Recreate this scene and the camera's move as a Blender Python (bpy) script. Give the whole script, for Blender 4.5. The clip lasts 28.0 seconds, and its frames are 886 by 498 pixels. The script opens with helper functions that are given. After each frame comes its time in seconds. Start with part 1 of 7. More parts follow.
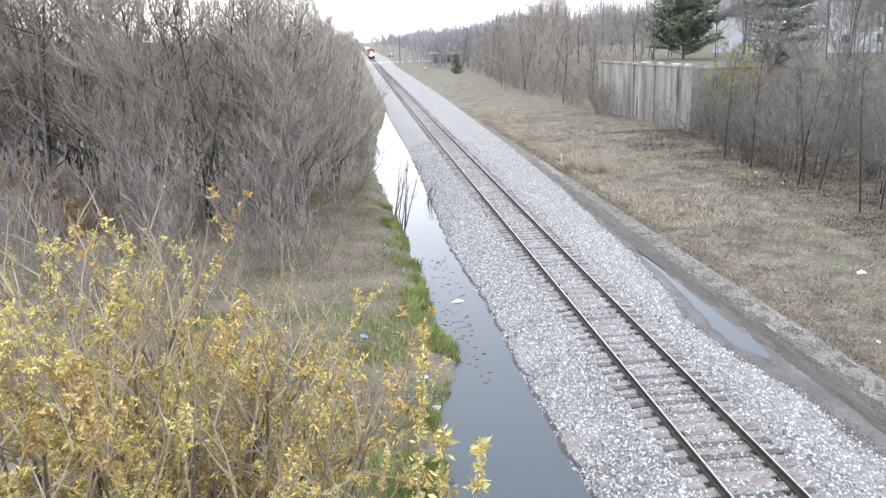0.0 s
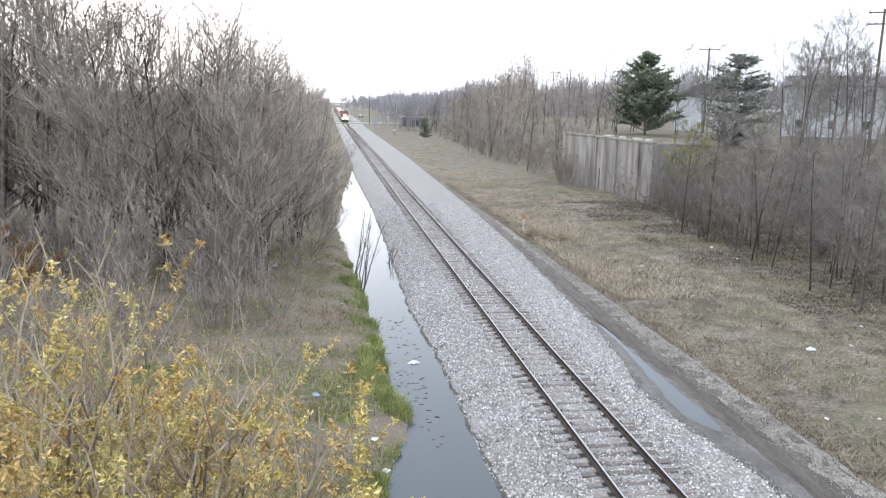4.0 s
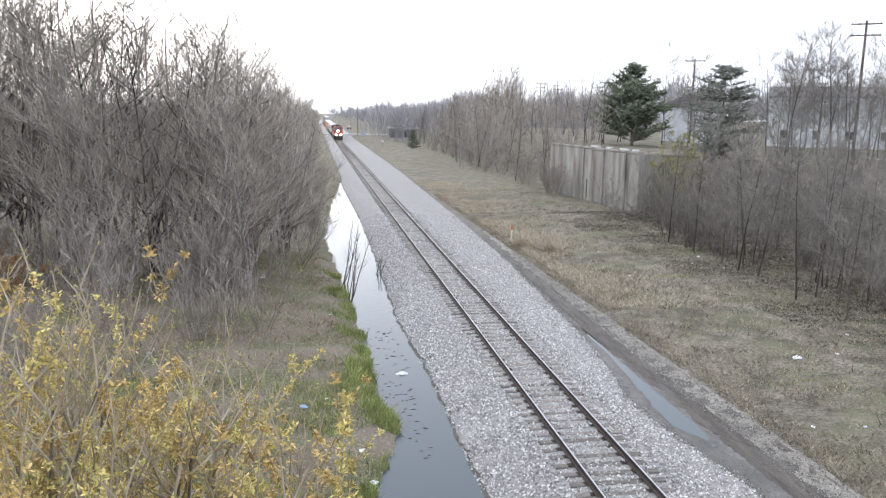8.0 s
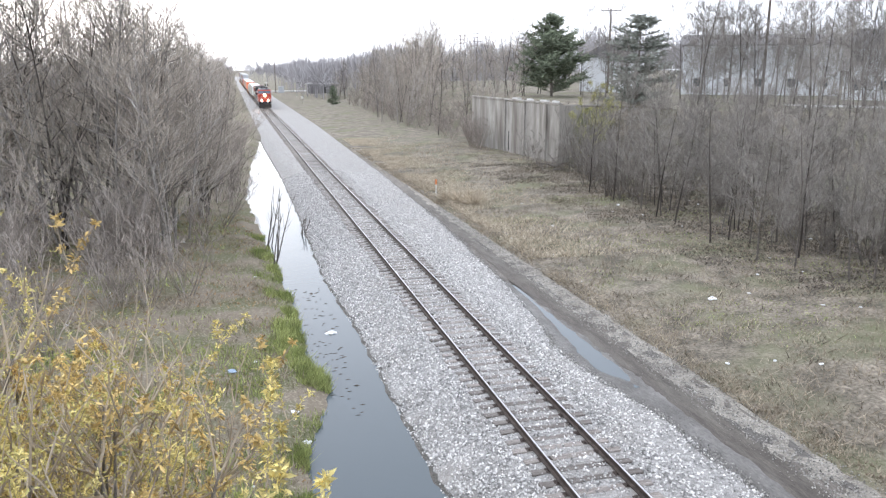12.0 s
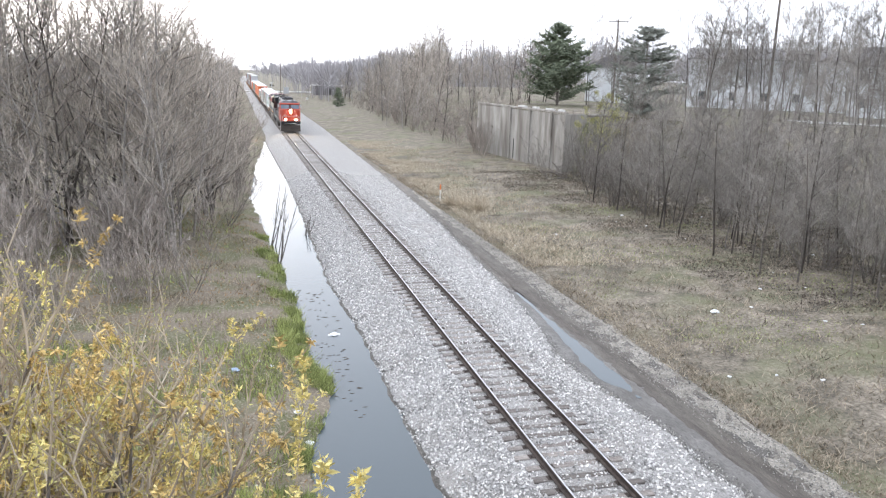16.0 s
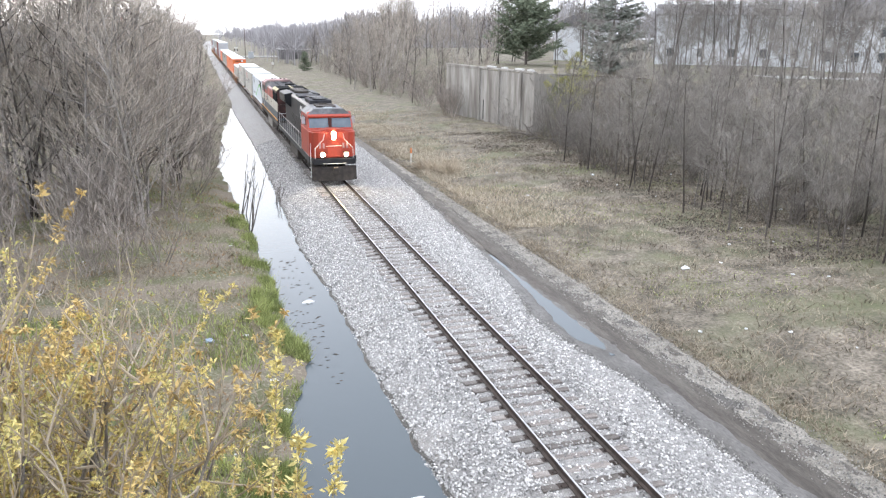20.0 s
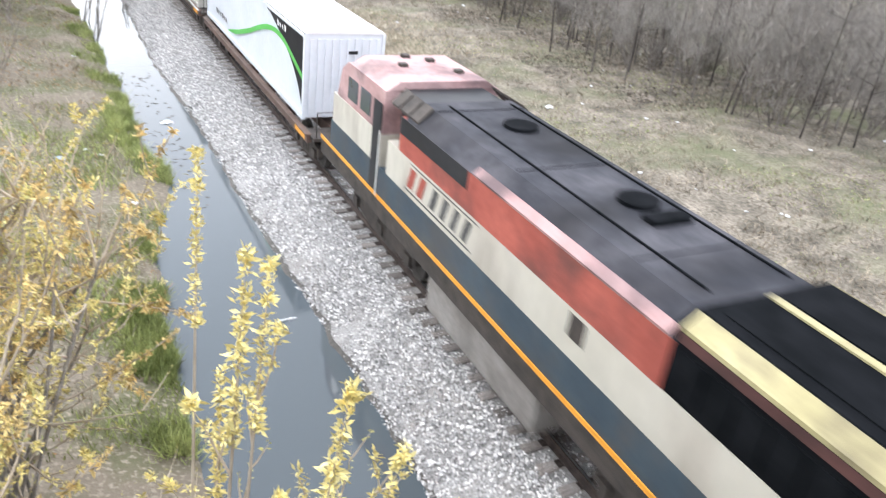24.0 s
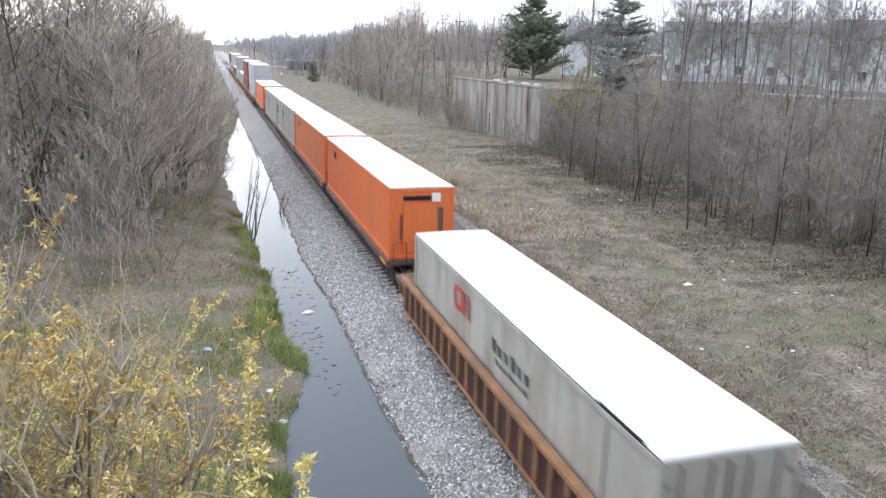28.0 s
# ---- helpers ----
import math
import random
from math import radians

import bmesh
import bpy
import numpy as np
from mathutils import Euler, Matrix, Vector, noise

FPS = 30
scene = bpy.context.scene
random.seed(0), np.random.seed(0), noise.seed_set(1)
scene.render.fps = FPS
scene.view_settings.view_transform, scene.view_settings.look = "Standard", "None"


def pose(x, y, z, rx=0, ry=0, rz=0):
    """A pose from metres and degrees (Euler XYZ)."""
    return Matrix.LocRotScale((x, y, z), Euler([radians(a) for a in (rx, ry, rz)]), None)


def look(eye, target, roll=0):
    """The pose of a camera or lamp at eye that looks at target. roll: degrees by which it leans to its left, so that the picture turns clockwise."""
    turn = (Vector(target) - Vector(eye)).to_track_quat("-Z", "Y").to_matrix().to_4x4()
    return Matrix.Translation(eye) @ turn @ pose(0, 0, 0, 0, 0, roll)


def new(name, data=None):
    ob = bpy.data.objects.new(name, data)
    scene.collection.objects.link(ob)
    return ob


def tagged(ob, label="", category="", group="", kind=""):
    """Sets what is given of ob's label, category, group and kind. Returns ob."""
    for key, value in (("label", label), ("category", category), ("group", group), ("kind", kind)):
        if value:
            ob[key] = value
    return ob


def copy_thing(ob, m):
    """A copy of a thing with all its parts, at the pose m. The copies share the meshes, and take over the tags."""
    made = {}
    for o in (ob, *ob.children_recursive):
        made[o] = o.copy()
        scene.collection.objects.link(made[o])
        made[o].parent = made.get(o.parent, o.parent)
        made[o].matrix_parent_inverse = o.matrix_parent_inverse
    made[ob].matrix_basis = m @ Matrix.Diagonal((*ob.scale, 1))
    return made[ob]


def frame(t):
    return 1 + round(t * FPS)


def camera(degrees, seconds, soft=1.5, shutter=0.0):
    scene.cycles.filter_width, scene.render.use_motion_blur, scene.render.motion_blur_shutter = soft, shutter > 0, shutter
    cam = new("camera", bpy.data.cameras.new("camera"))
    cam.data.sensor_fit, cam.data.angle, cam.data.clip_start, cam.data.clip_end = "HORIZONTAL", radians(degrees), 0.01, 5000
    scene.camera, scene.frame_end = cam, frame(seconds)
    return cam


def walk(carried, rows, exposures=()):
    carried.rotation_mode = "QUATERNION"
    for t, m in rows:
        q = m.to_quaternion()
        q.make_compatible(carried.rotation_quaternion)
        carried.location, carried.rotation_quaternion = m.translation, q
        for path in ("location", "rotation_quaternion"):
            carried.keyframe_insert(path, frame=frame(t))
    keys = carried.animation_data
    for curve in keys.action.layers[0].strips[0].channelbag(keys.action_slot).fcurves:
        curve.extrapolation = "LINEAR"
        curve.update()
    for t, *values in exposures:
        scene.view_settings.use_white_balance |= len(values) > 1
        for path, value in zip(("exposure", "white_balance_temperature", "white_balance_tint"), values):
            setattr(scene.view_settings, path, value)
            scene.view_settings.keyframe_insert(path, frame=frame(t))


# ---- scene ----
cam = camera(59.6, 28.0, soft=1.25, shutter=0.45)
EYE = (-7.87, 0.0, 9.12)
# seconds, x, y, z, yaw, pitch, roll: carried along the bridge rail while it pans
PATH = [
    (0.0, -7.75, 0.03, 9.11, -6.30, -15.32, 1.92), (0.5, -7.76, 0.03, 9.11, -6.31, -13.76, 0.96), (1.0, -7.80, 0.02, 9.10, -8.59, -12.36, 0.08),
    (1.5, -7.86, 0.00, 9.09, -8.61, -10.77, 0.26), (2.0, -7.90, -0.01, 9.08, -8.83, -10.98, 0.17), (2.5, -7.85, -0.02, 9.09, -8.56, -10.67, -0.35),
    (3.0, -7.76, -0.02, 9.10, -8.28, -10.34, -0.96), (3.5, -7.72, -0.01, 9.09, -8.25, -10.75, -1.39), (5.5, -7.39, 0.02, 9.06, -9.06, -10.54, 1.04),
    (6.0, -7.52, 0.00, 9.07, -8.46, -9.93, 1.27), (6.5, -7.61, -0.00, 9.07, -8.87, -10.90, 0.53), (7.0, -7.63, -0.01, 9.08, -9.06, -11.43, 0.73),
    (7.5, -7.61, -0.01, 9.07, -9.29, -10.20, -0.49), (8.0, -7.60, -0.02, 9.07, -9.32, -9.94, -1.02), (8.5, -7.60, -0.01, 9.07, -9.17, -10.72, -0.83),
    (9.0, -7.58, -0.01, 9.09, -10.48, -11.67, -0.14), (9.5, -7.55, -0.03, 9.10, -14.36, -12.75, 1.27), (10.0, -7.56, -0.02, 9.09, -14.74, -12.55, 0.53),
    (10.5, -7.58, -0.00, 9.08, -12.79, -13.32, 0.03), (11.0, -7.60, 0.01, 9.08, -12.12, -12.99, 0.15), (11.5, -7.59, -0.00, 9.08, -12.70, -12.68, 0.46),
    (12.0, -7.56, 0.00, 9.09, -15.09, -13.19, 0.01), (12.5, -7.56, 0.00, 9.08, -15.25, -12.92, 0.38), (14.5, -7.72, -0.01, 9.13, -14.70, -12.70, -1.33),
    (15.0, -7.76, -0.01, 9.12, -14.35, -12.72, -1.79), (15.5, -7.78, -0.03, 9.11, -14.05, -12.67, -1.76), (16.0, -7.80, -0.03, 9.11, -14.74, -12.82, -1.65),
    (16.5, -7.79, -0.04, 9.11, -14.04, -12.38, -1.55), (17.0, -7.78, -0.04, 9.11, -15.26, -12.87, -2.02), (17.5, -7.74, -0.04, 9.06, -18.39, -14.94, -0.43),
    (18.0, -7.69, -0.01, 9.14, -20.58, -15.23, 1.68), (18.5, -7.68, 0.00, 9.16, -18.82, -15.47, 1.21), (19.0, -7.73, 0.00, 9.13, -17.76, -14.91, 0.34),
    (19.5, -7.78, -0.01, 9.15, -16.04, -14.63, -0.19), (20.0, -7.78, 0.01, 9.13, -17.06, -15.50, -0.63), (20.5, -7.84, 0.04, 9.14, -16.84, -15.82, -0.97),
    (21.0, -7.96, 0.04, 9.13, -11.68, -17.50, 0.24), (21.5, -7.77, 0.03, 9.07, -14.88, -17.62, -0.69), (23.5, -8.24, -0.02, 9.15, -24.32, -23.62, -4.56),
    (24.0, -8.25, -0.00, 9.14, -26.07, -27.39, -6.58), (24.5, -8.11, -0.01, 9.12, -32.16, -28.88, -6.53), (25.0, -8.06, -0.04, 9.08, -35.27, -30.36, -6.77),
    (25.5, -8.07, -0.00, 9.10, -35.17, -26.95, -6.00), (26.0, -8.01, 0.03, 9.10, -26.44, -23.67, -3.83), (26.5, -7.90, 0.07, 9.11, -12.20, -22.16, -4.56),
    (27.0, -7.84, 0.07, 9.16, -8.93, -19.18, -3.70), (27.5, -7.71, 0.06, 9.16, -13.86, -16.14, -2.32), (28.0, -7.59, 0.05, 9.10, -16.41, -14.58, -1.46),
]
walk(cam, [(t, pose(x, y, z, 90 + pitch, roll, yaw)) for t, x, y, z, yaw, pitch, roll in PATH],
     exposures=[(0.0, 1.1, 6080, 11), (1.2, 1.0, 6080, 11), (2.0, 0.84, 6080, 11), (3.0, 0.81, 6080, 11), (6.0, 0.83, 6080, 11), (7.0, 0.74, 6080, 11), (8.0, 0.72, 6080, 11), (10.0, 0.95, 6080, 11), (12.0, 0.99, 6100, 11), (16.0, 1.03, 6150, 11), (17.0, 1.03, 6150, 11), (18.0, 1.15, 6150, 11), (20.0, 1.15, 6150, 11), (23.5, 1.55, 6250, 11), (24.2, 1.63, 6250, 11), (25.0, 0.76, 6150, 11), (26.0, 0.4, 6200, 14), (26.8, 0.96, 6200, 11), (28.0, 0.85, 6000, 11)])


# ---- light: a bright overcast evening sky and a wide, weak sun ----
world = bpy.data.worlds.new("sky")
scene.world = world
world.use_nodes = True
wn = world.node_tree
wn.nodes.clear()
sky = wn.nodes.new("ShaderNodeTexSky")
sky.sky_type, sky.sun_disc = "NISHITA", False
sky.sun_elevation, sky.sun_rotation = radians(14), radians(-20)
sky.air_density, sky.dust_density, sky.ozone_density = 1.0, 3.0, 1.0
veil = wn.nodes.new("ShaderNodeMix")
veil.data_type = "RGBA"
veil.inputs["Factor"].default_value = 0.66
veil.inputs["B"].default_value = (11.0, 11.4, 12.2, 1)
pale = wn.nodes.new("ShaderNodeHueSaturation")
pale.inputs["Saturation"].default_value = 0.35
bg = wn.nodes.new("ShaderNodeBackground")
bg.inputs["Strength"].default_value = 0.11
wout = wn.nodes.new("ShaderNodeOutputWorld")
wn.links.new(sky.outputs["Color"], pale.inputs["Color"])
wn.links.new(pale.outputs["Color"], veil.inputs["A"])
wn.links.new(veil.outputs["Result"], bg.inputs["Color"])
wn.links.new(bg.outputs["Background"], wout.inputs["Surface"])
sun = new("sun", bpy.data.lights.new("sun", "SUN"))
sun.data.energy, sun.data.angle, sun.data.color = 0.7, radians(25), (1.0, 0.95, 0.88)
sun.matrix_world = look((0, 0, 50), (10, -28, 35))


# ---- materials ----
def material(name, c1, c2, scale=3.0, rough=0.8, metal=0.0, bump=0.0, bump_scale=None, fine=0.25, island=0.0, each=0.0,
             stain=None, stain_scale=0.4, stain_amount=0.5, spec=0.5, stretch=(1, 1, 1)):
    """Two colours mixed by noise, a finer grain, an optional stain at a larger scale, variation by piece and relief."""
    m = bpy.data.materials.new(name)
    m.use_nodes = True
    nt = m.node_tree
    n, l = nt.nodes, nt.links
    b = n["Principled BSDF"]
    tc = n.new("ShaderNodeTexCoord")
    mp = n.new("ShaderNodeMapping")
    mp.inputs["Scale"].default_value = stretch
    l.new(tc.outputs["Object"], mp.inputs["Vector"])

    def noise_node(s, detail=5.0, r=0.6):
        t = n.new("ShaderNodeTexNoise")
        t.inputs["Scale"].default_value, t.inputs["Detail"].default_value, t.inputs["Roughness"].default_value = s, detail, r
        l.new(mp.outputs["Vector"], t.inputs["Vector"])
        return t

    def mix(fac, a, bb, blend="MIX"):
        x = n.new("ShaderNodeMix")
        x.data_type, x.blend_type = "RGBA", blend
        for key, v in (("Factor", fac), ("A", a), ("B", bb)):
            if isinstance(v, bpy.types.NodeSocket):
                l.new(v, x.inputs[key])
            else:
                x.inputs[key].default_value = v if key == "Factor" else (*v, 1)
        return x.outputs["Result"]

    def ramp(src, lo, hi):
        r = n.new("ShaderNodeMapRange")
        r.inputs["From Min"].default_value, r.inputs["From Max"].default_value = lo, hi
        l.new(src, r.inputs["Value"])
        return r.outputs["Result"]

    n1 = noise_node(scale)
    col = mix(ramp(n1.outputs["Fac"], 0.35, 0.65), c1, c2)
    if fine:
        n2 = noise_node(scale * 9, 3.0)
        grey = mix(ramp(n2.outputs["Fac"], 0.3, 0.7), (1 - fine,) * 3, (1 + fine,) * 3)
        col = mix(1.0, col, grey, "MULTIPLY")
    if stain:
        n3 = noise_node(stain_scale, 6.0)
        f = n.new("ShaderNodeMath")
        f.operation = "MULTIPLY"
        f.inputs[1].default_value = stain_amount
        l.new(ramp(n3.outputs["Fac"], 0.48, 0.66), f.inputs[0])
        col = mix(f.outputs[0], col, stain)
    for amount, node, socket in ((island, "ShaderNodeNewGeometry", "Random Per Island"), (each, "ShaderNodeObjectInfo", "Random")):
        if amount:
            g = n.new(node)
            v = mix(g.outputs[socket], (1 - amount,) * 3, (1 + amount,) * 3)
            col = mix(1.0, col, v, "MULTIPLY")
    l.new(col, b.inputs["Base Color"])
    b.inputs["Roughness"].default_value, b.inputs["Metallic"].default_value = rough, metal
    b.inputs["Specular IOR Level"].default_value = spec
    if bump:
        bn = noise_node(bump_scale or scale * 4, 4.0)
        bp = n.new("ShaderNodeBump")
        bp.inputs["Strength"].default_value = bump
        bp.inputs["Distance"].default_value = 0.05
        l.new(bn.outputs["Fac"], bp.inputs["Height"])
        l.new(bp.outputs["Normal"], b.inputs["Normal"])
    return m


def glow(name, colour, strength):
    m = bpy.data.materials.new(name)
    m.use_nodes = True
    b = m.node_tree.nodes["Principled BSDF"]
    b.inputs["Base Color"].default_value = (*colour, 1)
    b.inputs["Emission Color"].default_value = (*colour, 1)
    b.inputs["Emission Strength"].default_value = strength
    return m


M_GRASS = material("dry_grass_soil", (0.12, 0.106, 0.083), (0.27, 0.236, 0.19), 0.9, 0.95, bump=1.0, bump_scale=14, fine=0.5,
                   stain=(0.155, 0.165, 0.09), stain_scale=0.22, stain_amount=0.75, spec=0.2)
gn, gl = M_GRASS.node_tree.nodes, M_GRASS.node_tree.links
gb = gn["Principled BSDF"]
field = gb.inputs["Base Color"].links[0].from_socket
gtc = gn.new("ShaderNodeTexCoord")
gx = gn.new("ShaderNodeSeparateXYZ")
gl.new(gtc.outputs["Object"], gx.inputs["Vector"])
gnz = gn.new("ShaderNodeTexNoise")
gnz.inputs["Scale"].default_value, gnz.inputs["Detail"].default_value = 0.55, 6.0
gl.new(gtc.outputs["Object"], gnz.inputs["Vector"])
grr = gn.new("ShaderNodeMapRange")
grr.inputs["From Min"].default_value, grr.inputs["From Max"].default_value = 0.44, 0.58
gl.new(gnz.outputs["Fac"], grr.inputs["Value"])
floor_mix = gn.new("ShaderNodeMix")
floor_mix.data_type = "RGBA"
floor_mix.inputs["A"].default_value, floor_mix.inputs["B"].default_value = (0.225, 0.19, 0.145, 1), (0.145, 0.145, 0.08, 1)
gl.new(grr.outputs["Result"], floor_mix.inputs["Factor"])
gfine = gn.new("ShaderNodeTexNoise")
gfine.inputs["Scale"].default_value, gfine.inputs["Detail"].default_value = 11.0, 4.0
gl.new(gtc.outputs["Object"], gfine.inputs["Vector"])
gfr = gn.new("ShaderNodeMapRange")
gfr.inputs["From Min"].default_value, gfr.inputs["From Max"].default_value = 0.52, 0.66
gl.new(gfine.outputs["Fac"], gfr.inputs["Value"])
floor_leaf = gn.new("ShaderNodeMix")
floor_leaf.data_type = "RGBA"
floor_leaf.inputs["B"].default_value = (0.35, 0.305, 0.24, 1)
gl.new(floor_mix.outputs["Result"], floor_leaf.inputs["A"])
gl.new(gfr.outputs["Result"], floor_leaf.inputs["Factor"])
gside = gn.new("ShaderNodeMapRange")
gside.inputs["From Min"].default_value, gside.inputs["From Max"].default_value = -5.0, -4.0
gl.new(gx.outputs["X"], gside.inputs["Value"])
gmix = gn.new("ShaderNodeMix")
gmix.data_type = "RGBA"
gl.new(gside.outputs["Result"], gmix.inputs["Factor"])
gl.new(floor_leaf.outputs["Result"], gmix.inputs["A"])
gl.new(field, gmix.inputs["B"])
gl.new(gmix.outputs["Result"], gb.inputs["Base Color"])
M_BALLAST = material("crushed_stone", (0.27, 0.259, 0.248), (0.44, 0.426, 0.41), 5.0, 0.9, bump=1.0, bump_scale=22, fine=0.5,
                     stain=(0.33, 0.30, 0.27), stain_scale=0.5, stain_amount=0.4, spec=0.25)
M_STONE = material("ballast_stone", (0.46, 0.446, 0.431), (0.68, 0.661, 0.641), 9.0, 0.9, island=0.62, fine=0.2, spec=0.2)
M_WETSTONE = material("wet_dark_stone", (0.055, 0.05, 0.043), (0.11, 0.10, 0.088), 6.0, 0.55, bump=0.8, bump_scale=22, fine=0.4, spec=0.4)
M_ROAD = material("damp_gravel_road", (0.125, 0.11, 0.095), (0.19, 0.17, 0.15), 1.2, 0.8, bump=0.5, bump_scale=18, fine=0.3,
                  stain=(0.10, 0.095, 0.09), stain_scale=0.5, stain_amount=0.7, spec=0.35, stretch=(1.6, 0.35, 1))
M_MUD = material("wet_grey_mud", (0.10, 0.093, 0.085), (0.165, 0.156, 0.146), 1.3, 0.5, bump=0.6, bump_scale=14, fine=0.35, stain=(0.075, 0.067, 0.058), stain_scale=0.8, stain_amount=0.8, spec=0.45, stretch=(1.4, 0.5, 1))
M_TRACK = material("dark_brown_track_mud", (0.065, 0.056, 0.047), (0.12, 0.105, 0.09), 1.6, 0.7, bump=0.6, bump_scale=22, fine=0.35, stain=(0.17, 0.155, 0.135), stain_scale=0.9, stain_amount=0.5, spec=0.35, stretch=(2.5, 0.4, 1))
M_SHOULDER = material("pale_gravel_edge", (0.25, 0.23, 0.20), (0.37, 0.345, 0.305), 1.8, 0.95, bump=0.8, bump_scale=20, fine=0.45, stain=(0.20, 0.182, 0.155), stain_scale=0.6, stain_amount=0.7, spec=0.2)
M_GRAVEL = material("loose_road_gravel", (0.24, 0.228, 0.21), (0.40, 0.385, 0.36), 9.0, 0.9, island=0.6, fine=0.2, spec=0.25)
M_ASPHALT = material("worn_asphalt", (0.045, 0.044, 0.043), (0.075, 0.073, 0.07), 2.0, 0.9, bump=0.4, bump_scale=30, fine=0.3, stain=(0.10, 0.098, 0.093), stain_scale=0.4, stain_amount=0.4, spec=0.25)
M_TIE = material("weathered_tie_wood", (0.19, 0.165, 0.15), (0.34, 0.31, 0.285), 4.0, 0.9, bump=0.7, bump_scale=20, each=0.35, stretch=(0.4, 4, 4), spec=0.2)
M_RAILSIDE = material("rusty_rail_steel", (0.04, 0.03, 0.026), (0.08, 0.06, 0.05), 6.0, 0.75, 0.3, bump=0.2)
M_RAILTOP = material("polished_rail_head", (0.45, 0.45, 0.46), (0.6, 0.6, 0.61), 5.0, 0.28, 0.95, fine=0.1)
M_BARK = material("grey_bark", (0.13, 0.115, 0.10), (0.23, 0.205, 0.185), 6.0, 0.95, bump=0.6, bump_scale=30, each=0.25, spec=0.15)
M_TWIG = material("bare_twigs", (0.34, 0.297, 0.252), (0.46, 0.41, 0.355), 2.0, 0.95, island=0.35, each=0.35, fine=0.0, spec=0.15)
M_TWIG_GREY = material("grey_bare_twigs", (0.225, 0.206, 0.186), (0.335, 0.31, 0.282), 2.0, 0.95, island=0.3, each=0.25, fine=0.0, spec=0.15)
M_DARKBARK = material("dark_wet_bark", (0.055, 0.048, 0.042), (0.115, 0.10, 0.09), 6.0, 0.95, bump=0.6, bump_scale=30, each=0.25, spec=0.15)
M_GREYBARK = material("mid_grey_bark", (0.20, 0.18, 0.163), (0.33, 0.305, 0.28), 6.0, 0.95, bump=0.6, bump_scale=30, each=0.3, spec=0.15)
M_BRUSH = material("grey_brown_brush_twigs", (0.29, 0.25, 0.22), (0.42, 0.375, 0.335), 2.0, 0.95, island=0.3, each=0.25, fine=0.0, spec=0.15)
# Far twigs: distance haze is put into this paler, greyer colour.
M_TWIG_FAR = material("haze_paled_far_twigs", (0.33, 0.315, 0.32), (0.43, 0.415, 0.42), 0.05, 0.95, island=0.15, fine=0.0, spec=0.1)
M_TWIG_PALE = material("pale_young_twigs", (0.36, 0.295, 0.22), (0.53, 0.46, 0.365), 3.0, 0.9, island=0.25, fine=0.0, spec=0.2)
M_BUD = material("yellow_green_buds", (0.56, 0.46, 0.16), (0.80, 0.71, 0.33), 0.9, 0.8, island=0.45, fine=0.15, spec=0.3)
M_BUDBROWN = material("ochre_brown_buds", (0.50, 0.355, 0.14), (0.71, 0.56, 0.25), 0.9, 0.8, island=0.45, fine=0.15, spec=0.3)
M_OLIVEBUD = material("hazy_olive_buds", (0.32, 0.31, 0.12), (0.45, 0.43, 0.20), 2.0, 0.85, island=0.3, fine=0.0, spec=0.2)
M_DRYLEAF = material("withered_brown_leaves", (0.28, 0.17, 0.09), (0.38, 0.25, 0.13), 1.5, 0.9, island=0.35, fine=0.0, spec=0.2)
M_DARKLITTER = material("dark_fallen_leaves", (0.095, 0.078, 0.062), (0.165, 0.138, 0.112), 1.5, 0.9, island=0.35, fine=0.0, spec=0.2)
M_BUDGREEN = material("fresh_green_buds", (0.40, 0.37, 0.11), (0.56, 0.52, 0.22), 2.0, 0.85, island=0.3, fine=0.0, spec=0.2)
M_NEEDLE = material("conifer_needles", (0.115, 0.135, 0.088), (0.205, 0.23, 0.155), 3.0, 0.85, island=0.4, fine=0.0, spec=0.2)
M_NEEDLE_GREY = material("greyish_pine_needles", (0.16, 0.17, 0.14), (0.25, 0.255, 0.22), 3.0, 0.85, island=0.4, fine=0.0, spec=0.2)
M_GREEN = material("fresh_grass_blades", (0.20, 0.24, 0.08), (0.44, 0.47, 0.19), 1.0, 0.8, island=0.5, fine=0.0, spec=0.25)
M_DEADWEED = material("dark_dead_weeds", (0.09, 0.07, 0.055), (0.15, 0.12, 0.095), 1.0, 0.95, island=0.3, fine=0.0, spec=0.15)
M_REED = material("pale_reed_stalks", (0.48, 0.41, 0.31), (0.60, 0.53, 0.42), 1.0, 0.9, island=0.25, fine=0.0, spec=0.2)
M_PALEBARK = material("pale_grey_bark", (0.30, 0.27, 0.245), (0.50, 0.465, 0.43), 6.0, 0.95, bump=0.6, bump_scale=30, each=0.3, spec=0.15)
M_STRAW = material("dry_grass_blades", (0.28, 0.236, 0.178), (0.41, 0.352, 0.268), 1.0, 0.9, island=0.35, fine=0.0, spec=0.2)
M_CONCRETE = material("stained_concrete", (0.27, 0.25, 0.225), (0.42, 0.40, 0.365), 0.8, 0.9, bump=0.3, bump_scale=14, fine=0.15,
                      stain=(0.15, 0.13, 0.11), stain_scale=0.9, stain_amount=0.8, spec=0.3, stretch=(1, 1, 0.18))
M_ROOFWHITE = material("white_roof_paint", (0.78, 0.78, 0.78), (0.84, 0.84, 0.84), 0.7, 0.55, fine=0.04, stain=(0.6, 0.59, 0.57), stain_scale=0.5, stain_amount=0.35)
M_WHITE = material("clean_white_container_paint", (0.62, 0.66, 0.70), (0.68, 0.71, 0.75), 0.6, 0.45, fine=0.03)
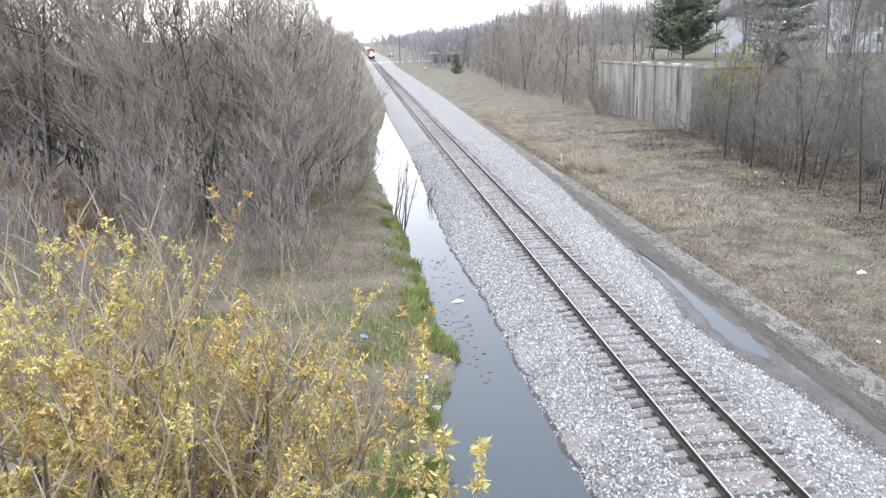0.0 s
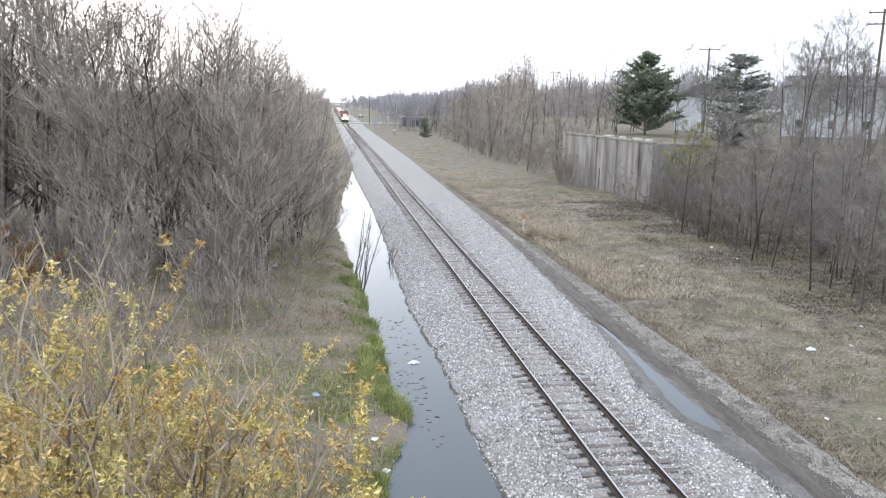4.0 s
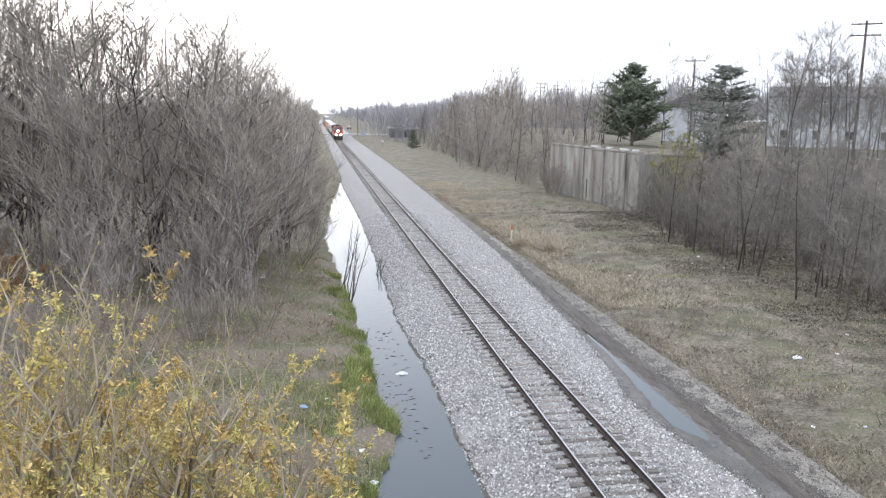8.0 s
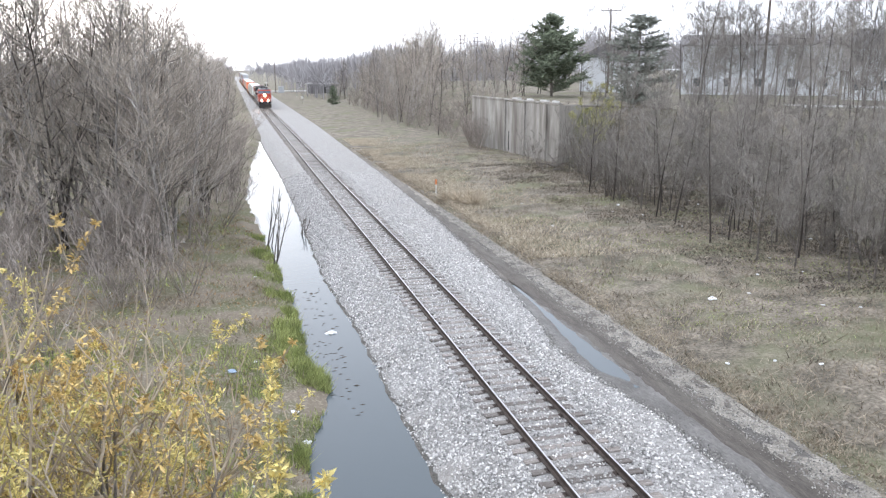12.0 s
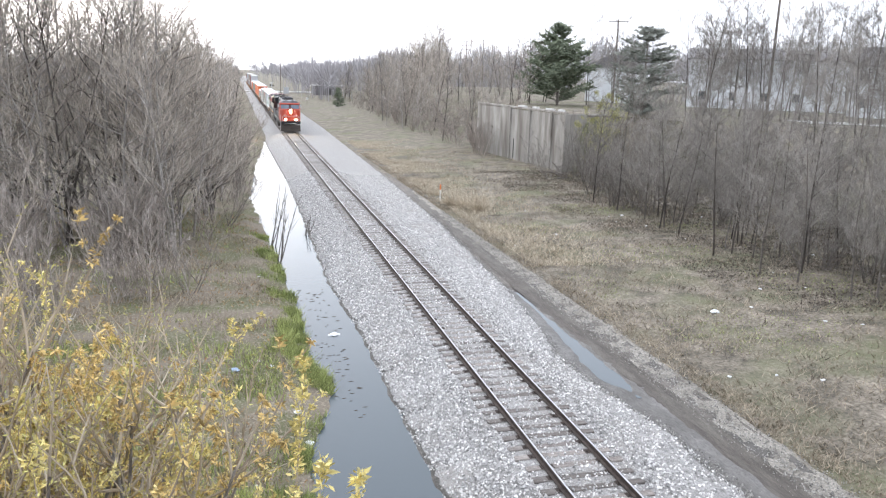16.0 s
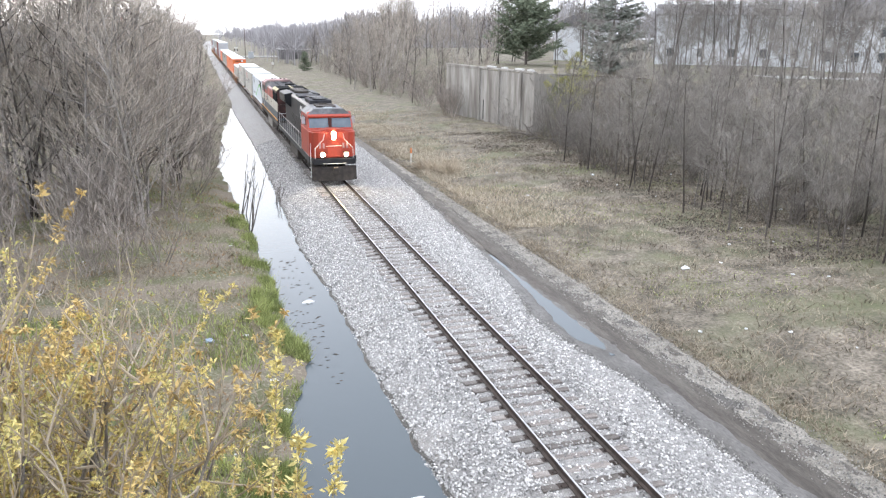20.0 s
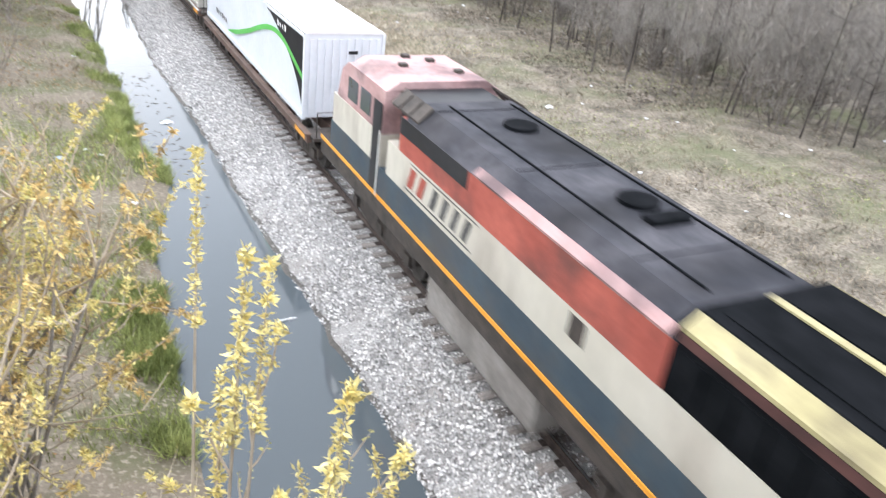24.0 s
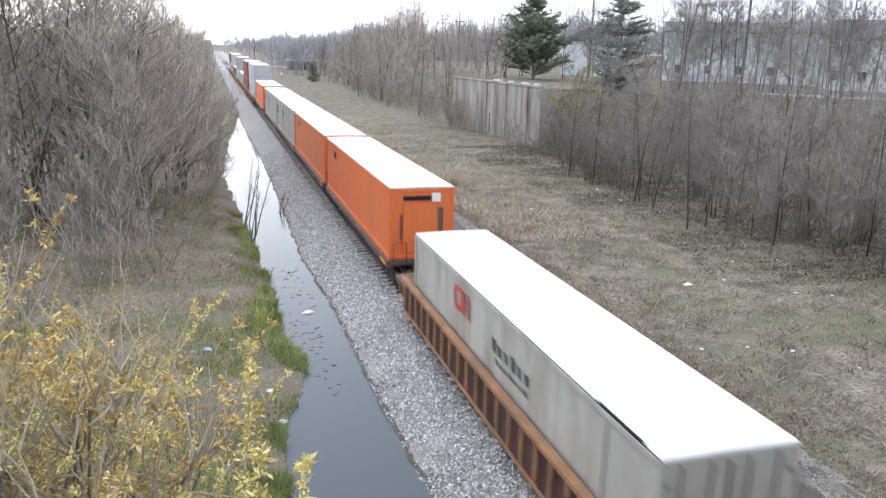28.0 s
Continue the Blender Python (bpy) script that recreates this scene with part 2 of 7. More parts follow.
M_DIRTYWHITE = material("grimy_white_container_paint", (0.40, 0.385, 0.345), (0.50, 0.485, 0.44), 0.9, 0.65, fine=0.09,
                        stain=(0.25, 0.22, 0.175), stain_scale=0.8, stain_amount=0.6, stretch=(1.6, 1.6, 0.35))
M_ORANGE = material("orange_container_paint", (0.66, 0.145, 0.035), (0.74, 0.185, 0.05), 0.7, 0.55, fine=0.06,
                    stain=(0.45, 0.12, 0.05), stain_scale=0.7, stain_amount=0.4, stretch=(1, 1, 0.3))
M_RUST = material("rust_brown_car_paint", (0.25, 0.125, 0.06), (0.37, 0.20, 0.10), 1.3, 0.75, fine=0.15, stain=(0.15, 0.085, 0.06), stain_scale=0.8)
M_BROWNRED = material("boxcar_red_paint", (0.22, 0.06, 0.045), (0.30, 0.085, 0.06), 1.0, 0.7, fine=0.1, stain=(0.12, 0.06, 0.05), stain_scale=0.8)
M_GREYBOX = material("pale_grey_container_paint", (0.46, 0.48, 0.50), (0.54, 0.56, 0.58), 0.6, 0.6, fine=0.05, stain=(0.36, 0.36, 0.36))
M_UNDER = material("grimy_underframe_steel", (0.035, 0.03, 0.027), (0.075, 0.062, 0.053), 3.0, 0.8, 0.1, bump=0.2, fine=0.2)
M_DECK = material("brown_car_frame_paint", (0.095, 0.06, 0.048), (0.155, 0.098, 0.075), 2.0, 0.75, fine=0.15, stain=(0.07, 0.055, 0.05))
M_WHEEL = material("dull_wheel_steel", (0.06, 0.055, 0.05), (0.12, 0.11, 0.10), 5.0, 0.6, 0.6)
M_BLACK = material("black_locomotive_paint", (0.016, 0.017, 0.02), (0.032, 0.033, 0.037), 1.5, 0.5, fine=0.1, stain=(0.05, 0.046, 0.042), stain_scale=0.8, stain_amount=0.35, spec=0.25)
M_GRILLE = material("soot_black_grille", (0.004, 0.005, 0.006), (0.010, 0.011, 0.013), 2.0, 0.95, fine=0.1, spec=0.05)
M_ROOFGREY = material("sooty_grey_roof", (0.028, 0.03, 0.038), (0.082, 0.08, 0.09), 0.8, 0.8, fine=0.2, stain=(0.012, 0.012, 0.014), stain_scale=0.45, stain_amount=0.9, spec=0.2)
M_RED = material("red_orange_cab_paint", (0.42, 0.055, 0.03), (0.52, 0.078, 0.04), 0.9, 0.45, fine=0.08, stain=(0.24, 0.06, 0.04), stain_scale=0.9, stain_amount=0.6, stretch=(1.6, 1.6, 0.5))
M_OLDRED = material("faded_red_stripe_paint", (0.31, 0.08, 0.06), (0.42, 0.115, 0.085), 0.9, 0.7, fine=0.12, stain=(0.10, 0.055, 0.05), stain_scale=0.5, stain_amount=0.85, spec=0.25)
M_PINK = material("sun_faded_red_roof_paint", (0.40, 0.24, 0.23), (0.50, 0.34, 0.33), 0.9, 0.7, fine=0.1, stain=(0.10, 0.07, 0.075), stain_scale=0.6, stain_amount=0.9, spec=0.3)
M_CREAM = material("off_white_stripe_paint", (0.50, 0.475, 0.40), (0.59, 0.565, 0.49), 0.8, 0.65, fine=0.08, stain=(0.29, 0.25, 0.20), stain_scale=0.8, stain_amount=0.7, stretch=(1, 1, 0.3))
M_YELLOWEDGE = material("faded_yellow_edge_paint", (0.34, 0.30, 0.15), (0.45, 0.40, 0.215), 0.9, 0.7, fine=0.15, stain=(0.09, 0.07, 0.05), stain_scale=1.0, stain_amount=0.9)
# Sooty maroon of the cowl unit; on well cars it paints the shade between ribs.
M_MAROON = material("sooty_maroon_and_rib_shade", (0.055, 0.026, 0.024), (0.10, 0.045, 0.04), 1.2, 0.7, fine=0.15, stain=(0.03, 0.024, 0.024), stain_scale=0.7, stain_amount=0.7, spec=0.3)
M_BLUE = material("dark_blue_locomotive_paint", (0.035, 0.055, 0.075), (0.055, 0.08, 0.10), 0.9, 0.5, fine=0.1, stain=(0.09, 0.08, 0.07), stain_scale=0.8)
M_SILL = material("orange_yellow_sill_stripe", (0.75, 0.32, 0.03), (0.82, 0.38, 0.05), 1.0, 0.5, fine=0.05)
M_MARKRED = material("red_mark_paint", (0.55, 0.07, 0.05), (0.60, 0.10, 0.07), 1.0, 0.5, fine=0.05)
M_MARKBLACK = material("black_mark_paint", (0.012, 0.012, 0.014), (0.022, 0.022, 0.024), 1.0, 0.6, fine=0.05, spec=0.15)
M_MARKGREY = material("worn_dark_lettering_paint", (0.05, 0.05, 0.05), (0.12, 0.118, 0.115), 5.0, 0.6, fine=0.1)
M_MARKGREEN = material("bright_green_mark_paint", (0.10, 0.46, 0.08), (0.12, 0.50, 0.10), 1.0, 0.5, fine=0.05)
M_MARKWHITE = material("white_mark_paint", (0.74, 0.74, 0.74), (0.80, 0.80, 0.80), 1.0, 0.5, fine=0.04)
M_RAILINGWHITE = material("white_handrail_paint", (0.68, 0.68, 0.66), (0.76, 0.76, 0.74), 2.0, 0.5, fine=0.05)
# Windshield base is lightened to pale blue to paint in the sky's reflection.
M_WINDSHIELD = material("windshield_glass_sky_reflection", (0.08, 0.11, 0.14), (0.16, 0.20, 0.24), 0.8, 0.05, fine=0.0, spec=0.8)
M_CABROOF = material("sooty_light_grey_cab_roof", (0.12, 0.12, 0.128), (0.22, 0.22, 0.235), 1.2, 0.7, fine=0.15, stain=(0.05, 0.048, 0.048), stain_scale=0.9, stain_amount=0.8)
M_GREYRAIL = material("grimy_grey_handrail", (0.36, 0.35, 0.34), (0.46, 0.45, 0.44), 2.0, 0.6, fine=0.1)
M_TANKGREY = material("dusty_grey_tank_steel", (0.20, 0.185, 0.17), (0.29, 0.27, 0.25), 1.2, 0.75, fine=0.15, stain=(0.10, 0.085, 0.075), stain_scale=0.9)
M_DARKGLASS = material("dark_window_glass", (0.06, 0.075, 0.09), (0.09, 0.105, 0.12), 0.6, 0.06, fine=0.0, spec=0.8)
M_SIDING = material("white_house_siding", (0.74, 0.755, 0.77), (0.80, 0.815, 0.83), 0.8, 0.7, fine=0.05)
M_SHINGLE = material("grey_shingles", (0.15, 0.145, 0.15), (0.23, 0.22, 0.225), 1.5, 0.9, fine=0.25)
M_POLE = material("weathered_pole_wood", (0.10, 0.08, 0.065), (0.17, 0.14, 0.12), 3.0, 0.9, stretch=(3, 3, 0.3))
M_PAVED = material("pale_concrete_drive", (0.52, 0.51, 0.49), (0.60, 0.59, 0.57), 0.5, 0.9, fine=0.1)
M_LITTER = material("pale_litter_plastic", (0.70, 0.71, 0.72), (0.80, 0.80, 0.80), 3.0, 0.6)
M_BLUELITTER = material("blue_litter_plastic", (0.28, 0.37, 0.52), (0.42, 0.50, 0.62), 3.0, 0.5)
M_MARKER = material("white_marker_paint", (0.7, 0.68, 0.64), (0.76, 0.74, 0.7), 3.0, 0.6)
M_MARKERORANGE = material("orange_marker_band", (0.75, 0.22, 0.06), (0.8, 0.26, 0.08), 3.0, 0.6)
M_LIGHT = glow("headlight_glow", (1.0, 0.74, 0.36), 420.0)
M_DITCH = glow("ditch_light_glow", (1.0, 0.84, 0.55), 110.0)

M_WATER = bpy.data.materials.new("murky_ditch_water")
M_WATER.use_nodes = True
wnt = M_WATER.node_tree
wb = wnt.nodes["Principled BSDF"]
wb.inputs["Base Color"].default_value = (0.08, 0.097, 0.108, 1)
wb.inputs["Roughness"].default_value = 0.04
wb.inputs["IOR"].default_value = 1.38
wtc = wnt.nodes.new("ShaderNodeTexCoord")
wns = wnt.nodes.new("ShaderNodeTexNoise")
wns.inputs["Scale"].default_value, wns.inputs["Detail"].default_value = 3.0, 4.0
wbp = wnt.nodes.new("ShaderNodeBump")
wbp.inputs["Strength"].default_value, wbp.inputs["Distance"].default_value = 0.16, 0.02
wnt.links.new(wtc.outputs["Object"], wns.inputs["Vector"])
wnt.links.new(wns.outputs["Fac"], wbp.inputs["Height"])
wnt.links.new(wbp.outputs["Normal"], wb.inputs["Normal"])


# ---- mesh helpers ----
def mesh_object(name, verts, faces, mat, parent=None, smooth=False):
    me = bpy.data.meshes.new(name)
    me.from_pydata(verts, [], faces)
    me.materials.append(mat)
    if smooth:
        me.polygons.foreach_set("use_smooth", [True] * len(me.polygons))
    ob = new(name, me)
    if parent:
        ob.parent = parent
    return ob


def part(name, bm, mat, parent=None, label="", smooth=False):
    me = bpy.data.meshes.new(name)
    bm.normal_update()
    bm.to_mesh(me)
    bm.free()
    me.materials.append(mat)
    if smooth:
        me.polygons.foreach_set("use_smooth", [True] * len(me.polygons))
    ob = new(name, me)
    if parent:
        ob.parent = parent
    if label:
        tagged(ob, label)
    return ob


def base(name, label, category, group="", m=None):
    ob = tagged(new(name), label, category, group)
    if m is not None:
        ob.matrix_basis = m
    return ob


def box(x0, x1, y0, y1, z0, z1, bevel=0.0, bm=None):
    bm = bm or bmesh.new()
    vs = [bm.verts.new(c) for c in ((x0, y0, z0), (x1, y0, z0), (x1, y1, z0), (x0, y1, z0), (x0, y0, z1), (x1, y0, z1), (x1, y1, z1), (x0, y1, z1))]
    fs = [bm.faces.new([vs[i] for i in f]) for f in ((3, 2, 1, 0), (4, 5, 6, 7), (0, 1, 5, 4), (1, 2, 6, 5), (2, 3, 7, 6), (3, 0, 4, 7))]
    if bevel:
        edges = {e for f in fs for e in f.edges}
        bmesh.ops.bevel(bm, geom=list(edges), offset=bevel, segments=2, affect="EDGES", profile=0.6)
    return bm


def rod(p, q, r, n=8, bm=None, r2=None):
    bm = bm or bmesh.new()
    p, q = Vector(p), Vector(q)
    turn = (q - p).to_track_quat("Z", "Y").to_matrix()
    r2 = r if r2 is None else r2
    rings = []
    for c, rad in ((p, r), (q, r2)):
        rings.append([bm.verts.new(c + turn @ Vector((rad * math.cos(a), rad * math.sin(a), 0))) for a in (2 * math.pi * i / n for i in range(n))])
    for i in range(n):
        bm.faces.new((rings[0][i], rings[0][(i + 1) % n], rings[1][(i + 1) % n], rings[1][i]))
    bm.faces.new(rings[0][::-1])
    bm.faces.new(rings[1])
    return bm


def extrude(profile, a, b, axis="y", bm=None):
    """A closed profile drawn out from a to b: profile in (x, z) along y, (y, z) along x or (x, y) along z."""
    bm = bm or bmesh.new()

    def at(u, v, s):
        return {"y": (u, s, v), "x": (s, u, v), "z": (u, v, s)}[axis]
    r0 = [bm.verts.new(at(u, v, a)) for u, v in profile]
    r1 = [bm.verts.new(at(u, v, b)) for u, v in profile]
    n = len(profile)
    for i in range(n):
        bm.faces.new((r0[i], r0[(i + 1) % n], r1[(i + 1) % n], r1[i]))
    bm.faces.new(r0[::-1])
    bm.faces.new(r1)
    bmesh.ops.recalc_face_normals(bm, faces=bm.faces[:])
    return bm


def tube(V, F, pts, radii, n=3, tip=False):
    """A tapered tube along pts, added to the lists V and F. tip: it ends in a point."""
    k0 = len(V)
    body = pts[:-1] if tip else pts
    for i, p in enumerate(body):
        d = (pts[min(i + 1, len(pts) - 1)] - pts[max(i - 1, 0)]).normalized()
        u = d.orthogonal().normalized()
        w = d.cross(u)
        for j in range(n):
            a = 2 * math.pi * j / n
            V.append(tuple(p + radii[i] * (math.cos(a) * u + math.sin(a) * w)))
    for i in range(len(body) - 1):
        for j in range(n):
            a, b = k0 + i * n + j, k0 + i * n + (j + 1) % n
            F.append((a, b, b + n, a + n))
    if tip:
        k1 = len(V)
        V.append(tuple(pts[-1]))
        for j in range(n):
            F.append((k1 - n + j, k1 - n + (j + 1) % n, k1))


# ---- ground ----
WATER_Z = -0.9
BANK = ([-20, 12, 18, 20, 22.5, 24, 26, 32, 38, 47, 62, 84, 100, 110, 116], [-7.4, -6.6, -6.3, -5.9, -5.2, -5.15, -5.6, -5.5, -5.8, -6.2, -6.9, -5.9, -4.7, -4.1, -3.2])
ROADEDGE = ([-50, 14, 17.7, 19.6, 22, 24.2, 28, 32, 48, 70, 126, 200, 400], [3.7, 3.7, 3.64, 3.35, 3.0, 2.98, 3.65, 4.0, 4.9, 5.5, 6.4, 7.5, 9.0])


def smooth01(t):
    t = np.clip(t, 0, 1)
    return t * t * (3 - 2 * t)


def wobble(x, y, s, seed=0.0):
    return (np.sin(x * s * 1.3 + y * s * 0.7 + seed) + np.sin(x * s * 0.6 - y * s * 1.1 + 2 + seed * 2) + np.sin(y * s * 1.9 + x * s * 0.3 + seed * 3)) / 3


def plateau_edge(y):
    return np.interp(y, [-60, 0, 50, 57, 70, 90, 96, 110, 200], [46, 46, 46, 43, 24.7, 22.9, 30, 34, 40])


def height(x, y):
    """The height of the natural ground."""
    x, y = np.asarray(x, float), np.asarray(y, float)
    bank = np.interp(y, *BANK) + 0.16 * wobble(x * 0, y, 1.7) + 0.10 * wobble(x * 0, y, 4.3, 1)
    left = -0.86 + 0.30 * smooth01((bank - x) / 1.2) + 0.35 * smooth01((bank - x) / 12) + 0.09 * wobble(x, y, 0.7) * smooth01((bank - x) / 1.5) + 0.05 * wobble(x, y, 2.3, 4) * smooth01((bank - x) / 0.8)
    ditch = -0.88 - 0.55 * smooth01((x - bank) / 0.5)
    lz = np.where(x < bank, left, ditch)
    lz = np.where(y > 117, -0.75 + 0.06 * wobble(x, y, 0.8), lz)
    edge = plateau_edge(y)
    run = np.interp(y, [0, 55, 62, 68, 69.5, 90.5, 92, 100, 140], [20, 18, 9, 3, 1.0, 1.0, 4, 9, 16])
    rz = -0.55 + 0.10 * smooth01((x - 6.0) / 0.8) + 0.45 * smooth01((x - 7) / 12) + (5.4 + 0.15 * wobble(x, y, 0.2)) * smooth01((x - edge + run) / run)
    rz = rz + 0.05 * wobble(x, y, 1.1, 2) * smooth01((x - 6.5) / 2) + 0.025 * wobble(x, y, 3.7, 5) * smooth01((x - 6.5) / 2)
    rz = np.where(y > 220, -0.5 + (rz + 0.5) * np.clip(1 - (y - 220) / 120, 0, 1), rz)
    rz = rz - 0.35 * (1 - smooth01((x - 5.3) / 0.7)) * (y < 150)
    z = np.where(x < -2.4, lz, np.where(x > 2.4, rz, -0.9))
    return z


def steps(*runs):
    out = []
    for a, b, s in runs:
        out += list(np.arange(a, b, s))
    return np.array(out + [runs[-1][1]])


def sheet(name, xs, ys, fz, mat, label, lift=0.0):
    X, Y = np.meshgrid(xs, ys)
    Z = fz(X, Y) + lift
    nx, ny = len(xs), len(ys)
    verts = np.stack([X, Y, Z], -1).reshape(-1, 3).tolist()
    faces = [(j * nx + i, j * nx + i + 1, (j + 1) * nx + i + 1, (j + 1) * nx + i) for j in range(ny - 1) for i in range(nx - 1)]
    return tagged(mesh_object(name, verts, faces, mat, smooth=True), label, kind="structure")


XS = steps((-1500, -300, 200), (-300, -60, 20), (-60, -14, 1.5), (-14, -8, 0.5), (-8, -2.5, 0.14), (-2.5, 5.0, 1.0), (5.0, 7, 0.2), (7, 16, 0.4), (16, 30, 0.6), (30, 60, 1.0), (60, 300, 20), (300, 1500, 200))
YS = steps((-300, -20, 40), (-20, 4, 2), (4, 60, 0.45), (60, 125, 1.0), (125, 320, 5), (320, 900, 40), (900, 3000, 300))
sheet("ground", XS, YS, height, M_GRASS, "dry spring grass and bare soil with mossy green patches")

# ditch water, its edge drawn by the banks
wv = [(-9.0, -40, WATER_Z), (-2.6, -40, WATER_Z), (-2.6, 118, WATER_Z), (-9.0, 118, WATER_Z)]
tagged(mesh_object("water", wv, [(0, 1, 2, 3)], M_WATER), "still murky ditch water mirroring the pale sky", kind="structure")


# ballast bed: crown, sloping shoulders, wandering toes
TOE = ([0, 12, 20, 28, 36, 55, 72, 102], [-3.15, -3.2, -3.45, -3.5, -3.9, -3.7, -3.65, -4.1])


def ballast_strip():
    ys = steps((-40, 4, 2), (4, 60, 0.4), (60, 160, 1.5), (160, 900, 20))
    verts, faces = [], []
    for y in ys:
        toe = float(np.interp(y, TOE[0], TOE[1])) + 0.09 * wobble(0.0, y, 1.9) + 0.05 * wobble(0.0, y, 5.1, 2)
        edge = np.interp(y, *ROADEDGE) + 0.12 * wobble(0.0, y, 1.3, 3)
        crown = -0.235 + 0.012 * wobble(0.0, y, 2.9)
        prof = [(toe, -1.02), (toe + 0.5, -0.74), (-1.75, crown - 0.03), (-1.35, crown), (-0.9, crown + 0.03), (0, crown + 0.038), (0.9, crown + 0.03),
                (1.35, crown), (1.8, crown - 0.03), (2.45, -0.43), (edge - 0.1, -0.505), (edge + 0.06, -0.57)]
        verts += [(px, float(y), pz) for px, pz in prof]
    n = 12
    for j in range(len(ys) - 1):
        for i in range(n - 1):
            faces.append((j * n + i, j * n + i + 1, (j + 1) * n + i + 1, (j + 1) * n + i))
    return tagged(mesh_object("ballast", verts, faces, M_BALLAST, smooth=True), "grey crushed stone ballast under the track", kind="structure")


ballast_strip()


def wet_toe():
    """Dark soaked stones where the ballast meets the ditch water."""
    ys = steps((4, 60, 0.25), (60, 116, 1.0))
    verts, faces = [], []
    for y in ys:
        toe = float(np.interp(y, TOE[0], TOE[1])) + 0.09 * wobble(0.0, y, 1.9) + 0.05 * wobble(0.0, y, 5.1, 2)
        top = 0.255 + 0.035 * wobble(0.0, y, 6.3, 2) + 0.035 * wobble(0.0, y, 13.0, 5)
        for u in (0.12, 0.5 * (0.12 + top), top):
            verts.append((toe + float(u), float(y), -1.02 + 0.56 * float(u) + 0.035))
    for j in range(len(ys) - 1):
        for i in range(2):
            faces.append((j * 3 + i, j * 3 + i + 1, (j + 1) * 3 + i + 1, (j + 1) * 3 + i))
    tagged(mesh_object("wet_ballast_edge", verts, faces, M_WETSTONE, smooth=True), "dark soaked stones at the waterline", kind="structure")


wet_toe()


def road_strip():
    ys = steps((-40, 4, 2), (4, 60, 0.5), (60, 160, 2), (160, 500, 20))
    verts, faces = [], []
    for y in ys:
        e = np.interp(y, *ROADEDGE) - 0.2
        r = max(6.15 + 0.10 * wobble(0.0, y, 1.1) + max(0, y - 50) * 0.02, e + 0.8)
        us = [0, 0.12, 0.3, 0.42, 0.55, 0.7, 0.85, 1.0]
        k = 1.0 if y < 33 else 0.3
        dz = [-0.10 * k, -0.12 * k, -0.13 * k, -0.13 * k, -0.12 * k, 0.0, 0.0, 0.02]
        verts += [(e + (r - e) * u, float(y), -0.525 + d) for u, d in zip(us, dz)]
    for j in range(len(ys) - 1):
        for i in range(7):
            faces.append((j * 8 + i, j * 8 + i + 1, (j + 1) * 8 + i + 1, (j + 1) * 8 + i))
    tagged(mesh_object("service_road", verts, faces, M_ROAD, smooth=True), "damp rutted dirt service road beside the track", kind="structure")
    verts, faces = [], []
    my = steps((-40, 4, 2), (4, 17, 0.4), (17, 34, 0.16))
    n = 21
    for y in my:
        e = np.interp(y, *ROADEDGE) - 0.25
        r = 4.55 + 0.10 * wobble(0.0, y, 1.4, 6) + 0.05 * wobble(0.0, y, 4.0, 2)
        if y > 26:
            r = r + (e + 0.25 - r) * ((y - 26) / 8) ** 2
        for i in range(n):
            x = float(e + (r - e) * i / (n - 1))
            inside = min(smooth01((x - np.interp(y, *PUDDLE_L)) / 0.3 + 0.5), smooth01((np.interp(y, *PUDDLE_R) - x) / 0.3 + 0.5)) if 19.8 < y < 32 else 0.0
            rough_mud = 0.012 * wobble(x, y, 3.1, 3) + 0.010 * wobble(x, y, 7.7, 1) + 0.006 * wobble(x, y, 15.0, 2)
            verts.append((x, float(y), float(-0.528 + rough_mud - 0.055 * inside)))
    for j in range(len(my) - 1):
        for i in range(n - 1):
            faces.append((j * n + i, j * n + i + 1, (j + 1) * n + i + 1, (j + 1) * n + i))
    tagged(mesh_object("mud_strip", verts, faces, M_MUD, smooth=True), "wet grey mud between ballast and road", kind="structure")
    # darker wheel track with two shallow ruts
    verts, faces = [], []
    ty = steps((-40, 4, 2), (4, 40, 0.3), (40, 60, 1.0))
    n = 13
    for y in ty:
        shift = max(0, float(y) - 30) * 0.035
        a = 4.42 + shift + 0.07 * wobble(0.0, y, 1.8, 2) + 0.05 * wobble(0.0, y, 5.5, 7)
        b = 5.34 + shift * 0.8 + 0.07 * wobble(0.0, y, 1.3, 9) + 0.05 * wobble(0.0, y, 6.1, 4)
        for i in range(n):
            u = i / (n - 1)
            x = float(a + (b - a) * u)
            rut = -0.014 * (math.exp(-((u - 0.25) / 0.12) ** 2) + math.exp(-((u - 0.72) / 0.12) ** 2))
            verts.append((x, float(y), float(-0.505 + rut + 0.006 * wobble(x, y, 6.0, 2) - 0.03 * (abs(2 * u - 1) ** 6))))
    for j in range(len(ty) - 1):
        for i in range(n - 1):
            faces.append((j * n + i, j * n + i + 1, (j + 1) * n + i + 1, (j + 1) * n + i))
    tagged(mesh_object("wheel_track", verts, faces, M_TRACK, smooth=True), "dark brown damp wheel track of the service road", kind="structure")
    verts, faces = [], []
    n = 7
    for y in ys:
        e = np.interp(y, *ROADEDGE) - 0.2
        r = max(6.15 + 0.10 * wobble(0.0, y, 1.1) + max(0, y - 50) * 0.02, e + 0.8)
        w = 0.48 + 0.22 * wobble(0.0, y, 0.9, 4) + 0.12 * wobble(0.0, y, 3.3, 1) + 0.08 * wobble(0.0, y, 7.3, 2)
        a = r - (0.82 if y < 60 else 0.3) + 0.12 * wobble(0.0, y, 2.3, 5) + 0.09 * wobble(0.0, y, 6.7, 3)
